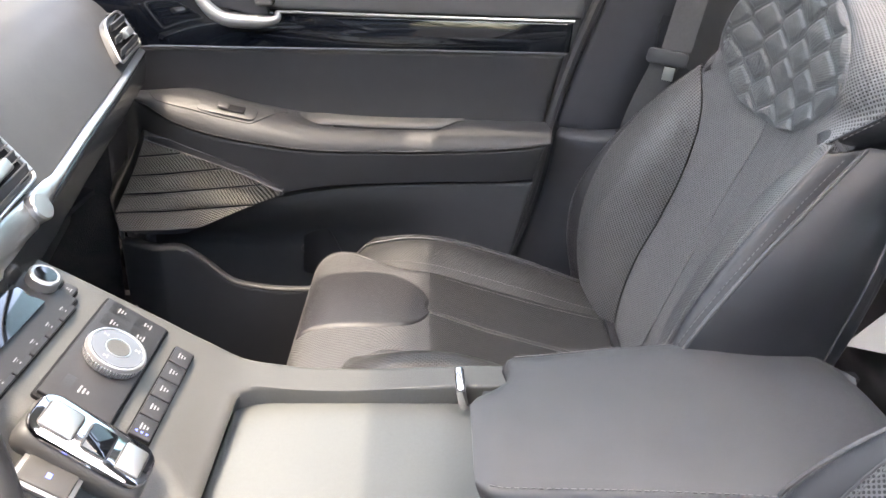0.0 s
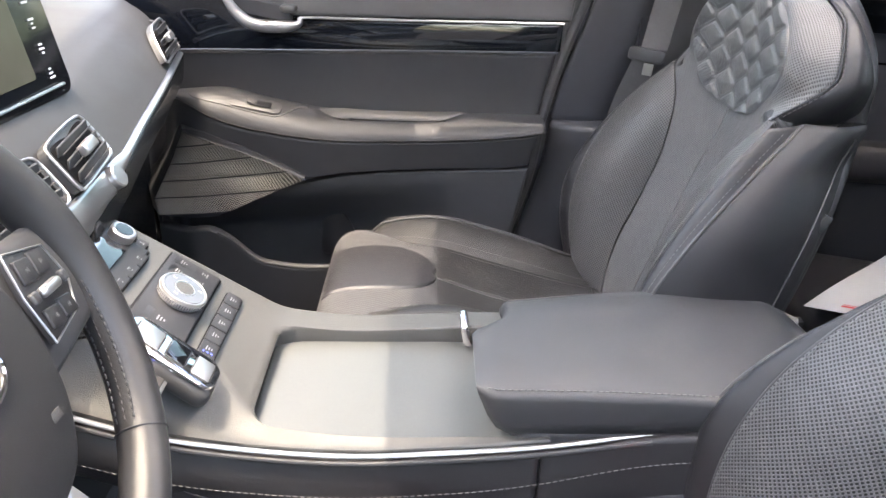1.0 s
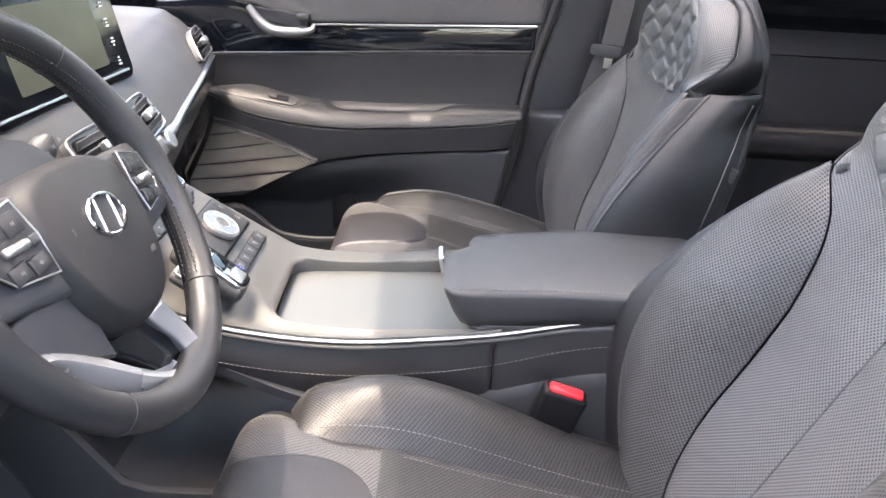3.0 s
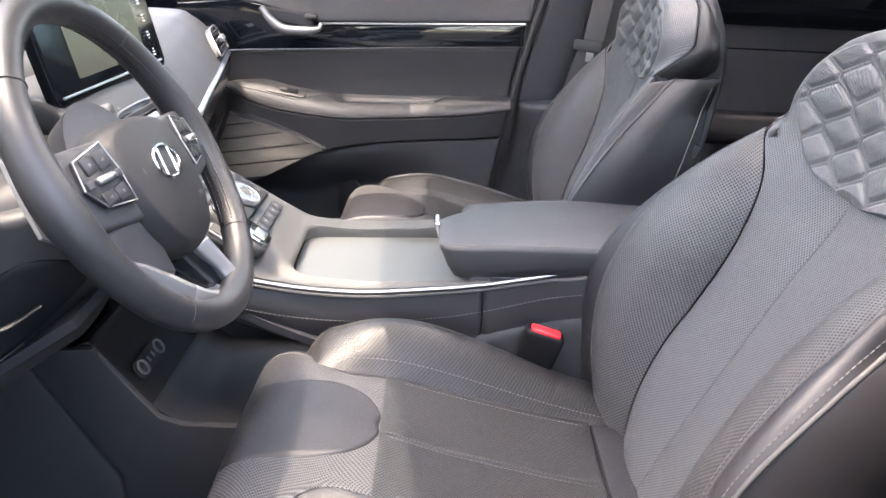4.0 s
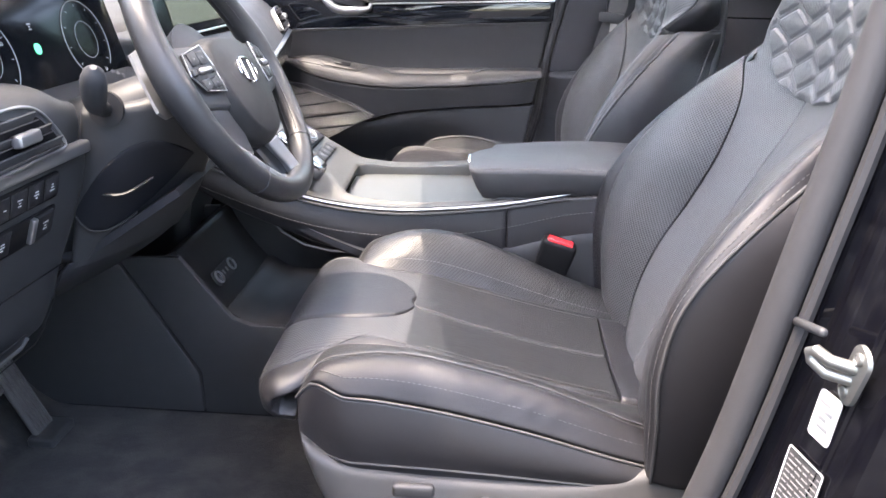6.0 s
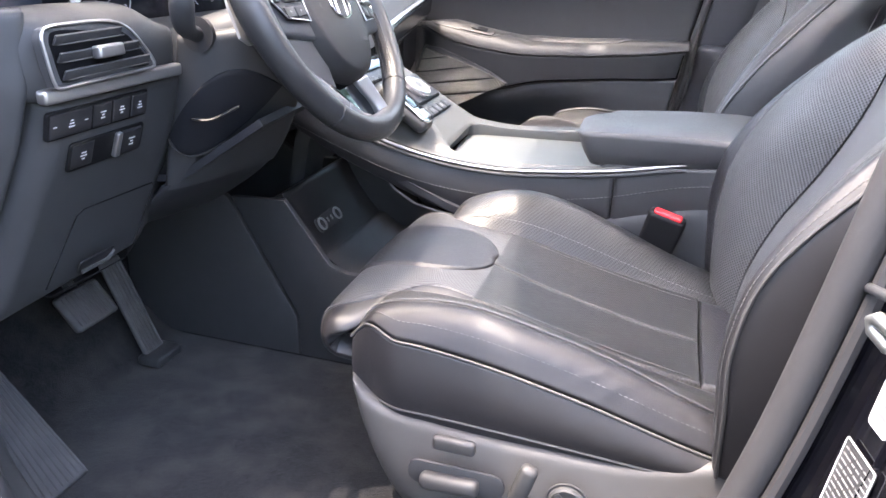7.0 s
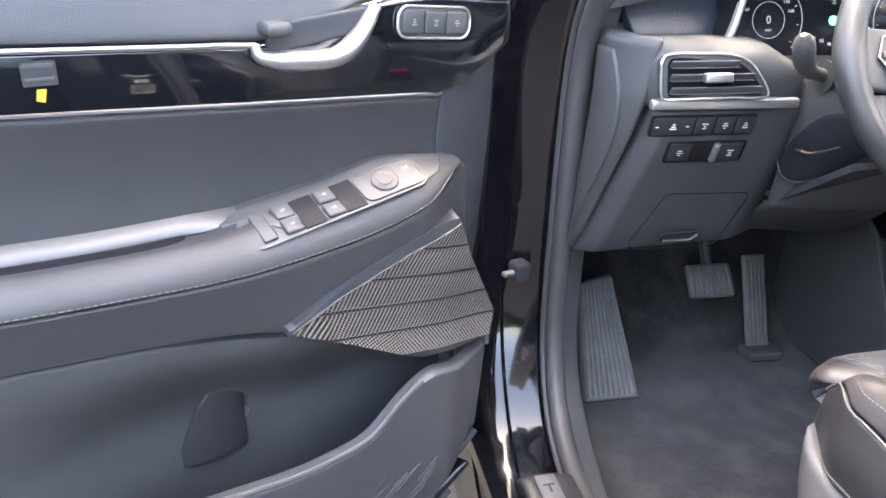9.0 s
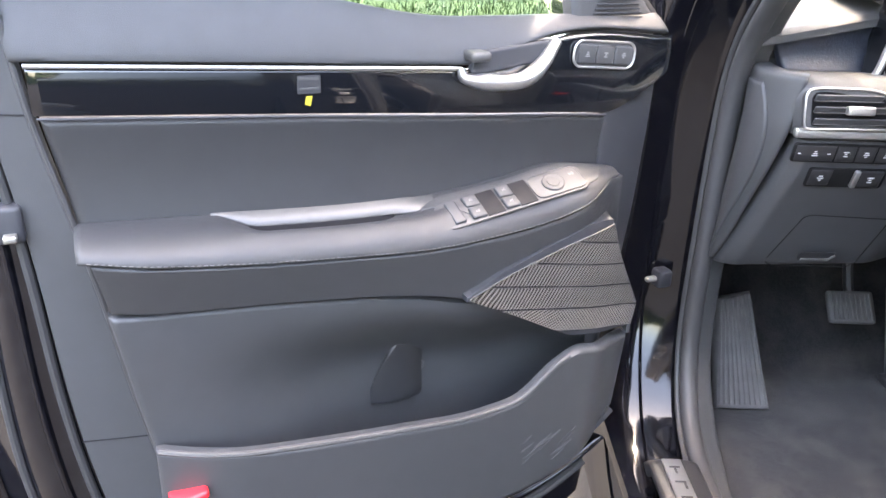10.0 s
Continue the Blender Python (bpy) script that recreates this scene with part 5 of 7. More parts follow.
rbox("red_tab", (0.022, 0.012, 0.006), RED, bk, BM @ pose(0.014, -0.006, 0.046), 0.002)

# ---- dashboard ----
dash = thing("dashboard", "black dashboard with silver trim strip, air vents and glossy displays", "dashboard", (-0.6, 0.0, 0.6))
do = np.array(dash.location)
dv = lambda x, y, z: Vector((x, y, z)) - Vector(do)


lerp_ = lambda a, b, v: a + (b - a) * v


def drel(f):
    def g(u, v):
        x, y, z = f(u, v)
        return np.asarray(x) - do[0], np.asarray(y) - do[1], np.asarray(z) - do[2]
    return g


lip_x = curve([-0.2, -0.05, 0.09, 0.20, 0.30, 0.5, 0.72], [-0.400, -0.396, -0.408, -0.424, -0.440, -0.470, -0.508])
lip_z = curve([-0.2, 0.0, 0.13, 0.3, 0.72], [0.944, 0.946, 0.952, 0.965, 0.99])
# soft pad on the passenger side and centre, from the strip up and forward
prof = spline([(0.004, 0.000), (-0.035, 0.05), (-0.075, 0.085), (-0.14, 0.10), (-0.5, 0.09)], 80)
pq = np.linspace(0, 1, 80)
patch("dash_pad", drel(lambda u, v: (lip_x(-0.19 + 0.91 * u) + np.interp(v, pq, prof[:, 0]), -0.19 + 0.91 * u, lip_z(-0.19 + 0.91 * u) + np.interp(v, pq, prof[:, 1]) * (1 - 0.12 * step(u, 0.75, 1.0)))), SOFT, dash, 90, 60, 0.02, 0.01, edges="lrt", flip=True, label="grey-black soft dashboard pad")
ys = np.linspace(0.12, 0.715, 60)
patch("trim_strip", drel(lambda u, v: (lip_x(-0.19 + 0.91 * u) + 0.010 + 0.006 * np.sin(v * 3.1) - 0.010 * v, -0.19 + 0.91 * u, lip_z(-0.19 + 0.91 * u) - 0.006 * step(u, 0, .5) + (-0.004 - 0.018 * (1 - step(u, 0.25, 0.5))) + (0.009 + 0.032 * (1 - step(u, 0.25, 0.5))) * v)), SILVER, dash, 80, 12, 0.01, 0.002, flip=True, label="satin silver trim strip")
BAND = material("dark_satin_band", (0.035, 0.036, 0.038), 0.22, metal=0.3, var=0.12, scale=60)
OUTER["trim_band"] = (1, 0, 0.1)
patch("trim_band", drel(lambda u, v: (lip_x(0.03 + 0.69 * u) + 0.0115 - 0.004 * v ** 2, 0.03 + 0.69 * u, lip_z(0.03 + 0.69 * u) - 0.012 - 0.046 * v)), BAND, dash, 60, 10, 0.01, 0.003, label="dark satin band under the trim strip")
low = spline([(0.006, -0.056), (-0.012, -0.075), (-0.06, -0.115), (-0.12, -0.19), (-0.15, -0.33)], 60)
lq = np.linspace(0, 1, 60)
patch("glove_box", drel(lambda u, v: (lip_x(0.02 + 0.70 * u) + np.interp(v, lq, low[:, 0]), 0.02 + 0.70 * u, lip_z(0.02 + 0.70 * u) + np.interp(v, lq, low[:, 1]))), PLASTIC, dash, 50, 50, 0.02, 0.008, label="dark glove box front")
ln = [(lip_x(y) + float(np.interp(0.26, lq, low[:, 0])) + 0.001, y, lip_z(y) + float(np.interp(0.26, lq, low[:, 1]))) for y in np.linspace(0.06, 0.70, 60)]
sweep("glove_box_seam", np.array([[float(a), float(b), float(c)] for a, b, c in ln]) - do, 0.0015, GREYPRINT, dash, sides=6)
patch("dash_end", drel(lambda u, v: (-0.98 + (0.44 - 0.16 * step(1 - v, 0.20, 0.9)) * u, 0.722 + 0.004 * np.sin(u * 3), 0.62 + 0.44 * v - 0.02 * u)), PLASTIC, dash, 20, 20, 0.02, 0.01, flip=False)


# near-black that stands for the unlit depth behind the slats
VENT_SHADE = material("vent_shade_black", (0.006, 0.006, 0.007), 0.8, spec=0.1, var=0.2)


def vent(cx, cy, cz, outline, yaw, tilt, slats=3, label="silver-framed air vent with dark slats"):
    """An air vent: frame, flat black plate painted as the throat's shade, slats and a silver tab. It faces +x, turned
    by yaw; outline: y and z of its rim.
    """
    M = Matrix.Translation(dv(cx, cy, cz)) @ pose(0, 0, 0, 0, tilt, yaw)
    F_ = M @ basis((0, 0, 0), (0, 1, 0), (0, 0, 1))
    o = spline(outline + outline[:1], 72)[:-1]
    v = plate("vent_frame", [tuple(p) for p in o], 0.010, PLASTIC, dash, F_ @ Matrix.Translation((0, 0, -0.008)), 0.002, label=label)
    sweep("vent_bezel", np.array([F_ @ Vector((x, y, 0.003)) for x, y in o]), 0.0018, SILVER, v, sides=8, closed=True)
    mid = o.mean(0)
    inn = mid + (o - mid) * (1 - 0.010 / np.maximum(0.01, np.linalg.norm(o - mid, axis=1)))[:, None]
    plate("vent_shade", [tuple(p) for p in inn], 0.002, VENT_SHADE, v, F_ @ Matrix.Translation((0, 0, 0.0012)), 0.0)
    y0, y1 = inn[:, 1].min(), inn[:, 1].max()
    for k in range(slats):
        yy = y0 + (y1 - y0) * (k + 0.5) / slats
        row = [inn[i, 0] + (inn[(i + 1) % len(inn), 0] - inn[i, 0]) * (yy - inn[i, 1]) / (inn[(i + 1) % len(inn), 1] - inn[i, 1]) for i in range(len(inn)) if (inn[i, 1] - yy) * (inn[(i + 1) % len(inn), 1] - yy) < 0]
        xa, xb = min(row) + 0.002, max(row) - 0.002
        rbox("slat", (xb - xa, 0.011, 0.0026), PLASTIC, v, F_ @ Matrix.Translation(((xa + xb) / 2, yy, 0.0065)) @ pose(0, 0, 0, 34, 0, 0), 0.0011)
        sweep("slat_edge", np.array([F_ @ Vector((sx, yy - 0.0044, 0.0098)) for sx in (xa, xb)]), 0.0007, TRIM, v, sides=6)
    rbox("vent_tab", (0.040, 0.013, 0.012), SILVER, v, F_ @ Matrix.Translation((mid[0] * 0.5, 0, 0.013)), 0.003, 3, label="silver vent tab")
    return v


WIDE = [(-0.070, 0.0), (-0.066, 0.024), (-0.045, 0.029), (0.0, 0.030), (0.045, 0.029), (0.066, 0.024), (0.070, 0.0), (0.068, -0.024), (0.05, -0.028), (0.0, -0.028), (-0.05, -0.028), (-0.068, -0.024)]
SLANT = [(-0.080, 0.018), (-0.072, 0.029), (-0.03, 0.0305), (0.020, 0.0285), (0.050, 0.018), (0.072, -0.004), (0.084, -0.022), (0.078, -0.028), (0.03, -0.028), (-0.03, -0.028), (-0.070, -0.028), (-0.077, -0.018)]
vent(-0.424, 0.092, 0.990, WIDE, 9, -36)
vent(-0.416, -0.062, 0.988, WIDE, 0, -36)
vent(-0.506, 0.640, 1.018, [(-a_, b_) for a_, b_ in SLANT[::-1]], 10, -32, 3)
rbox("climate_bar", (0.02, 0.24, 0.030), SILVER, dash, Matrix.Translation(dv(-0.402, 0.0, 0.944)) @ pose(0, 0, 0, 0, -28, 4), 0.006, label="silver bar under the centre vents")
kn = basis(dv(-0.412, 0.126, 0.944), (0, 1, 0), (-0.5, 0, 0.86))
turned("dash_knob", [(0.013, 0.0), (0.014, 0.003), (0.014, 0.018), (0.0125, 0.020), (0.0005, 0.0205)], SILVER, dash, kn, 32, "knurled silver dashboard knob")

# displays: one glossy band with a screen
SCREENBLACK = material("display_black", (0.006, 0.007, 0.009), 0.14, spec=0.22, var=0.1)
sm = Matrix.Translation(dv(-0.505, 0.014, 1.096)) @ pose(0, 0, 0, 0, -14, 0)
dsp = plate("display", rrect(0.40, 0.145, 0.018, 6), 0.014, SCREENBLACK, dash, sm @ basis((0, 0, 0), (0, 1, 0), (0, 0, 1)), 0.003, label="glossy black centre display")
SCREEN = material("display_glass", (0.034, 0.037, 0.031), 0.2, spec=0.25, var=0.3, scale=14, emit=(0.16, 0.17, 0.13, 0.03))
plate("screen", rrect(0.245, 0.10, 0.004, 3), 0.0008, SCREEN, dsp, sm @ basis((0.0145, 0.0, 0.006), (0, 1, 0), (0, 0, 1)), 0.0, label="lit navigation screen")
sweep("display_edge", np.array([sm @ Vector((0.016, y, -0.060)) for y in np.linspace(-0.185, 0.175, 20)]), 0.002, SILVER, dsp, sides=6)
for k in range(4):
    mark(sm @ basis((0.0148, 0.158, 0.04 - 0.028 * k), (0, 0, 1), (0, -1, 0)), 0.014, dsp, k, PRINT)
# instrument binnacle
im = Matrix.Translation(dv(-0.545, -0.400, 1.050)) @ pose(0, 0, 0, 0, -16, 0)
ic = plate("instrument_display", rrect(0.40, 0.17, 0.03, 6), 0.012, SCREENBLACK, dash, im @ basis((0, 0, 0), (0, 1, 0), (0, 0, 1)), 0.002, label="black digital instrument display")
DIAL = material("dial_print", (0.22, 0.25, 0.28), 0.5, emit=(0.5, 0.55, 0.6, 0.02))
GREEN = material("green_lamp", (0.05, 0.6, 0.3), 0.4, emit=(0.05, 0.7, 0.35, 0.2))
for cy in (-0.125, 0.105):
    ar = [im @ Vector((0.0132, cy + 0.055 * math.cos(t), 0.055 * math.sin(t))) for t in np.linspace(-0.8, math.pi + 0.8, 40)]
    sweep("dial_ring", np.array(ar), 0.0006, DIAL, ic, sides=6)
    for t in np.linspace(-0.7, math.pi + 0.7, 9):
        sweep("dial_tick", np.array([im @ Vector((0.0132, cy + r_ * math.cos(t), r_ * math.sin(t))) for r_ in (0.046, 0.050)]), 0.0005, DIAL, ic, sides=5)
    sweep("dial_inner_ring", np.array([im @ Vector((0.0132, cy + 0.026 * math.cos(t), 0.026 * math.sin(t))) for t in np.linspace(0, 6.28, 30)]), 0.0004, DIAL, ic, sides=5)


def words(text, M, size, mat, parent, name="lettering"):
    """Raised lettering in the built-in font, as a mesh."""
    cu = bpy.data.curves.new(name, "FONT")
    cu.body, cu.size, cu.extrude, cu.align_x, cu.align_y = text, size, 0.0002, "CENTER", "CENTER"
    tmp = bpy.data.objects.new(name, cu)
    me = bpy.data.meshes.new_from_object(tmp)
    bpy.data.objects.remove(tmp)
    me.transform(M)
    me.materials.append(mat)
    ob = new(name, me)
    ob.parent = parent
    return ob


words("0", im @ basis((0.0134, -0.125, 0.0), (0, 1, 0), (0, 0, 1)), 0.016, DIAL, ic)
words("mph", im @ basis((0.0134, -0.125, -0.014), (0, 1, 0), (0, 0, 1)), 0.006, DIAL, ic)
words("120", im @ basis((0.0134, -0.125 + 0.038 * math.cos(1.15), 0.038 * math.sin(1.15)), (0, 1, 0), (0, 0, 1)), 0.007, DIAL, ic)
words("140", im @ basis((0.0134, -0.125 + 0.038 * math.cos(0.75), 0.038 * math.sin(0.75)), (0, 1, 0), (0, 0, 1)), 0.007, DIAL, ic)
words("160", im @ basis((0.0134, -0.125 + 0.038 * math.cos(0.35), 0.038 * math.sin(0.35)), (0, 1, 0), (0, 0, 1)), 0.007, DIAL, ic)
words("100", im @ basis((0.0134, -0.125 + 0.038 * math.cos(1.95), 0.038 * math.sin(1.95)), (0, 1, 0), (0, 0, 1)), 0.007, DIAL, ic)
words("60", im @ basis((0.0134, -0.125 + 0.038 * math.cos(2.75), 0.038 * math.sin(2.75)), (0, 1, 0), (0, 0, 1)), 0.007, DIAL, ic)
words("P", im @ basis((0.0134, -0.075, 0.068), (0, 1, 0), (0, 0, 1)), 0.012, DIAL, ic)
plate("smart_lamp", rrect(0.014, 0.014, 0.006, 4), 0.0006, GREEN, ic, im @ basis((0.0125, -0.018, 0.0), (0, 1, 0), (0, 0, 1)), 0.0)
mark(im @ basis((0.0134, -0.018, 0.028), (0, 0, 1), (0, -1, 0)), 0.010, ic, 1, DIAL)
# cowl over the instruments and driver's top pad
OUTER["instrument_cowl"] = (0.6, 0, 0.8)
patch("instrument_cowl", drel(lambda u, v: (-0.50 - 0.20 * v - 0.02 * np.cos(u * 6.28), -0.63 + 0.46 * u, 1.185 + 0.018 * np.sin(u * math.pi) - 0.02 * v)), SOFT, dash, 40, 16, 0.02, 0.008, label="soft hood over the instruments")
WING = material("dark_grained_inlay", (0.018, 0.022, 0.032), 0.35, bump=0.5, bump_scale=300, var=0.5, scale=120)
OUTER["dash_wing"] = OUTER["wing_pad"] = OUTER["binnacle_shelf"] = (0.9, 0, 0.4)
patch("dash_wing", drel(lambda u, v: (-0.542 - 0.012 * np.sin(v * math.pi), lerp_(lerp_(-0.722, -0.602, u), lerp_(-0.752, -0.582, u), v), lerp_(1.026, lerp_(1.080, 1.120, u), v))), WING, dash, 30, 20, 0.012, 0.004, label="dark grained inlay beside the instruments")
patch("wing_pad", drel(lambda u, v: (-0.535 - 0.30 * v, lerp_(-0.775, -0.575, u), lerp_(1.080, 1.122, u) + 0.004 + 0.030 * np.sin(v * 1.6))), SOFT, dash, 30, 20, 0.012, 0.006)
patch("binnacle_shelf", drel(lambda u, v: (-0.475 - 0.055 * v, -0.60 + 0.40 * u, 0.992 + 0.016 * v)), SOFT, dash, 30, 10, 0.012, 0.004)
patch("binnacle_cheek", drel(lambda u, v: (-0.545 + 0.050 * u, -0.607 + 0.012 * v, lerp_(1.012, 1.185, v))), SCREENBLACK, dash, 10, 20, 0.008, 0.002)
patch("top_pad", drel(lambda u, v: (-1.0 + 0.42 * v, -0.80 + 1.5 * u, 1.035 + 0.03 * np.sin(v * 2.5))), SOFT, dash, 30, 16, 0.02, 0.01, flip=True)
cowl_edge = [(-0.498, -0.612, 1.022), (-0.496, -0.602, 1.05), (-0.500, -0.590, 1.11), (-0.505, -0.572, 1.19)]
sweep("binnacle_bezel", spline(np.array(cowl_edge) - do, 20), 0.006, SILVER, dash, sides=8, label="silver binnacle edge")

# driver's outboard panel: vent pod, switch rows, lower cover
pod = spline([(-0.560, 1.030), (-0.49, 1.036), (-0.448, 1.032), (-0.428, 1.014), (-0.424, 0.980), (-0.43, 0.955), (-0.436, 0.945)], 40)
qv = np.linspace(0, 1, 40)
patch("vent_pod", drel(lambda u, v: (np.interp(v, qv, pod[:, 0]) - 0.035 * step(1 - u, 0.80, 1.0) - 0.012 * step(u, 0.6, 1.0), -0.762 + 0.25 * u, np.interp(v, qv, pod[:, 1]) - 0.05 * step(u, 0.72, 1.0) * (1 - step(v, 0.3, 0.8)))), SOFT, dash, 50, 40, 0.02, 0.012, label="soft pod around the driver's air vent")
vent(-0.424, -0.662, 0.9945, SLANT, 2, -6, 3)
rbox("pod_strip", (0.014, 0.218, 0.015), SILVER, dash, Matrix.Translation(dv(-0.430, -0.634, 0.957)) @ pose(0, 0, 0, 0, 0, -1), 0.004, label="satin silver strip under the vent")
kx = curve([0.66, 0.72, 0.80, 0.90, 0.95], [-0.556, -0.520, -0.487, -0.447, -0.434])
patch("knee_panel", drel(lambda u, v: (kx(0.948 - 0.262 * v + 0.02 * u * v) - 0.03 * step(u, 0.75, 1.0) - 0.016 * step(1 - u, 0.9, 1.0), mix_(-0.729 - 0.052 * v, -0.452, u), 0.948 - 0.262 * v + 0.02 * u * v)), PLASTIC, dash, 60, 50, 0.02, 0.012, label="dark knee panel with switches")

def cap_f(u, v):
    """Rounded end of the dashboard, from the pillar trim round to the knee panel."""
    z = 1.04 - 0.345 * v
    return kx(np.clip(z - 0.012, 0.66, 0.95)) - 0.010 - 0.125 * (1 - u) ** 1.4 * (1 - 0.75 * v ** 2), -0.772 - 0.014 * np.sin(u * math.pi) + (0.044 - 0.052 * v) * u ** 1.5, z


patch("dash_side", drel(cap_f), SOFT, dash, 24, 40, 0.02, 0.010, label="dark side cover of the dashboard")


def cap_leaf(u, v):
    w = np.sin(math.pi * np.clip(0.10 + 0.86 * v, 0, 1)) ** 0.55
    x, y, z = cap_f(0.06 + 0.70 * w * u, 0.06 + 0.90 * v)
    return x + 0.002, y - 0.0035, z


OUTER["end_cap"] = (0.6, -1, 0)
patch("end_cap", drel(cap_leaf), PLASTIC, dash, 20, 40, 0.004, 0.004, label="dark leaf-shaped end cap")


def kn_m(y, z, up=0.0):
    s = float(kx(z + 0.005) - kx(z - 0.005)) / 0.01
    return basis(dv(float(kx(z)), y, z), (0, 1, 0), (s, 0, 1)) @ Matrix.Translation((0, 0, up))


row = plate("switch_bar", rrect(0.158, 0.031, 0.004, 4), 0.004, GAP_AND_SHADE, dash, kn_m(-0.657, 0.925, -0.001), 0.001, label="row of dark switches with white signs")
for k, w in enumerate((0.062, 0.030, 0.030, 0.030)):
    y = (-0.733, -0.670, -0.639, -0.608)[k] + w / 2
    rbox("switch", (w - 0.002, 0.026, 0.003), KEYCAP, row, kn_m(y, 0.925, 0.0025), 0.001)
    mark(kn_m(y, 0.925, 0.0042) @ pose(0, 0, 0, 0, 0, 90), 0.010, row, k, PRINT)
for y in (-0.726, -0.681):
    rbox("sign_bar", (0.005, 0.0012, 0.0004), PRINT, row, kn_m(y, 0.925, 0.0044), 0.0001)
# thin raised plate; its black stands for the shade of the recess
row2 = plate("parking_brake_recess_shade", rrect(0.122, 0.036, 0.005, 4), 0.002, GAP_AND_SHADE, dash, kn_m(-0.640, 0.884, 0.001), 0.0005, label="black plate painted as a shaded recess, with parking brake switch")
rbox("tailgate_switch", (0.034, 0.030, 0.003), KEYCAP, row2, kn_m(-0.680, 0.884, 0.002), 0.0015)
mark(kn_m(-0.680, 0.884, 0.0047) @ pose(0, 0, 0, 0, 0, 90), 0.011, row2, 2, PRINT)
rbox("parking_brake", (0.036, 0.030, 0.005), KEYCAP, row2, kn_m(-0.603, 0.884, 0.004), 0.002)
rbox("brake_tab", (0.009, 0.031, 0.007), SILVER, row2, kn_m(-0.626, 0.884, 0.005), 0.002, label="silver pull tab")
mark(kn_m(-0.603, 0.884, 0.0067) @ pose(0, 0, 0, 0, 0, 90), 0.012, row2, 1, PRINT)
HANDLE_SHADE = material("handle_shade_black", (0.014, 0.014, 0.016), 0.5)
lidp = [kn_m(-0.625, 0.77) @ Vector((x, y, 0.013)) for x, y in ((-0.085, -0.055), (-0.072, -0.062), (0.055, -0.062), (0.068, -0.05), (0.085, 0.04), (0.080, 0.048), (-0.045, 0.052), (-0.055, 0.046), (-0.085, -0.045))]
sweep("fuse_lid_seam", np.array(lidp), 0.0009, GAP_AND_SHADE, dash, sides=6, label="seam of the fuse box lid")
# raised plate in near-black, painted as the shade of the grip hollow
plate("fuse_lid_handle", rrect(0.064, 0.020, 0.006, 5), 0.0015, HANDLE_SHADE, dash, kn_m(-0.628, 0.735, 0.0135), 0.0006)
sweep("handle_lip", np.array([kn_m(-0.628, 0.735, 0.016) @ Vector((x, -0.006 + 0.012 * max(0, (x - 0.02) / 0.01), 0)) for x in (-0.026, 0.0, 0.02, 0.026, 0.029)]), 0.0028, TRIM, dash, sides=8)

# steering column shroud, knee bolster gap, stalks
PADDLE = material("satin_paddle_paint", (0.22, 0.22, 0.22), 0.35, metal=0.4, var=0.05)
col = thing("steering_column", "dark steering column shroud with control stalks", "steering column", (-0.45, -0.415, 0.95))
co_ = np.array(col.location)
ax = np.array((math.cos(radians(24)), 0, math.sin(radians(24))))
rings = []
for k, (s, w, hu, hd) in enumerate(((-0.16, 0.085, 0.05, 0.05), (-0.06, 0.098, 0.055, 0.055), (0.02, 0.092, 0.055, 0.058), (0.07, 0.074, 0.05, 0.055), (0.105, 0.058, 0.045, 0.05))):
    c = ax * s
    up_ = np.array((-ax[2], 0, ax[0]))
    rings.append([c + np.array((0, 1, 0)) * w * np.sign(math.cos(a)) * abs(math.cos(a)) ** 0.6 + up_ * (hu if math.sin(a) > 0 else hd) * np.sign(math.sin(a)) * abs(math.sin(a)) ** 0.7 for a in np.linspace(0, 2 * math.pi, 40, endpoint=False)])
loft("shroud", rings, PLASTIC, col, label="dark plastic column shroud")
sweep("shroud_seam", np.array([rings[2][k] * 1.002 for k in range(18, 23)]), 0.001, DARK, col, sides=5)
for sd in (-1, 1):
    b0 = np.array((0.045, 0.098 * sd, 0.048))
    tip = b0 + np.array((0.026, 0.062 * sd, 0.058))
    sweep("stalk", spline([b0, b0 + (0.008, 0.035 * sd, 0.014), tip], 14), np.array([0.009, 0.009, 0.0092, 0.0098, 0.0108, 0.012, 0.013, 0.0138, 0.0142, 0.0144, 0.0142, 0.0134, 0.011, 0.004]), PLASTIC, col, sides=16, label="black control stalk")
    for k_ in range(4):
        mark(basis(tip + np.array((0.012, (-0.012 * k_ - 0.006) * sd, -0.002 - 0.004 * k_)), (0, 1, 0), (-0.4, 0, 0.9)), 0.006, col, k_)
    turned("stalk_boot", [(0.022, 0), (0.020, 0.01), (0.013, 0.014)], RUBBER, col, basis(b0, (0, 0, 1), (0.9 * -sd, 0, 0.3)), 20)
    PDM = basis(np.array((-0.2935, -0.398, 1.0295)) - co_, (0, 1, 0), (-0.492, 0, 0.870)) @ Matrix.Translation((0, 0, -0.045))
    pdo = [(0.126 * sd, 0.063), (0.098 * sd, 0.068), (0.104 * sd, 0.020), (0.118 * sd, -0.018), (0.134 * sd, -0.018), (0.146 * sd, -0.008), (0.138 * sd, 0.028)]
    if sd < 0:
        plate("shift_paddle", pdo[::sd], 0.004, PADDLE, col, PDM, 0.0015, label="satin silver shift paddle")

# bolster under the column with the pocket's shade painted on, and the lever
def colb(u, v):
    """Bulging panel between the knee panel and the column, facing the door and the driver."""
    bx0, bx1 = -0.440 - 0.055 * v, -0.300 - 0.10 * v ** 2
    x = bx0 + (bx1 - bx0) * u
    y = -0.512 + 0.016 * v + (0.055 + 0.10 * v) * u ** 2 - 0.016 * np.sin(u * math.pi) * np.sin(v * math.pi)
    return x, y, 0.995 - 0.215 * v + 0.02 * u


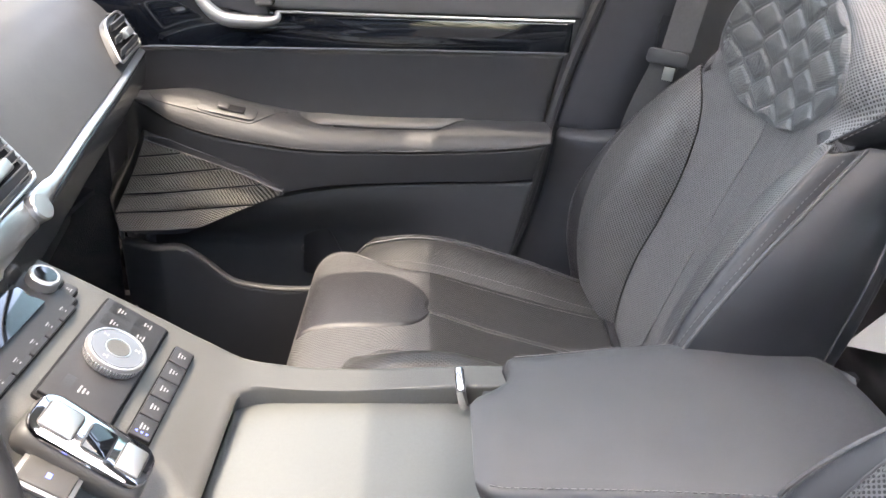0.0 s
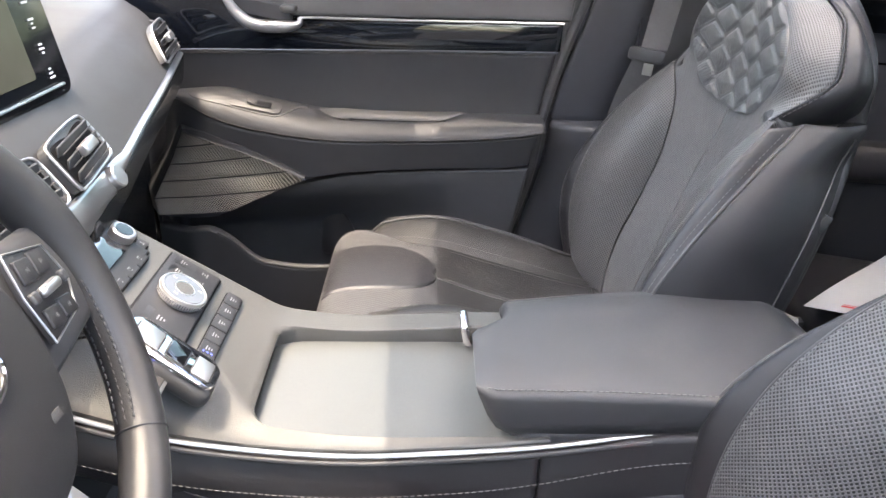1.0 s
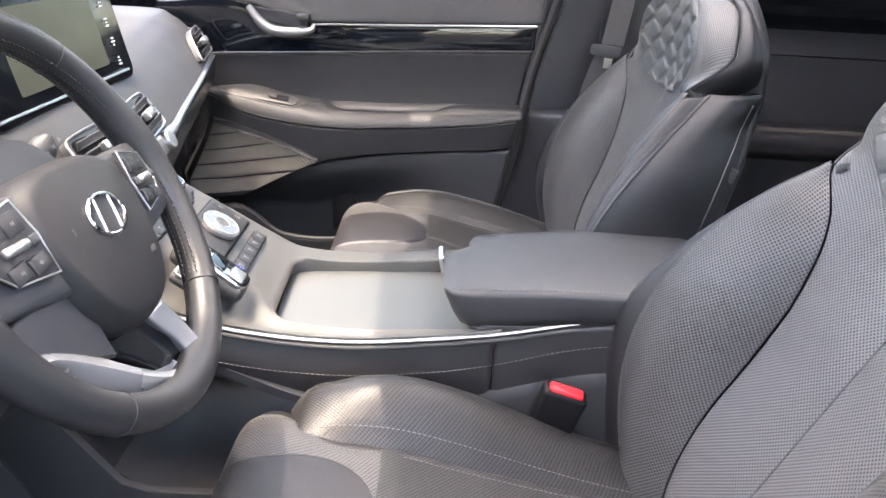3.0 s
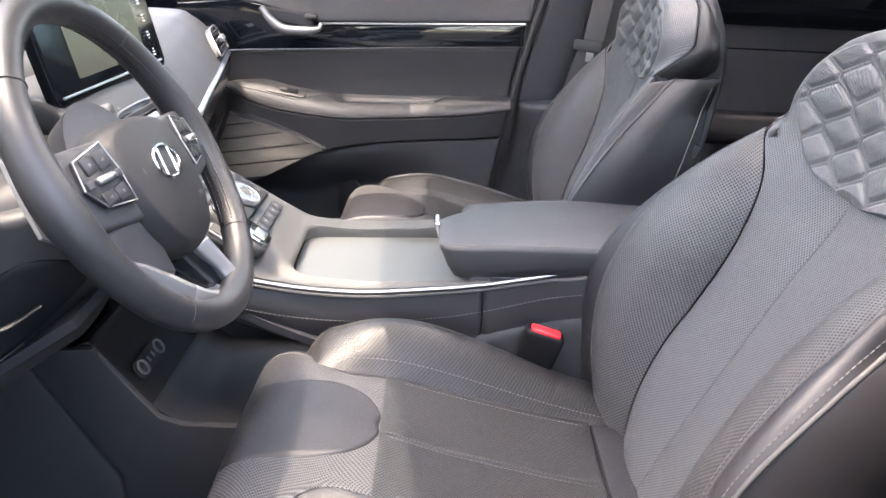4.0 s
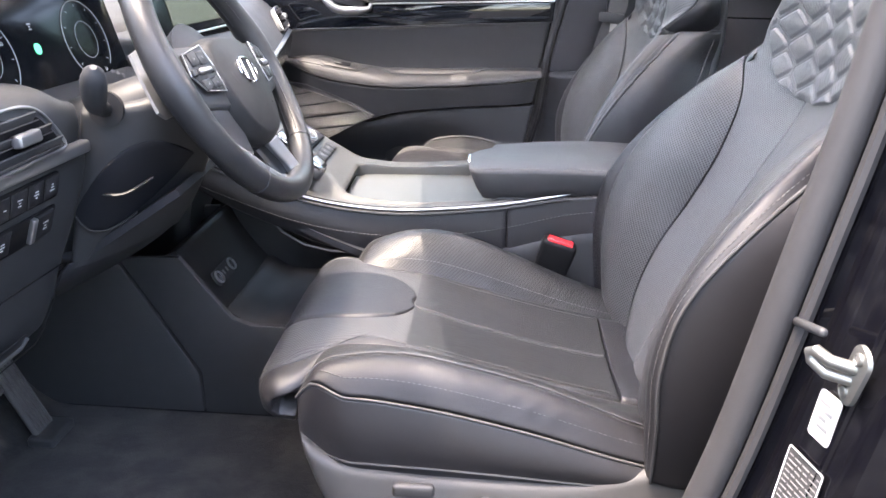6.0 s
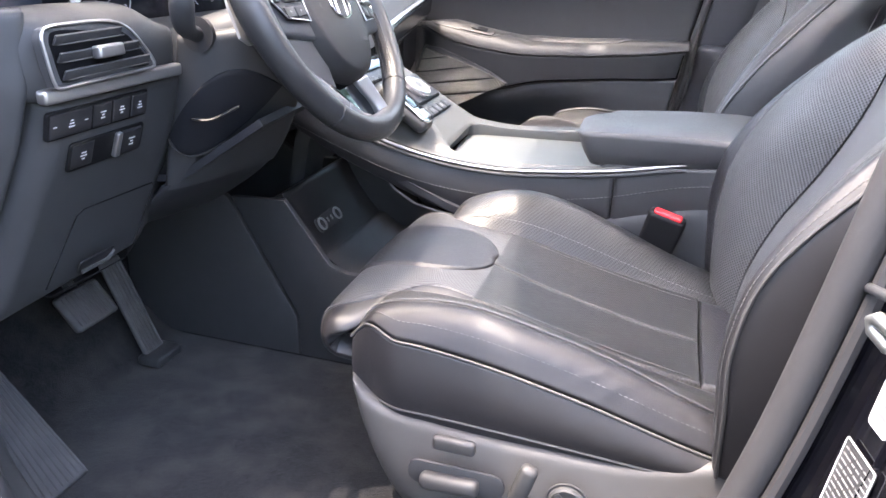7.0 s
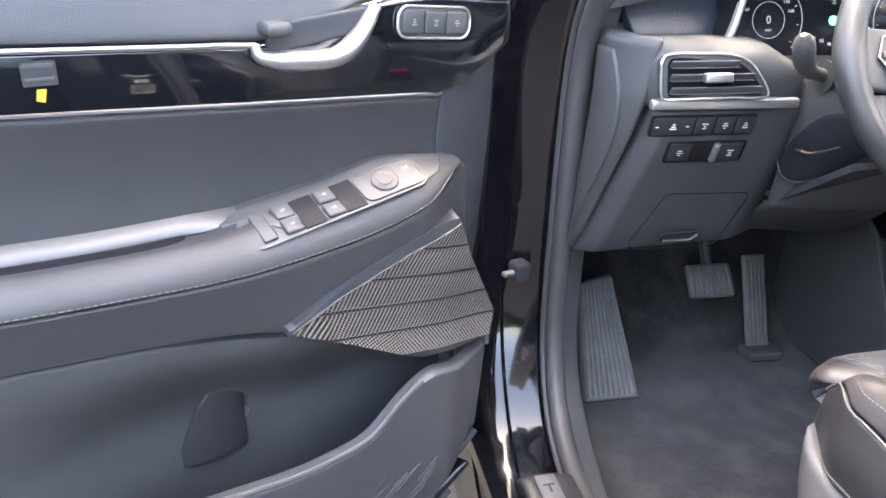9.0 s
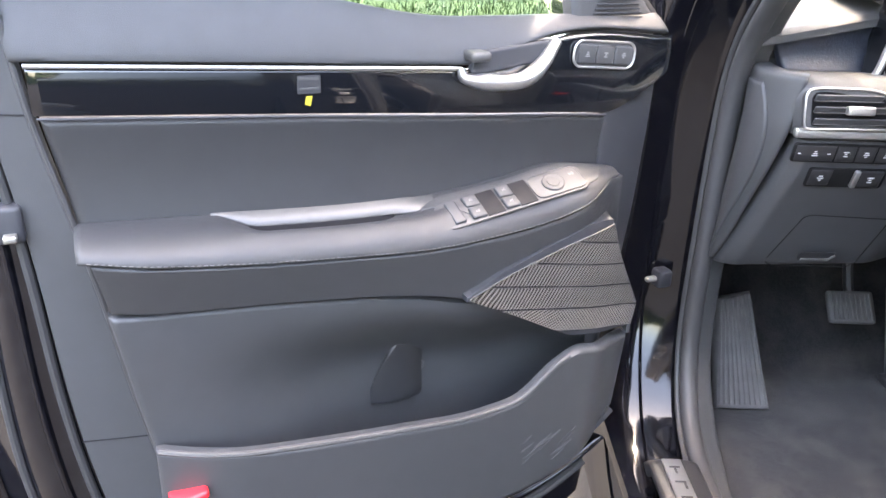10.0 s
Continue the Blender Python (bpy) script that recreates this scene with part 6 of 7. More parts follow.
patch("column_bolster", drel(colb), PLASTIC, dash, 50, 40, 0.02, 0.012, edges="lrb", label="dark bulging panel beside the column")


RECESS_SHADE = material("recess_shade_black", (0.012, 0.013, 0.017), 0.6, spec=0.3)


def eye_patch(name, u0, v0, lu, lv, lean, mat, up, label=""):
    """An eye-shaped patch laid on the bulging panel."""
    def f(a, b):
        t = 2 * a - 1
        h = (1 - t * t)
        uu, vv = u0 + lu * t, v0 + lean * t + lv * h * (2 * b - 1)
        x, y, z = colb(uu, vv)
        return x + up * 0.6, y - up, z
    ob = patch(name, drel(f), mat, dash, 30, 16, 0.004, 0.0015, label=label)
    return ob


# no hollow here: the recess's shade is the patch's dark colour
OUTER["recess_shade_patch"] = (0.5, -1, 0)
eye_patch("recess_shade_patch", 0.46, 0.50, 0.42, 0.25, -0.12, RECESS_SHADE, 0.003, "dark eye-shaped patch painted as a recess's shade")
sweep("recess_lip", np.array([[float(c) for c in colb(np.array(0.46 + 0.42 * t), np.array(0.50 - 0.12 * t + 0.25 * (1 - t * t)))] for t in np.linspace(-0.96, 0.3, 24)]) + (0.003, -0.005, 0) - do, 0.0018, KEYCAP, dash, sides=7)
sweep("tilt_lever", spline(np.array([(-0.420, -0.518, 0.893), (-0.394, -0.512, 0.894), (-0.366, -0.492, 0.910)]) - do, 12), np.array([0.002] + [0.004] * 10 + [0.003]), KEYCAP, dash, sides=8, flat=0.5, label="black tilt adjustment lever")
def colb_low(u, v):
    x, y, z = colb(u, np.ones_like(u))
    return x - 0.11 * v ** 1.3 - 0.03 * u * v, y - 0.003 + 0.03 * u * v, z + 0.008 - 0.085 * v - 0.02 * u * v


OUTER["lower_bolster"] = (0.5, -1, -0.3)
patch("lower_bolster", drel(colb_low), DARK, dash, 30, 24, 0.016, 0.006, edges="lrt", label="dark lower cover beside the column")
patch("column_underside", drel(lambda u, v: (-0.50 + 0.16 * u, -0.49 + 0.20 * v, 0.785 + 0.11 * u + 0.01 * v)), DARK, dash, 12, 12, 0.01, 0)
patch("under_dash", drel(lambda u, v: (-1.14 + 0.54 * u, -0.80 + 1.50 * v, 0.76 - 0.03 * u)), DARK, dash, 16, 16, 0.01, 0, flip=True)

OUTER["lower_dash"] = (0.3, 0, -1)
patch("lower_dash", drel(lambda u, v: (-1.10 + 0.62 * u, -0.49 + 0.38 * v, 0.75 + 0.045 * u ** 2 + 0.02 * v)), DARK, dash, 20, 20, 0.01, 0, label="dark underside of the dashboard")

# ---- steering wheel ----
wheel = thing("steering_wheel", "black leather steering wheel with silver lower spoke and control buttons", "steering wheel", (-0.2935, -0.398, 1.0295))
TL = 29.5
WM = Matrix.Rotation(radians(1.3), 4, "Z") @ basis((0, 0, 0), (0, 1, 0), (-math.sin(radians(TL)), 0, math.cos(radians(TL))))
WMn = np.array(WM)
wp = lambda x, y, z=0.0: np.array(WM @ Vector((x, y, z)))
RR = 0.171
GRIP = material("black_wheel_leather", (0.026, 0.026, 0.027), 0.33, bump=0.2, bump_scale=1300, grain="cells", stain=0.25, stain_scale=16)
a = np.linspace(0, 2 * math.pi, 140, endpoint=False)
near = lambda k: np.exp(-((np.abs((a - k + math.pi) % (2 * math.pi) - math.pi)) / 0.25) ** 2)
thickr = 0.0160 + 0.0024 * (near(0.15) + near(math.pi - 0.05)) + 0.0016 * near(-math.pi / 2)
sweep("rim", np.array([wp(RR * math.cos(t), RR * math.sin(t)) for t in a]), thickr, GRIP, wheel, sides=24, closed=True, flat=1.08, label="black leather rim")
for t in (0.80, math.pi - 0.70, -0.86, math.pi + 0.86):
    e1 = np.array([math.cos(t), math.sin(t)])
    loop = np.array([wp(*(e1 * RR + e1 * 0.0168 * math.cos(b)), 0.0176 * math.sin(b)) for b in np.linspace(0, 2 * math.pi, 28, endpoint=False)])
    sweep("rim_seam", loop, 0.0006, DARK, wheel, sides=5, closed=True)
for t0, t1 in ((-0.82, -0.12), (0.36, 1.3), (1.84, math.pi - 0.36)):
    for dz_ in (0.007, 0.0, -0.007):
        inner_st = np.array([wp((RR - 0.0156) * math.cos(t), (RR - 0.0156) * math.sin(t), dz_) for t in np.linspace(t0, t1, 160)])
        stitches("rim_stitching", inner_st, wheel, RUBBER, 0.004, 0.0015, 0.0010)
# airbag cover: a shield, broad at the top and narrowing below
HUB = material("grained_black_hub", (0.020, 0.020, 0.021), 0.5, spec=0.35, bump=0.35, bump_scale=900, grain="cells")
ROLL = radians(-5.0)
RM = WM @ Matrix.Rotation(ROLL, 4, "Z")
RMn = np.array(RM)
turn = lambda x, y, z: tuple(np.moveaxis(np.stack(np.broadcast_arrays(x, y, z), -1) @ RMn[:3, :3].T, -1, 0))
SHIELD = spline([(0.0, 0.047), (0.045, 0.044), (0.074, 0.030), (0.083, -0.002), (0.078, -0.035), (0.066, -0.066), (0.045, -0.092), (0.016, -0.103), (-0.016, -0.103), (-0.045, -0.092), (-0.066, -0.066), (-0.078, -0.035), (-0.083, -0.002), (-0.074, 0.030), (-0.045, 0.044), (0.0, 0.047)], 97)[:-1]
mid_ = np.array((0.0, -0.020))
rows_ = []
for r in np.r_[np.linspace(0.02, 0.84, 11), np.linspace(0.87, 1, 8)]:
    xy = mid_ + (SHIELD - mid_) * r
    z_ = 0.026 - 0.009 * r ** 2 - 0.014 * np.clip((r - 0.86) / 0.14, 0, 1) ** 2 - 0.05 * np.maximum(0, -xy[:, 1] - 0.05) * r
    rows_.append(np.stack(turn(xy[:, 0], xy[:, 1], z_), -1))
rows_.append(np.stack(turn(SHIELD[:, 0], SHIELD[:, 1], np.full(len(SHIELD), -0.022)), -1))
loft("airbag_cover", rows_, HUB, wheel, label="grained black airbag cover", sharp=60)
turned("hub_back", [(0.06, -0.014), (0.080, -0.022), (0.07, -0.05), (0.045, -0.08)], PLASTIC, wheel, WM, 40)
# plain chrome badge: oval ring with two leaning bars inside
em = RM @ Matrix.Translation((-0.001, -0.010, 0.0262))
sweep("badge_ring", np.array([em @ Vector((0.0265 * math.cos(t), 0.0175 * math.sin(t), 0)) for t in np.linspace(0, 2 * math.pi, 48, endpoint=False)]), 0.0019, CHROME, wheel, sides=8, closed=True, label="plain chrome ring badge")
for pts in ([(-0.015, -0.0125), (-0.0125, 0.0), (-0.0085, 0.0145)], [(0.0085, -0.0145), (0.0125, 0.0), (0.015, 0.0125)]):
    sweep("badge_bar", np.array([em @ Vector((x, y, 0.0)) for x, y in spline(pts, 12)]), 0.0019, CHROME, wheel, sides=8, flat=0.8)
for x, y in ((-0.046, -0.010), (0.040, -0.056)):
    rbox("cover_mark", (0.010, 0.006, 0.0008), TRIM, wheel, RM @ pose(x, y, 0.0225 - 0.05 * max(0, -y - 0.05)), 0.0003)
# horizontal spokes with key pads
for sd in (-1, 1):
    sp = lambda u, v, sd=sd: turn(sd * (0.055 + 0.108 * u), (0.036 + 0.004 * u) * (1 - v) + (-0.052 + 0.016 * u) * v, 0.010 - 0.010 * u + 0.004 * np.sin(v * 3.14))
    patch("spoke", sp, PLASTIC, wheel, 24, 20, 0.016, 0.006)
    Fm = RM @ Matrix.Translation((sd * 0.112, 0.000, 0.010)) @ pose(0, 0, 0, 0, sd * 7, 0)
    oc = [(-0.030, -0.028), (0.012, -0.022), (0.028, -0.002), (0.022, 0.024), (-0.026, 0.032), (-0.032, 0.004)]
    oc = [(sd * x, y) for x, y in oc]
    oc = oc if sd > 0 else oc[::-1]
    kp = plate("key_pad", oc, 0.004, KEYCAP, wheel, Fm, 0.0015, label="steering wheel key pad with silver frame")
    sweep("key_pad_frame", np.array([Fm @ Vector((x, y, 0.004)) for x, y in oc]), 0.0009, SILVER, kp, sides=6, closed=True)
    for y, h, xs_k, w in ((0.0165, 0.016, (-0.014, 0.006), 0.0185), (-0.0155, 0.013, (-0.016, 0.004), 0.0185)):
        for x in xs_k:
            rbox("key", (w, h, 0.003), KEYCAP, kp, Fm @ Matrix.Translation((x * sd, y, 0.0048)) @ pose(0, 0, 0, 0, 0, -sd * 6), 0.0012)
            mark(Fm @ Matrix.Translation((x * sd, y, 0.0065)), 0.004, kp, int(x * 1000) % 3, GREYPRINT)
    rbox("scroll_key", (0.026, 0.0075, 0.007), SILVER, kp, Fm @ Matrix.Translation((-sd * 0.004, 0.0005, 0.0065)), 0.003, label="silver scroll key")
    for x in (-0.024, 0.020):
        rbox("key", (0.009, 0.008, 0.004), PLASTIC, kp, Fm @ Matrix.Translation((x * sd, 0.0005, 0.0055)), 0.0016)
# lower spoke: a broad silver blade from the side of the rim and a short one from the cover, meeting in a foot
plain = lambda x, y, z: tuple(np.moveaxis(np.stack(np.broadcast_arrays(x, y, z), -1) @ WMn[:3, :3].T, -1, 0))


def blade(up_, lo_, z0, z1, hollow):
    A_, B_ = spline(up_, 60), spline(lo_, 60)
    q_ = np.linspace(0, 1, 60)

    def f(u, v):
        x = lerp_(np.interp(u, q_, A_[:, 0]), np.interp(u, q_, B_[:, 0]), v)
        y = lerp_(np.interp(u, q_, A_[:, 1]), np.interp(u, q_, B_[:, 1]), v)
        return plain(x, y, lerp_(z0, z1, u) + 0.006 * np.minimum(v / 0.45, 1) - hollow * np.maximum(0, (v - 0.5) / 0.5))
    return f


patch("lower_spoke", blade([(-0.146, -0.050), (-0.120, -0.060), (-0.085, -0.088), (-0.055, -0.120), (-0.026, -0.146), (0.004, -0.158)],
                           [(-0.142, -0.070), (-0.122, -0.084), (-0.098, -0.112), (-0.072, -0.138), (-0.044, -0.156), (-0.010, -0.170)], -0.006, 0.0, 0.014), SPOKE, wheel, 50, 16, 0.016, 0.003, label="satin silver lower spoke")
patch("lower_spoke", blade([(0.034, -0.100), (0.038, -0.118), (0.042, -0.140), (0.046, -0.166)], [(0.002, -0.104), (0.010, -0.124), (0.018, -0.142), (0.020, -0.160)], 0.0, 0.002, 0.010), SPOKE, wheel, 30, 14, 0.016, 0.003, label="satin silver lower spoke")
patch("spoke_foot", lambda u, v: plain(-0.014 + 0.062 * u, -0.157 - 0.016 * v - 0.004 * u, 0.003 + 0.003 * np.sin(v * math.pi)), SPOKE, wheel, 24, 12, 0.016, 0.004, label="satin silver foot of the lower spoke")
patch("spoke_infill", lambda u, v: plain(lerp_(lerp_(-0.105, -0.004, v ** 0.8), lerp_(0.030, 0.026, v), u), lerp_(-0.058 - 0.030 * u, -0.158, v), -0.014 + 0.004 * v), GLOSS, wheel, 20, 20, 0.010, 0.003, label="dark infill between the spokes")
patch("spoke_shield", lambda u, v: plain(lerp_(-0.150, -0.060, u), lerp_(-0.030, lerp_(-0.058, -0.106, u), v), -0.004 + 0.010 * u * (1 - v)), PLASTIC, wheel, 20, 16, 0.012, 0.004, label="dark panel under the key pad")

# ---- pedals and footrest ----
PEDAL = material("worn_pedal_rubber", (0.075, 0.074, 0.076), 0.6, bump=0.2, bump_scale=500, stain=0.3, stain_scale=20)
brake = thing("brake_pedal", "black ribbed rubber brake pedal", "pedal", (-0.762, -0.386, 0.505))
BP = pose(0, 0, 0, 0, 50, 0)
rbox("brake_pad", (0.072, 0.100, 0.016), PEDAL, brake, BP, 0.008, 3)
for k in range(9):
    rbox("pad_rib", (0.058, 0.004, 0.004), PEDAL, brake, BP @ pose(0, -0.040 + 0.010 * k, 0.009), 0.0015)
sweep("brake_arm", spline([(-0.01, 0.01, -0.008), (-0.06, 0.01, 0.06), (-0.12, 0.01, 0.25)], 12), 0.011, DARK, brake, sides=8)
gas = thing("accelerator_pedal", "black ribbed accelerator pedal hinged at the floor", "pedal", (-0.735, -0.260, FLOOR))
GP = pose(-0.040, 0, 0.105, 0, 66, 0)
rbox("gas_pad", (0.205, 0.052, 0.012), PEDAL, gas, GP, 0.005, 3)
for k in range(5):
    rbox("pad_rib", (0.18, 0.004, 0.004), PEDAL, gas, GP @ pose(0, -0.018 + 0.009 * k, 0.008), 0.0015)
rbox("gas_foot", (0.05, 0.075, 0.02), PLASTIC, gas, pose(0.012, 0, 0.012), 0.006)
foot = thing("footrest", "dark ribbed plastic footrest beside the kick panel", "footrest", (-0.62, -0.64, FLOOR))
fo_ = np.array(foot.location)


def rest(u, v):
    """Steep plate from the floor up the side wall."""
    x = -0.612 - (0.092 + 0.040 * u) * v
    y = -0.695 + (0.110 - 0.030 * v) * u
    return x - fo_[0], y - fo_[1], 0.342 + 0.205 * v - fo_[2]


OUTER["footrest_plate"] = (1, 0.2, 0.5)
patch("footrest_plate", rest, PEDAL, foot, 20, 30, 0.016, 0.004)
for k in range(10):
    ln = np.array([[float(c) for c in rest(np.array(0.06 + 0.098 * k), np.array(w))] for w in np.linspace(0.04, 0.97, 14)])
    sweep("footrest_rib", ln + (0.0015, 0, 0.0008), 0.0028, PEDAL, foot, sides=6)

clip = thing("carpet_clip", "small grey plastic mat clip on the carpet", "mat clip", (-0.278, -0.636, FLOOR + 0.001))
plate("clip_plate", rrect(0.052, 0.034, 0.004, 4), 0.004, PEDAL, clip, pose(0, 0, 0, 0, 0, 24), 0.001)
rbox("clip_hook", (0.012, 0.016, 0.005), DARK, clip, pose(0.004, 0, 0.006, 0, 0, 24), 0.002)

# ---- doors ----
UPPER = material("grained_upper_skin", (0.040, 0.041, 0.044), 0.6, bump=0.4, bump_scale=600, grain="cells")
DOORSKIN = material("door_leather", (0.023, 0.023, 0.025), 0.45, bump=0.3, bump_scale=1000, grain="cells", stain=0.12, stain_scale=11, stain_color=(0.032, 0.032, 0.034))
PAD = material("armrest_leather", (0.032, 0.032, 0.034), 0.52, bump=0.3, bump_scale=1100, grain="cells")
SATIN = material("satin_grey_pull", (0.10, 0.097, 0.094), 0.42, metal=0.5, var=0.08, scale=120)
# near-black for trim joints and for shade painted into wells and slots
SHADE_AND_JOINT = material("shade_and_joint_black", (0.008, 0.008, 0.01), 0.6, spec=0.2)


def front_door(name, label, driver):
    """A front door in its shut place. Depth runs from the middle of the car outwards; the driver's is the mirror image."""
    root = thing(name, label, "car door", (0, 0, 0), kind="structure")
    sg = -1 if driver else 1

    def R(f):
        def g(u, v):
            x, y, z = f(u, v)
            return np.asarray(x), np.asarray(y) * sg, np.asarray(z)
        return g

    def P(pts):
        p = np.asarray(pts, float)
        return p * (1, sg, 1)

    def M(x, y, z):
        """A frame on the door's face: x rearwards or forwards, y up, z into the cabin."""
        return basis((x, y * sg, z), (sg, 0, 0), (0, 0, 1))

    ff = driver
    rear = curve([0.36, 0.62, 0.81, 0.90, 1.02, 1.15], [0.085, 0.143, 0.172, 0.188, 0.211, 0.226])
    front = curve([0.36, 0.45, 0.53, 0.70, 0.85, 0.98, 1.15], [-0.40, -0.47, -0.555, -0.560, -0.545, -0.536, -0.54])
    gb = curve([-0.66, -0.60, -0.533, -0.49, -0.44, -0.366, -0.053, 0.23], [1.052, 1.010, 0.979, 0.981, 0.984, 0.988, 1.007, 1.022])
    gt = curve([-0.66, -0.634, -0.45, -0.42, -0.36, -0.31, -0.25, -0.15, -0.056, 0.23], [1.086, 1.087, 1.092, 1.086, 1.064, 1.0525, 1.0540, 1.0580, 1.0620, 1.075])
    lerp = lambda a, b, v: a + (b - a) * v
    # soft upper panel to the belt line
    belt = lambda x: 1.155 - 0.036 * step(-x, 0.02, 0.30)
    XU = lambda u: -0.63 + 0.856 * u
    patch("upper_panel", R(lambda u, v: (XU(u) + 0.01 * v * u, 0.774 + 0.035 * v ** 1.6, lerp(gt(XU(u)) + 0.005, belt(XU(u)), v))), UPPER, root, 50, 16, 0.012, 0.006, flip=not ff, label="soft grained upper door panel")
    XG = lambda u: -0.635 + 0.848 * u
    patch("gloss_strip", R(lambda u, v: (XG(u), 0.7755 - 0.002 * np.sin(v * 3.1), lerp(gb(XG(u)) + 0.002, gt(XG(u)), v))), GLOSS, root, 70, 14, 0.01, 0.002, edges="lrt", flip=not ff, label="glossy black trim panel")
    xs = np.linspace(0.214, -0.29, 60)
    sweep("strip_line", P(np.stack([xs, 0.7725 + 0 * xs, gt(xs) + 0.002], 1)), 0.0026, SILVER, root, sides=8, label="thin silver line")
    xs = np.linspace(0.21, -0.53, 60)
    sweep("strip_shadow", P(np.stack([xs, 0.774 + 0 * xs, gb(xs) - 0.001], 1)), 0.0018, DARK, root, sides=6)
    # leather mid panel
    zA = curve([-0.54, -0.50, -0.44, -0.35, -0.25, -0.15, 0.034, 0.20], [0.900, 0.905, 0.912, 0.897, 0.884, 0.882, 0.890, 0.898])
    XM = lambda u, v: lerp(-0.534, rear(lerp(0.87, 1.0, v)), u)
    patch("mid_panel", R(lambda u, v: (XM(u, v), 0.776 + 0.006 * np.sin(v * 3.1) * 1.0, lerp(0.86, gb(XM(u, v)) - 0.003, v))), DOORSKIN, root, 60, 24, 0.012, 0.006, flip=not ff, label="black leather door insert")
    # padded armrest from the mid panel over to the stitched edge
    zS = curve([-0.52, -0.486, -0.41, -0.30, -0.241, -0.091, 0.10, 0.183, 0.20], [0.895, 0.886, 0.862, 0.846, 0.842, 0.848, 0.866, 0.878, 0.880])
    out_ = lambda x: 0.682 + 0.05 * step(-x, 0.44, 0.545) + 0.012 * step(x, 0.12, 0.21)
    XA = lambda u: -0.535 + 0.727 * u

    groove = lambda x: step(0.045 - x, 0.0, 0.06) * (1 - step(-x, 0.20, 0.27))

    def arm(u, v):
        x = XA(u)
        y0, y1, z0, z1 = 0.778, out_(x), zA(x), zS(x)
        t = v
        z1 = z1 + 0 * t
        z0 = z0 - 0.016 * groove(x) * step(t, 0.0, 0.10) * (1 - step(t, 0.20, 0.50))
        return x + 0 * v, lerp(y0, y1, np.sin(t * math.pi / 2) ** 0.9), lerp(z0, z1, 1 - np.cos(t * math.pi / 2)) + 0.006 * np.sin(t * math.pi)
    patch("armrest", R(arm), PAD, root, 80, 26, 0.02, 0.005, flip=ff, edges="lrt", label="padded black leather armrest")
    # flush plastic plate on the armrest's top, running out into the pull
    def bez(u, v):
        x = lerp(-0.225 if driver else -0.27, -0.505, u) 
        w = step(u, 0.0, 0.25) * (1 - 0.55 * step(u, 0.88, 1.0) ** 2)
        return arm((x + 0.535) / 0.727, 0.10 + (0.10 + 0.44 * w) * v + 0.0 * u)
    patch("switch_bezel", R(bez), TRIM, root, 50, 20, 0.004, 0.002, relief=lambda u, v: 0.0014 + 0 * u, label="satin grey plastic switch plate")
    xs = np.linspace(-0.505, 0.185, 100)
    stitches("armrest_stitching", P(np.stack([xs, out_(xs) - 0.0006, zS(xs) + 0.004], 1)), root, length=0.005)
    # skirt under the stitching
    zK = curve([-0.56, -0.40, -0.28, -0.22, -0.024, 0.148, 0.20], [0.700, 0.745, 0.749, 0.765, 0.792, 0.806, 0.812])
    patch("armrest_skirt", R(lambda u, v: (lerp(-0.545, rear(0.85), u) - 0.012 * v * (1 - u) - 0.012 * v * u, out_(lerp(-0.545, rear(0.85), u)) + 0.002 + 0.016 * v, lerp(zS(lerp(-0.545, rear(0.85), u)) - 0.002, zK(lerp(-0.545, rear(0.85), u)), v))), PAD, root, 70, 20, 0.012, 0.002, flip=ff)
    # recessed lower panel
    patch("lower_panel", R(lambda u, v: (lerp(front(lerp(0.40, 0.80, v)), rear(lerp(0.40, 0.80, v)), u), 0.708 + 0.078 * step(1 - v, 0.02, 0.40) * (1 - 0.9 * step(u, 0.50, 0.95)), lerp(0.40, zK(lerp(-0.55, 0.17, u)) - 0.003, v))), LOWER, root, 70, 50, 0.015, 0.004, flip=not ff, label="dark plastic lower door panel")
    # map pocket wall
    zP = curve([-0.57, -0.50, -0.452, -0.42, -0.364, -0.307, -0.173, -0.014, 0.141, 0.20], [0.640, 0.644, 0.648, 0.632, 0.588, 0.577, 0.583, 0.598, 0.618, 0.624])
    zB = curve([-0.57, -0.53, -0.47, -0.40, -0.307, -0.1, 0.12], [0.505, 0.468, 0.43, 0.403, 0.388, 0.38, 0.38])
    XP = lambda u: lerp(-0.566, 0.142, u)
    patch("pocket_wall", R(lambda u, v: (XP(u) + 0.0 * v, 0.672 + 0.028 * np.clip((XP(u) - 0.02) / 0.12, 0, 1) ** 2 + 0.014 * (1 - v) + 0.03 * step(-XP(u), 0.48, 0.57), lerp(zB(XP(u)), zP(XP(u)), v))), LOWER, root, 90, 30, 0.012, 0.006, flip=not ff, label="dark plastic map pocket wall, scuffed at its front")
    xs = np.linspace(-0.44, 0.138, 70)
    sweep("pocket_lip", P(np.stack([xs, 0.676 + 0.028 * np.clip((xs - 0.02) / 0.12, 0, 1) ** 2, zP(xs)], 1)), 0.004, TRIM, root, sides=8)
    # bottle holder, its shade put into a darker colour, and round mark in the pocket
    patch("bottle_holder", R(lambda u, v: (-0.160 - 0.088 * u, 0.783 - 0.012 * np.sin(u * math.pi) ** 0.7, lerp(0.56, 0.570 + 0.115 * np.sin(np.clip(u * 1.15, 0, 1) * math.pi / 2) ** 0.7, v))), KEYCAP, root, 24, 16, 0.006, 0.002, flip=not ff, label="bottle holder with its shade painted in a darker colour")
    turned("round_mark", [(0.009, 0), (0.009, 0.0012), (0.0075, 0.0012), (0.0072, 0.0005)], TRIM, root, M(-0.243, 0.781, 0.612), 24)
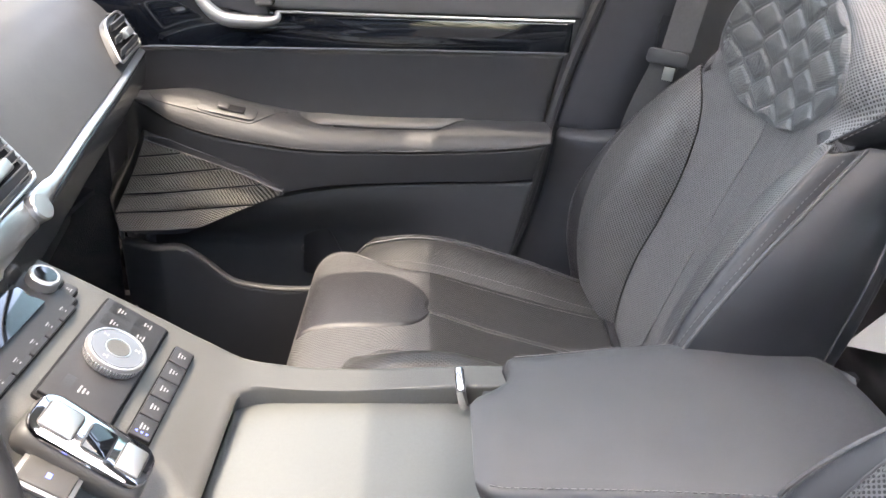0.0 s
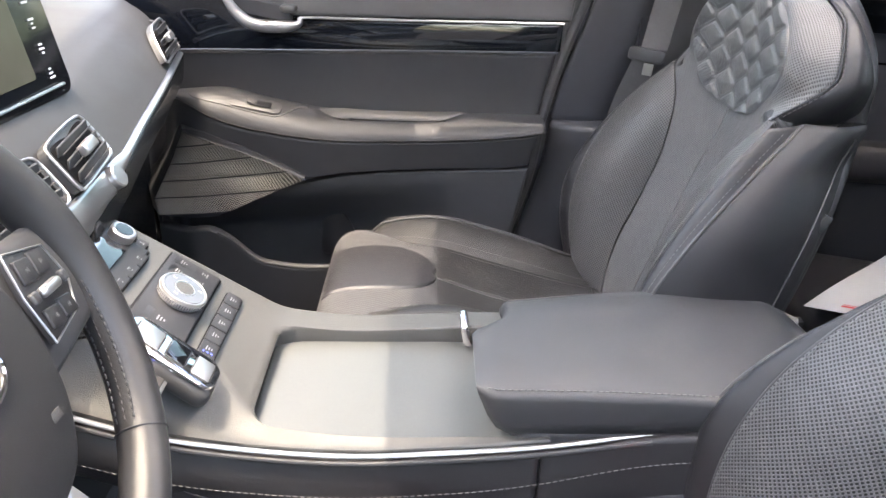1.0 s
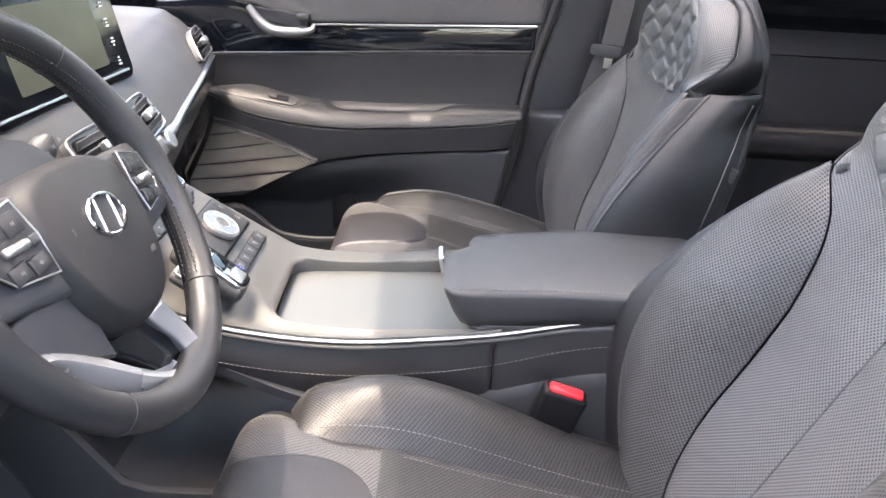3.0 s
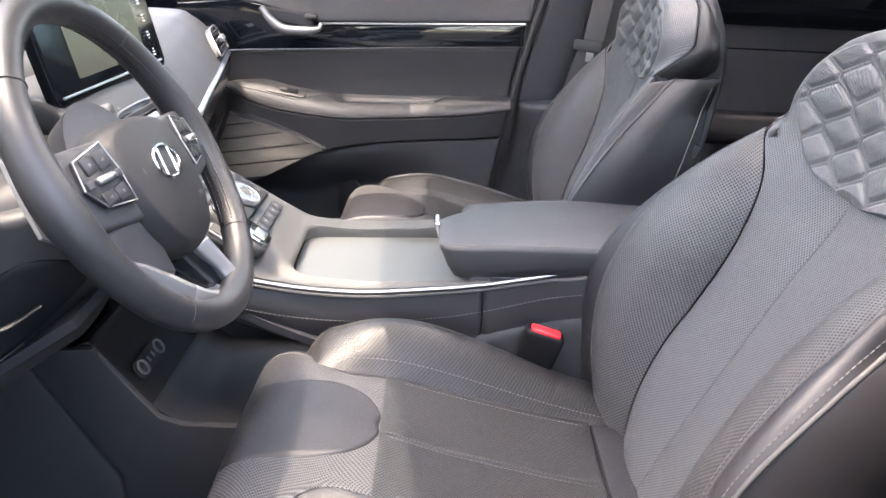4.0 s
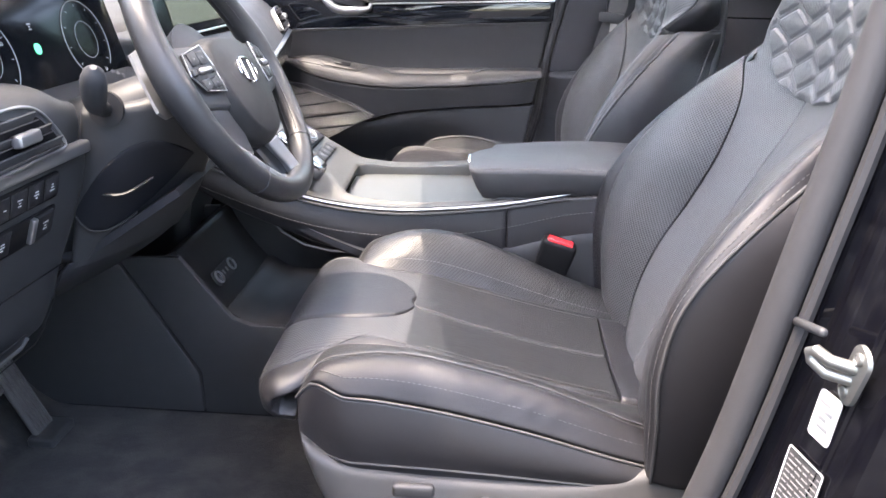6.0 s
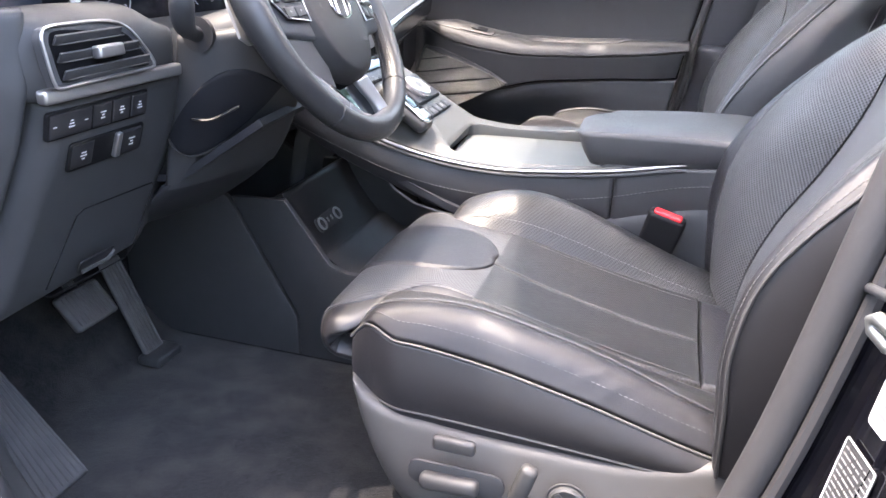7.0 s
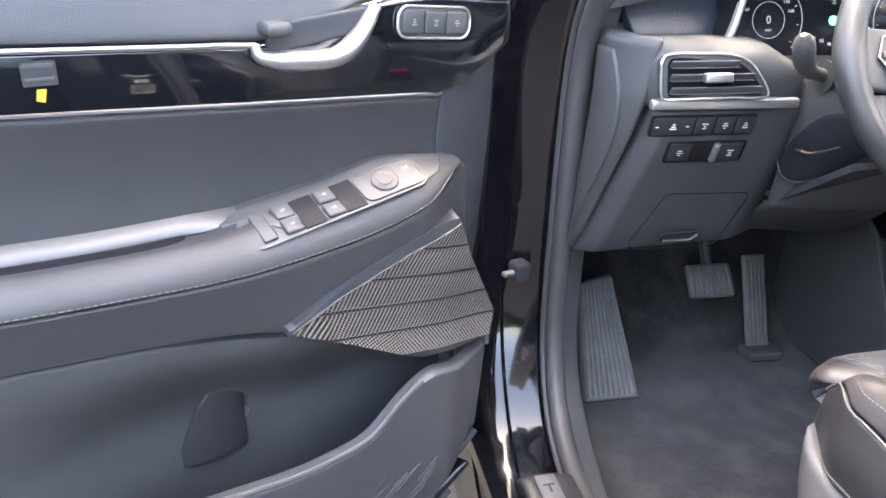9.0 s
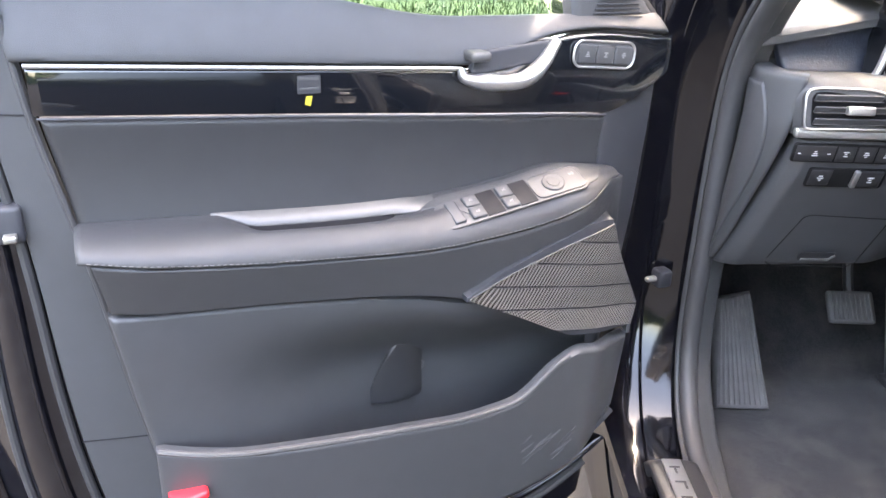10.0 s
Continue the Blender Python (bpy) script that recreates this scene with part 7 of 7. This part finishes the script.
    # speaker grille: bands between ribs
    upl = lambda x: np.interp(x, [-0.580, -0.500, -0.415, -0.328, -0.271], [0.843, 0.841, 0.818, 0.789, 0.763])
    dnl = lambda x: np.interp(x, [-0.580, -0.570, -0.50, -0.435, -0.332, -0.271], [0.690, 0.666, 0.667, 0.676, 0.732, 0.761])
    gfx = lambda z: np.interp(z, [0.664, 0.700, 0.790, 0.842], [-0.558, -0.564, -0.520, -0.500])
    gy = 0.6795
    gr = thing("speaker_grille", "", "", (0, 0, 0))
    gr.parent = root
    for key in ("label", "category"):
        if key in gr:
            del gr[key]
    gr["label"] = "bronze-grey perforated metal speaker grille"
    nb = 5
    for k in range(nb):
        # bands fan from the front edge; each is cut by the outline
        def band(u, v, k=k):
            x = lerp(gfx(0.664 + 0.183 * (k + 0.03 + 0.9 * v) / nb), -0.272, u)
            za = 0.664 + 0.183 * (k + 0.03) / nb + 0.045 * u
            zb_ = 0.664 + 0.183 * (k + 0.93) / nb + 0.045 * u
            lo_, hi_ = dnl(x), upl(x)
            return x, gy + 0.010 * step(-x, 0.46, 0.55) + 0 * v, np.clip(lerp(za, zb_, v), lo_, hi_)
        patch("grille_band", R(band), MESH, gr, 60, 8, 0.002, 0.0008, flip=not ff)
    gx = np.linspace(-0.496, -0.272, 50)
    patch("grille_backing", R(lambda u, v: (lerp(gfx(0.664 + 0.18 * v) - 0.003, -0.268, u), gy + 0.0035 + 0.010 * step(-lerp(-0.552, -0.268, u), 0.46, 0.55), lerp(dnl(lerp(-0.552, -0.268, u)) - 0.003, upl(lerp(-0.552, -0.268, u)) + 0.003, v))), DARK, gr, 50, 8, 0.024, 0.001, flip=not ff)
    patch("front_return", R(lambda u, v: (gfx(lerp(0.650, 0.846, v)) - 0.003 - 0.050 * u ** 1.3, lerp(0.6905, 0.788, u), lerp(0.650, 0.846, v))), LOWER, root, 14, 20, 0.006, 0.002, label="dark return of the door panel ahead of the grille")
    sweep("grille_edge", P(np.stack([gx, gy - 0.001 + 0.010 * step(-gx, 0.46, 0.55), upl(gx) + 0.002], 1)), 0.0011, SATIN, gr, sides=6, label="thin bright grille edge")
    # satin pull plate along the armrest; below it a black strip painted as slot shade
    def pull(u, v):
        x = lerp(0.042, -0.262, u)
        g = groove(x)
        drop = (0.002 + 0.015 * g) * v
        return x + 0 * v, 0.7740 - (0.003 + 0.015 * g) * v - 0.004 * g * np.sin(v * math.pi) - 0.02 * step(u, 0.75, 1.0) * v, zA(x) + 0.004 - drop - 0.004 * step(u, 0.8, 1.0)
    patch("pull_plate", R(pull), SATIN, root, 60, 16, 0.006, 0.0015, flip=not ff, label="satin silver door pull plate")

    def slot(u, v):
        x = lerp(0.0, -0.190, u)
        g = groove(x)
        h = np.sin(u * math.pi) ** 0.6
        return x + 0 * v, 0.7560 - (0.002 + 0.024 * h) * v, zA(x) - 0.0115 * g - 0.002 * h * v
    OUTER["pull_slot_shade"] = (0, 0, 1)
    patch("pull_slot_shade", R(slot), SHADE_AND_JOINT, root, 40, 8, 0.003, 0.0005, label="black strip painted as shade in the slot of the door pull")
    # inner handle over a darker patch that paints the shade of its recess
    patch("handle_recess", R(lambda u, v: (lerp(-0.300, -0.428, u) - 0.008 * v * (1 - u), 0.7725, lerp(1.040 + 0.02 * u, 1.074 + 0.014 * u, v))), DARK, root, 20, 12, 0.004, 0.004, flip=ff)
    hp = spline([(-0.287, 0.768, 1.055), (-0.292, 0.765, 1.042), (-0.33, 0.760, 1.036), (-0.375, 0.758, 1.038), (-0.405, 0.762, 1.056), (-0.430, 0.768, 1.086)], 40)
    sweep("door_handle", P(hp), np.r_[np.linspace(0.006, 0.014, 10), np.full(18, 0.0142), np.linspace(0.014, 0.009, 12)], SILVER, root, sides=14, flat=0.8, label="satin chrome inner door handle")
    rbox("lock_lever", (0.030, 0.014, 0.032), TRIM, root, M(-0.309, 0.767, 1.070), 0.006, 3)
    # front cover plate towards the hinge
    patch("front_cover", R(lambda u, v: (lerp(-0.526, -0.640 + 0.06 * (1 - v) ** 2, u), 0.779 + 0.025 * u ** 1.5 - 0.05 * (1 - step(v, 0.35, 0.7)) * (1 - u), lerp(0.55, 1.035 - 0.04 * (1 - u), v))), DARK, root, 20, 40, 0.012, 0.006, flip=ff)
    # painted shell: front end, rear end, outer skin
    patch("outer_skin", R(lambda u, v: (lerp(-0.69, 0.375, u) , 0.935 + 0.03 * np.sin(v * 3.0), lerp(0.36, 1.14 - 0.075 * step(-lerp(-0.69, 0.375, u), 0.08, 0.40), v))), PAINT, root, 30, 30, 0.02, 0.01, flip=ff, label="glossy black painted outer skin")
    re_ = lambda z: rear(z)
    xs_ = curve([0.36, 0.5, 0.66, 0.9, 1.15], [0.36, 0.375, 0.37, 0.345, 0.34])
    def edge_f(u, v):
        z = lerp(0.37, 1.14, v)
        return lerp(re_(z) + 0.006, xs_(z), u), 0.788 + 0.05 * u + 0.09 * step(u, 0.55, 1.0), z
    patch("rear_edge", R(lambda u, v: edge_f(0.36 * u, v)), UPPER, root, 16, 60, 0.010, 0.004, label="grained dark trim on the door's rear edge")
    patch("rear_shell", R(lambda u, v: (lambda p: (p[0], p[1] + 0.010, p[2]))(edge_f(0.34 + 0.66 * u, v))), PAINT, root, 30, 60, 0.008, 0.003, label="glossy black painted rear edge")
    zs = np.linspace(0.38, 1.13, 60)
    for k_, rd_, mt_ in ((0.40, 0.006, RUBBER), (0.52, 0.004, PAINT), (0.72, 0.006, RUBBER), (0.90, 0.004, PAINT)):
        ex, ey, ez = edge_f(np.full(60, k_), (zs - 0.37) / 0.77)
        sweep("edge_seal", P(np.stack([ex, ey + 0.006, ez], 1)), rd_, mt_, root, sides=8)
    us_ = np.linspace(0.0, 0.36, 12)
    for z_ in (0.586, 1.022):
        ex, ey, ez = edge_f(us_, np.full(12, (z_ - 0.37) / 0.77))
        sweep("trim_joint", P(np.stack([ex, ey - 0.0003, ez], 1)), 0.0011, SHADE_AND_JOINT, root, sides=6)
    sweep("edge_seal", P(np.stack([re_(zs) + 0.006, 0.788 + 0 * zs, zs], 1)), 0.004, SEAL, root, sides=8)
    rbox("door_latch", (0.030, 0.030, 0.045), DARK, root, Matrix.Translation((0.258, 0.808 * sg, 0.897)), 0.006, 3, label="dark latch with metal catch")
    rbox("latch_catch", (0.014, 0.034, 0.008), METAL, root, Matrix.Translation((0.258, 0.797 * sg, 0.885)), 0.002)
    patch("front_edge", R(lambda u, v: (-0.636 - 0.02 * u - 0.02 * np.sin(u * 3) + 0.07 * (1 - v) ** 3, lerp(0.80, 0.93, u), lerp(0.42, 1.14, v))), PAINT, root, 20, 30, 0.01, 0.004, flip=ff)
    patch("bottom_edge", R(lambda u, v: (lerp(-0.56, 0.12, u), lerp(0.70, 0.93, v), lerp(zB(lerp(-0.56, 0.12, u)), 0.37, step(v, 0, 1)))), DARK, root, 40, 12, 0.01, 0.004, flip=not ff)
    patch("bottom_ledge", R(lambda u, v: (lerp(-0.53, 0.12, u), lerp(0.690, 0.716, v), zB(lerp(-0.53, 0.12, u)) - 0.002 - 0.010 * v)), PAINT, root, 40, 8, 0.006, 0.003, flip=not ff)
    patch("bottom_flange", R(lambda u, v: (lerp(-0.53, 0.12, u), 0.716 + 0.016 * v, zB(lerp(-0.53, 0.12, u)) - 0.012 - 0.140 * v)), PAINT, root, 40, 10, 0.008, 0.004, flip=not ff, label="glossy black lower door flange")
    xs = np.linspace(-0.52, 0.115, 50)
    sweep("bottom_seal", P(np.stack([xs, 0.717 + 0 * xs, zB(xs) - 0.062], 1)), 0.008, RUBBER, root, sides=8)
    for z in (0.52, 0.98):
        rbox("hinge", (0.05, 0.035, 0.05), PAINT, root, Matrix.Translation((-0.655, 0.885 * sg, z)), 0.008)
    # window: pane, frame, front triangle
    patch("window_pane", R(lambda u, v: (lerp(-0.46 + 0.30 * v, 0.26 + 0.05 * v, u), 0.83 - 0.13 * v, lerp(1.105, 1.46, v))), TINTED, root, 8, 8, 0.004, 0, flip=not ff, label="lightly tinted door window pane")
    sweep("window_frame", P(spline([(-0.64, 0.84, 1.10), (-0.46, 0.815, 1.25), (-0.22, 0.75, 1.43), (0.0, 0.70, 1.50), (0.29, 0.69, 1.50), (0.30, 0.76, 1.3), (0.27, 0.83, 1.12)], 60)), 0.022, RUBBER, root, sides=10, flat=0.7)
    patch("front_triangle", R(lambda u, v: (lerp(-0.63, -0.475, u) + 0.02 * v, 0.795 + 0.02 * v, lerp(1.10, 1.13 + 0.12 * u, v))), PLASTIC, root, 12, 12, 0.02, 0.005, flip=not ff, label="black corner trim with tweeter grille")
    for k in range(7):
        rbox("tweeter_slot", (0.09 - 0.006 * k, 0.003, 0.002), DARK, root, M(-0.545, 0.795, 1.112 + 0.006 * k), 0.0008)
    return root, M, P


door_2, M2, _ = front_door("door_2", "closed black front passenger door with leather armrest and speaker grille", False)
door_1, M1, P1 = front_door("door_1", "open black driver's door with leather armrest, window switches and speaker grille", True)


# switch block of the driver's armrest: rear end at smaller local x
SWP = M1(-0.345, 0.711, 0.8940) @ pose(0, 0, 0, 0, 0, 10) @ pose(0, 0, 0, -67, 0, 0)
swb = plate("switch_panel", rrect(0.225, 0.050, 0.016, 6), 0.002, TRIM, door_1, SWP @ pose(0, 0, -0.0035), 0.0008, label="satin grey window switch panel")
for k in range(2):
    # flat black blocks: the wells' depth is shade painted in the colour
    rbox("switch_well_shade", (0.026, 0.044, 0.0016), SHADE_AND_JOINT, swb, SWP @ pose(-0.036 + 0.050 * k, 0, -0.0008), 0.003)
    for j in range(2):
        rbox("window_switch", (0.022, 0.020, 0.006), PLASTIC, swb, SWP @ pose(-0.060 + 0.050 * k, -0.011 + 0.022 * j, 0.0, 0, 7, 0), 0.0025)
        mark(SWP @ pose(-0.060 + 0.050 * k, -0.011 + 0.022 * j, 0.0032), 0.005, swb, 1)
rbox("lock_key", (0.016, 0.040, 0.005), PLASTIC, swb, SWP @ pose(-0.088, 0, 0.0), 0.002)
plate("mirror_pad", rrect(0.078, 0.042, 0.010, 6), 0.0016, TRIM, swb, SWP @ pose(0.068, 0, -0.0016), 0.0006)
sweep("mirror_pad_line", np.array([SWP @ Vector((0.068 + x, y, 0.0)) for x, y in rrect(0.078, 0.042, 0.010, 8)]), 0.0006, DARK, swb, sides=5, closed=True)
turned("mirror_control", [(0.016, 0), (0.016, 0.0022), (0.0145, 0.003), (0.009, 0.0022), (0.0085, 0.0032), (0.0005, 0.0034)], TRIM, swb, SWP @ pose(0.062, 0, 0.0), 28, "round mirror control")
mark(SWP @ pose(0.094, 0.006, 0.0008), 0.008, swb, 1)
# one switch on the passenger's armrest
SWQ = M2(-0.365, 0.712, 0.8985) @ pose(0, 0, 0, 0, 0, -8) @ pose(0, 0, 0, -66, 0, 0)
swq = plate("switch_panel", rrect(0.10, 0.034, 0.012, 6), 0.003, TRIM, door_2, SWQ @ pose(0, 0, -0.003), 0.0012, label="satin grey window switch panel")
# black block painted as the shaded well of the switch
rbox("switch_well_shade", (0.040, 0.016, 0.002), SHADE_AND_JOINT, swq, SWQ @ pose(0.010, 0, 0.0022), 0.002)
rbox("window_switch", (0.018, 0.013, 0.005), SATIN, swq, SWQ @ pose(-0.006, 0, 0.0035, 0, 8, 0), 0.002)
# seat memory keys and sticker on the driver's door
mm = M1(-0.513, 0.7735, 1.0645) @ pose(0, 0, 0, 0, 0, -4)
mem = plate("memory_keypad", rrect(0.104, 0.036, 0.014, 6), 0.003, PLASTIC, door_1, mm, 0.001, label="seat memory keys in a silver frame")
sweep("memory_frame", np.array([mm @ Vector((x, y, 0.003)) for x, y in rrect(0.104, 0.036, 0.014, 8)]), 0.0018, SILVER, mem, sides=6, closed=True)
for k in range(3):
    rbox("memory_key", (0.030, 0.026, 0.004), PLASTIC, mem, mm @ pose(0.031 * (k - 1), 0, 0.004), 0.002)
    mark(mm @ pose(0.031 * (k - 1), 0, 0.0062, 0, 0, 90), 0.008, mem, k)
stk = tagged(thing("sticker", "grey sticker with dark bars and a yellow corner", "sticker"))
stk.parent = door_1
for key in ("category",):
    del stk[key]
sm_ = M1(-0.086, 0.7725, 1.040)
plate("label_sheet", rrect(0.029, 0.022, 0.001, 2), 0.0006, material("grey_label", (0.020, 0.020, 0.023), 0.6), stk, sm_ @ pose(0, 0.003, 0), 0)
rbox("label_bar", (0.025, 0.004, 0.0004), TRIM, stk, sm_ @ pose(0, 0.010, 0.0008), 0.0001)
rbox("label_bar", (0.024, 0.003, 0.0004), TRIM, stk, sm_ @ pose(0, -0.002, 0.0008), 0.0001)
plate("yellow_corner", [(-0.006, -0.005), (0.001, -0.007), (0.004, 0.005), (-0.004, 0.005)], 0.0006, material("yellow_label", (0.42, 0.34, 0.03), 0.5), stk, sm_ @ pose(0.0, -0.016, 0), 0)
# red reflector low on the rear edge of the driver's door
rbox("reflector", (0.048, 0.012, 0.060), RED, door_1, M1(0.110, 0.700, 0.556) @ pose(0, 0, 0, 0, 0, 12), 0.005, label="red plastic reflector")
# scuffs at the front of the driver's map pocket
SCUFF = material("scuff_mark", (0.06, 0.06, 0.064), 0.7)
rs = np.random.default_rng(3)
wall_y = lambda x, z: 0.6712 + 0.014 * np.clip((0.615 - z) / 0.212, 0, 1) + 0.03 * float(step(-x, 0.48, 0.57))
for k in range(14):
    x0, z0 = -0.37 - 0.085 * rs.random(), 0.445 + 0.055 * rs.random()
    L_ = 0.012 + 0.034 * rs.random()
    x1, z1 = x0 - L_ * 0.8, z0 + L_ * (0.5 + 0.3 * rs.random())
    sweep("scuff", P1([(x0, wall_y(x0, z0), z0), (x1, wall_y(x1, z1), z1)]), 0.0006, SCUFF, door_1, sides=5)

DOOR_TURN = -65.24
door_1.matrix_world = Matrix.Translation((0.5023, -1.186, -0.0005)) @ pose(0, 0, 0, 0, 0, DOOR_TURN)

# ---- middle pillar hardware on the driver's side ----
PX = 0.330
strk = thing("door_striker", "bright zinc door striker loop with two bolts", "door striker", (0.322, -0.896, 0.907))
SF = basis((-0.004, 0, 0), (0, -1, 0), (0, 0, 1)) @ Matrix.Scale(0.6, 4)
plate("striker_plate", rrect(0.040, 0.085, 0.018, 8), 0.006, METAL, strk, SF @ pose(0, 0, 0, 0, 0, -18), 0.0015)
for s in (-1, 1):
    turned("bolt", [(0.0085, 0.0), (0.0085, 0.003), (0.006, 0.0045), (0.0055, 0.003), (0.0005, 0.003)], METAL, strk, SF @ pose(0, 0, 0, 0, 0, -18) @ pose(0, s * 0.027, 0.006), 20)
sweep("striker_loop", np.array([SF @ pose(0, 0, 0, 0, 0, -18) @ Vector(p) for p in ((0.0, 0.010, 0.0), (-0.012, 0.010, 0.030), (-0.030, 0.008, 0.040), (-0.036, 0.0, 0.042), (-0.030, -0.008, 0.040), (-0.012, -0.010, 0.030), (0.0, -0.010, 0.0))]), 0.0048, METAL, strk, sides=12)
bump = thing("door_bumper", "small black plastic bracket on the pillar", "bracket", (0.300, -0.838, 0.918))
rbox("bracket_bar", (0.007, 0.075, 0.007), PLASTIC, bump, pose(0, 0, 0, -16, 0, 0), 0.003)
rbox("bracket_tip", (0.016, 0.012, 0.018), METAL, bump, pose(-0.002, 0.040, -0.014), 0.003)
lab = thing("pillar_label", "small white label with grey bars on the black pillar", "label", (0.3140, -0.8757, 0.8585))
plate("label_sheet", rrect(0.028, 0.038, 0.004, 3), 0.0008, WHITE, lab, basis((0, 0, 0), (0.13, -0.99, 0.10), (0.16, 0.10, 0.98)), 0.0)
for k in range(4):
    rbox("label_bar", (0.014, 0.003, 0.0003), GREYPRINT, lab, basis((0, 0, 0), (0.13, -0.99, 0.10), (0.16, 0.10, 0.98)) @ pose(-0.004 + 0.005 * (k % 2), 0.010 - 0.006 * k, 0.0010), 0.0001)
lab2 = thing("data_label", "black data label with rows of white bars and a bar code", "label", (0.3010, -0.8815, 0.790))
LM = basis((0, 0, -0.012), (0.13, -0.99, 0.10), (0.16, 0.10, 0.98)) @ Matrix.Scale(0.74, 4)
plate("label_sheet", rrect(0.066, 0.118, 0.003, 3), 0.0008, PLASTIC, lab2, LM, 0.0)
sweep("label_border", np.array([LM @ Vector((x, y, 0.001)) for x, y in rrect(0.064, 0.116, 0.003, 3)]), 0.0006, PRINT, lab2, sides=5, closed=True)
rl = np.random.default_rng(11)
for k in range(13):
    y, x = 0.050 - 0.0062 * k, -0.028
    while x < 0.024:
        w = 0.006 + 0.012 * rl.random()
        rbox("text_bar", (min(w, 0.028 - x), 0.0017, 0.0003), GREYPRINT, lab2, LM @ pose(x + w / 2, y, 0.0011), 0.0001, 1)
        x += w + 0.003
x = -0.027
while x < 0.026:
    w = 0.0008 + 0.002 * rl.random()
    rbox("code_bar", (w, 0.018, 0.0003), PRINT, lab2, LM @ pose(x, -0.044, 0.0011), 0.0001, 1)
    x += w + 0.0012

# ---- passenger belt ----
belt = thing("seat_belt", "dark grey seat belt with tongue hanging on the pillar", "seat belt", (0.36, 0.70, 1.0))
bo = np.array((0.36, 0.70, 1.0))
WEB = material("belt_webbing", (0.05, 0.05, 0.052), 0.75, bump=0.6, bump_scale=500, var=0.2, scale=200)


def strip(pts, w, name):
    p = spline(pts, 30) - bo
    q = np.linspace(0, 1, 30)
    return patch(name, lambda u, v: (np.interp(u, q, p[:, 0]) + (v - 0.5) * w * 0.94, np.interp(u, q, p[:, 1]) - (v - 0.5) * w * 0.34, np.interp(u, q, p[:, 2])), WEB, belt, 30, 8, 0.0016, 0)


strip([(0.425, 0.715, 1.48), (0.395, 0.70, 1.25), (0.368, 0.685, 1.055)], 0.047, "belt_webbing")
strip([(0.362, 0.690, 1.05), (0.335, 0.73, 0.90), (0.31, 0.765, 0.60)], 0.047, "lower_webbing")
TM = basis((-0.003, -0.012, 0.043), (0.94, -0.34, -0.06), (0, -0.1, 1))
plate("belt_tongue", rrect(0.066, 0.024, 0.007, 5), 0.006, PLASTIC, belt, TM, 0.002, label="black belt tongue")
rbox("tongue_blade", (0.018, 0.022, 0.003), METAL, belt, TM @ pose(0.008, -0.026, 0.002), 0.001)

# ---- second row and paper ----
rear_seat = thing("rear_seat", "dark leather second-row seat in shadow", "car seat", (0.9, 0.40, FLOOR))
ro_ = np.array((0.9, 0.40, FLOOR))
patch("seat_cushion", lambda u, v: (0.62 + 0.52 * u - ro_[0], 0.12 + 0.56 * v - ro_[1], 0.685 - 0.05 * u + 0.015 * np.sin(v * 6.3 + 1.5) - ro_[2]), LEATHER, rear_seat, 30, 30, 0.12, 0.04)
patch("seat_backrest", lambda u, v: (1.12 + 0.22 * v - ro_[0], 0.12 + 0.56 * u - ro_[1], 0.64 + 0.60 * v - ro_[2]), LEATHER, rear_seat, 30, 30, 0.10, 0.04)
rbox("seat_stand", (0.40, 0.44, 0.24), DARK, rear_seat, Matrix.Translation((0.9 - ro_[0], 0.0, 0.115)), 0.02)
paper = thing("paper_sheet", "white paper sheet with small striped print on the rear seat", "paper", (0.70, 0.40, 0.70))
pv = np.array((0.70, 0.40, 0.70))


def sheet_f(u, v):
    a, b, c = np.array((0.606, 0.386, 0.700)), np.array((0.26, 0.215, 0.0)), np.array((0.17, -0.055, 0.0))
    p = a + b * u[..., None] + c * v[..., None]
    return p[..., 0] - pv[0], p[..., 1] - pv[1], p[..., 2] - pv[2] + 0.008 * np.sin(u * 5) * np.sin(v * 3 + 0.4) + 0.012 * u


OUTER["sheet"] = OUTER["seat_cushion"] = (0, 0, 1)
OUTER["seat_backrest"] = (-1, 0, 0)
patch("sheet", sheet_f, WHITE, paper, 30, 20, 0.0008, 0)
for k, mt in enumerate((RED, WHITE, RED)):
    bm = bmesh.new()
    cs_ = [sheet_f(np.array(uu), np.array(vv)) for uu, vv in ((0.05, 0.28), (0.05, 0.44), (0.065, 0.44), (0.065, 0.28))]
    bm.faces.new([bm.verts.new((float(x) + 0.0024 * k, float(y) + 0.002 * k, float(z) + 0.002)) for x, y, z in cs_])
    part("print_bar", bm, mt, paper, smooth=False)
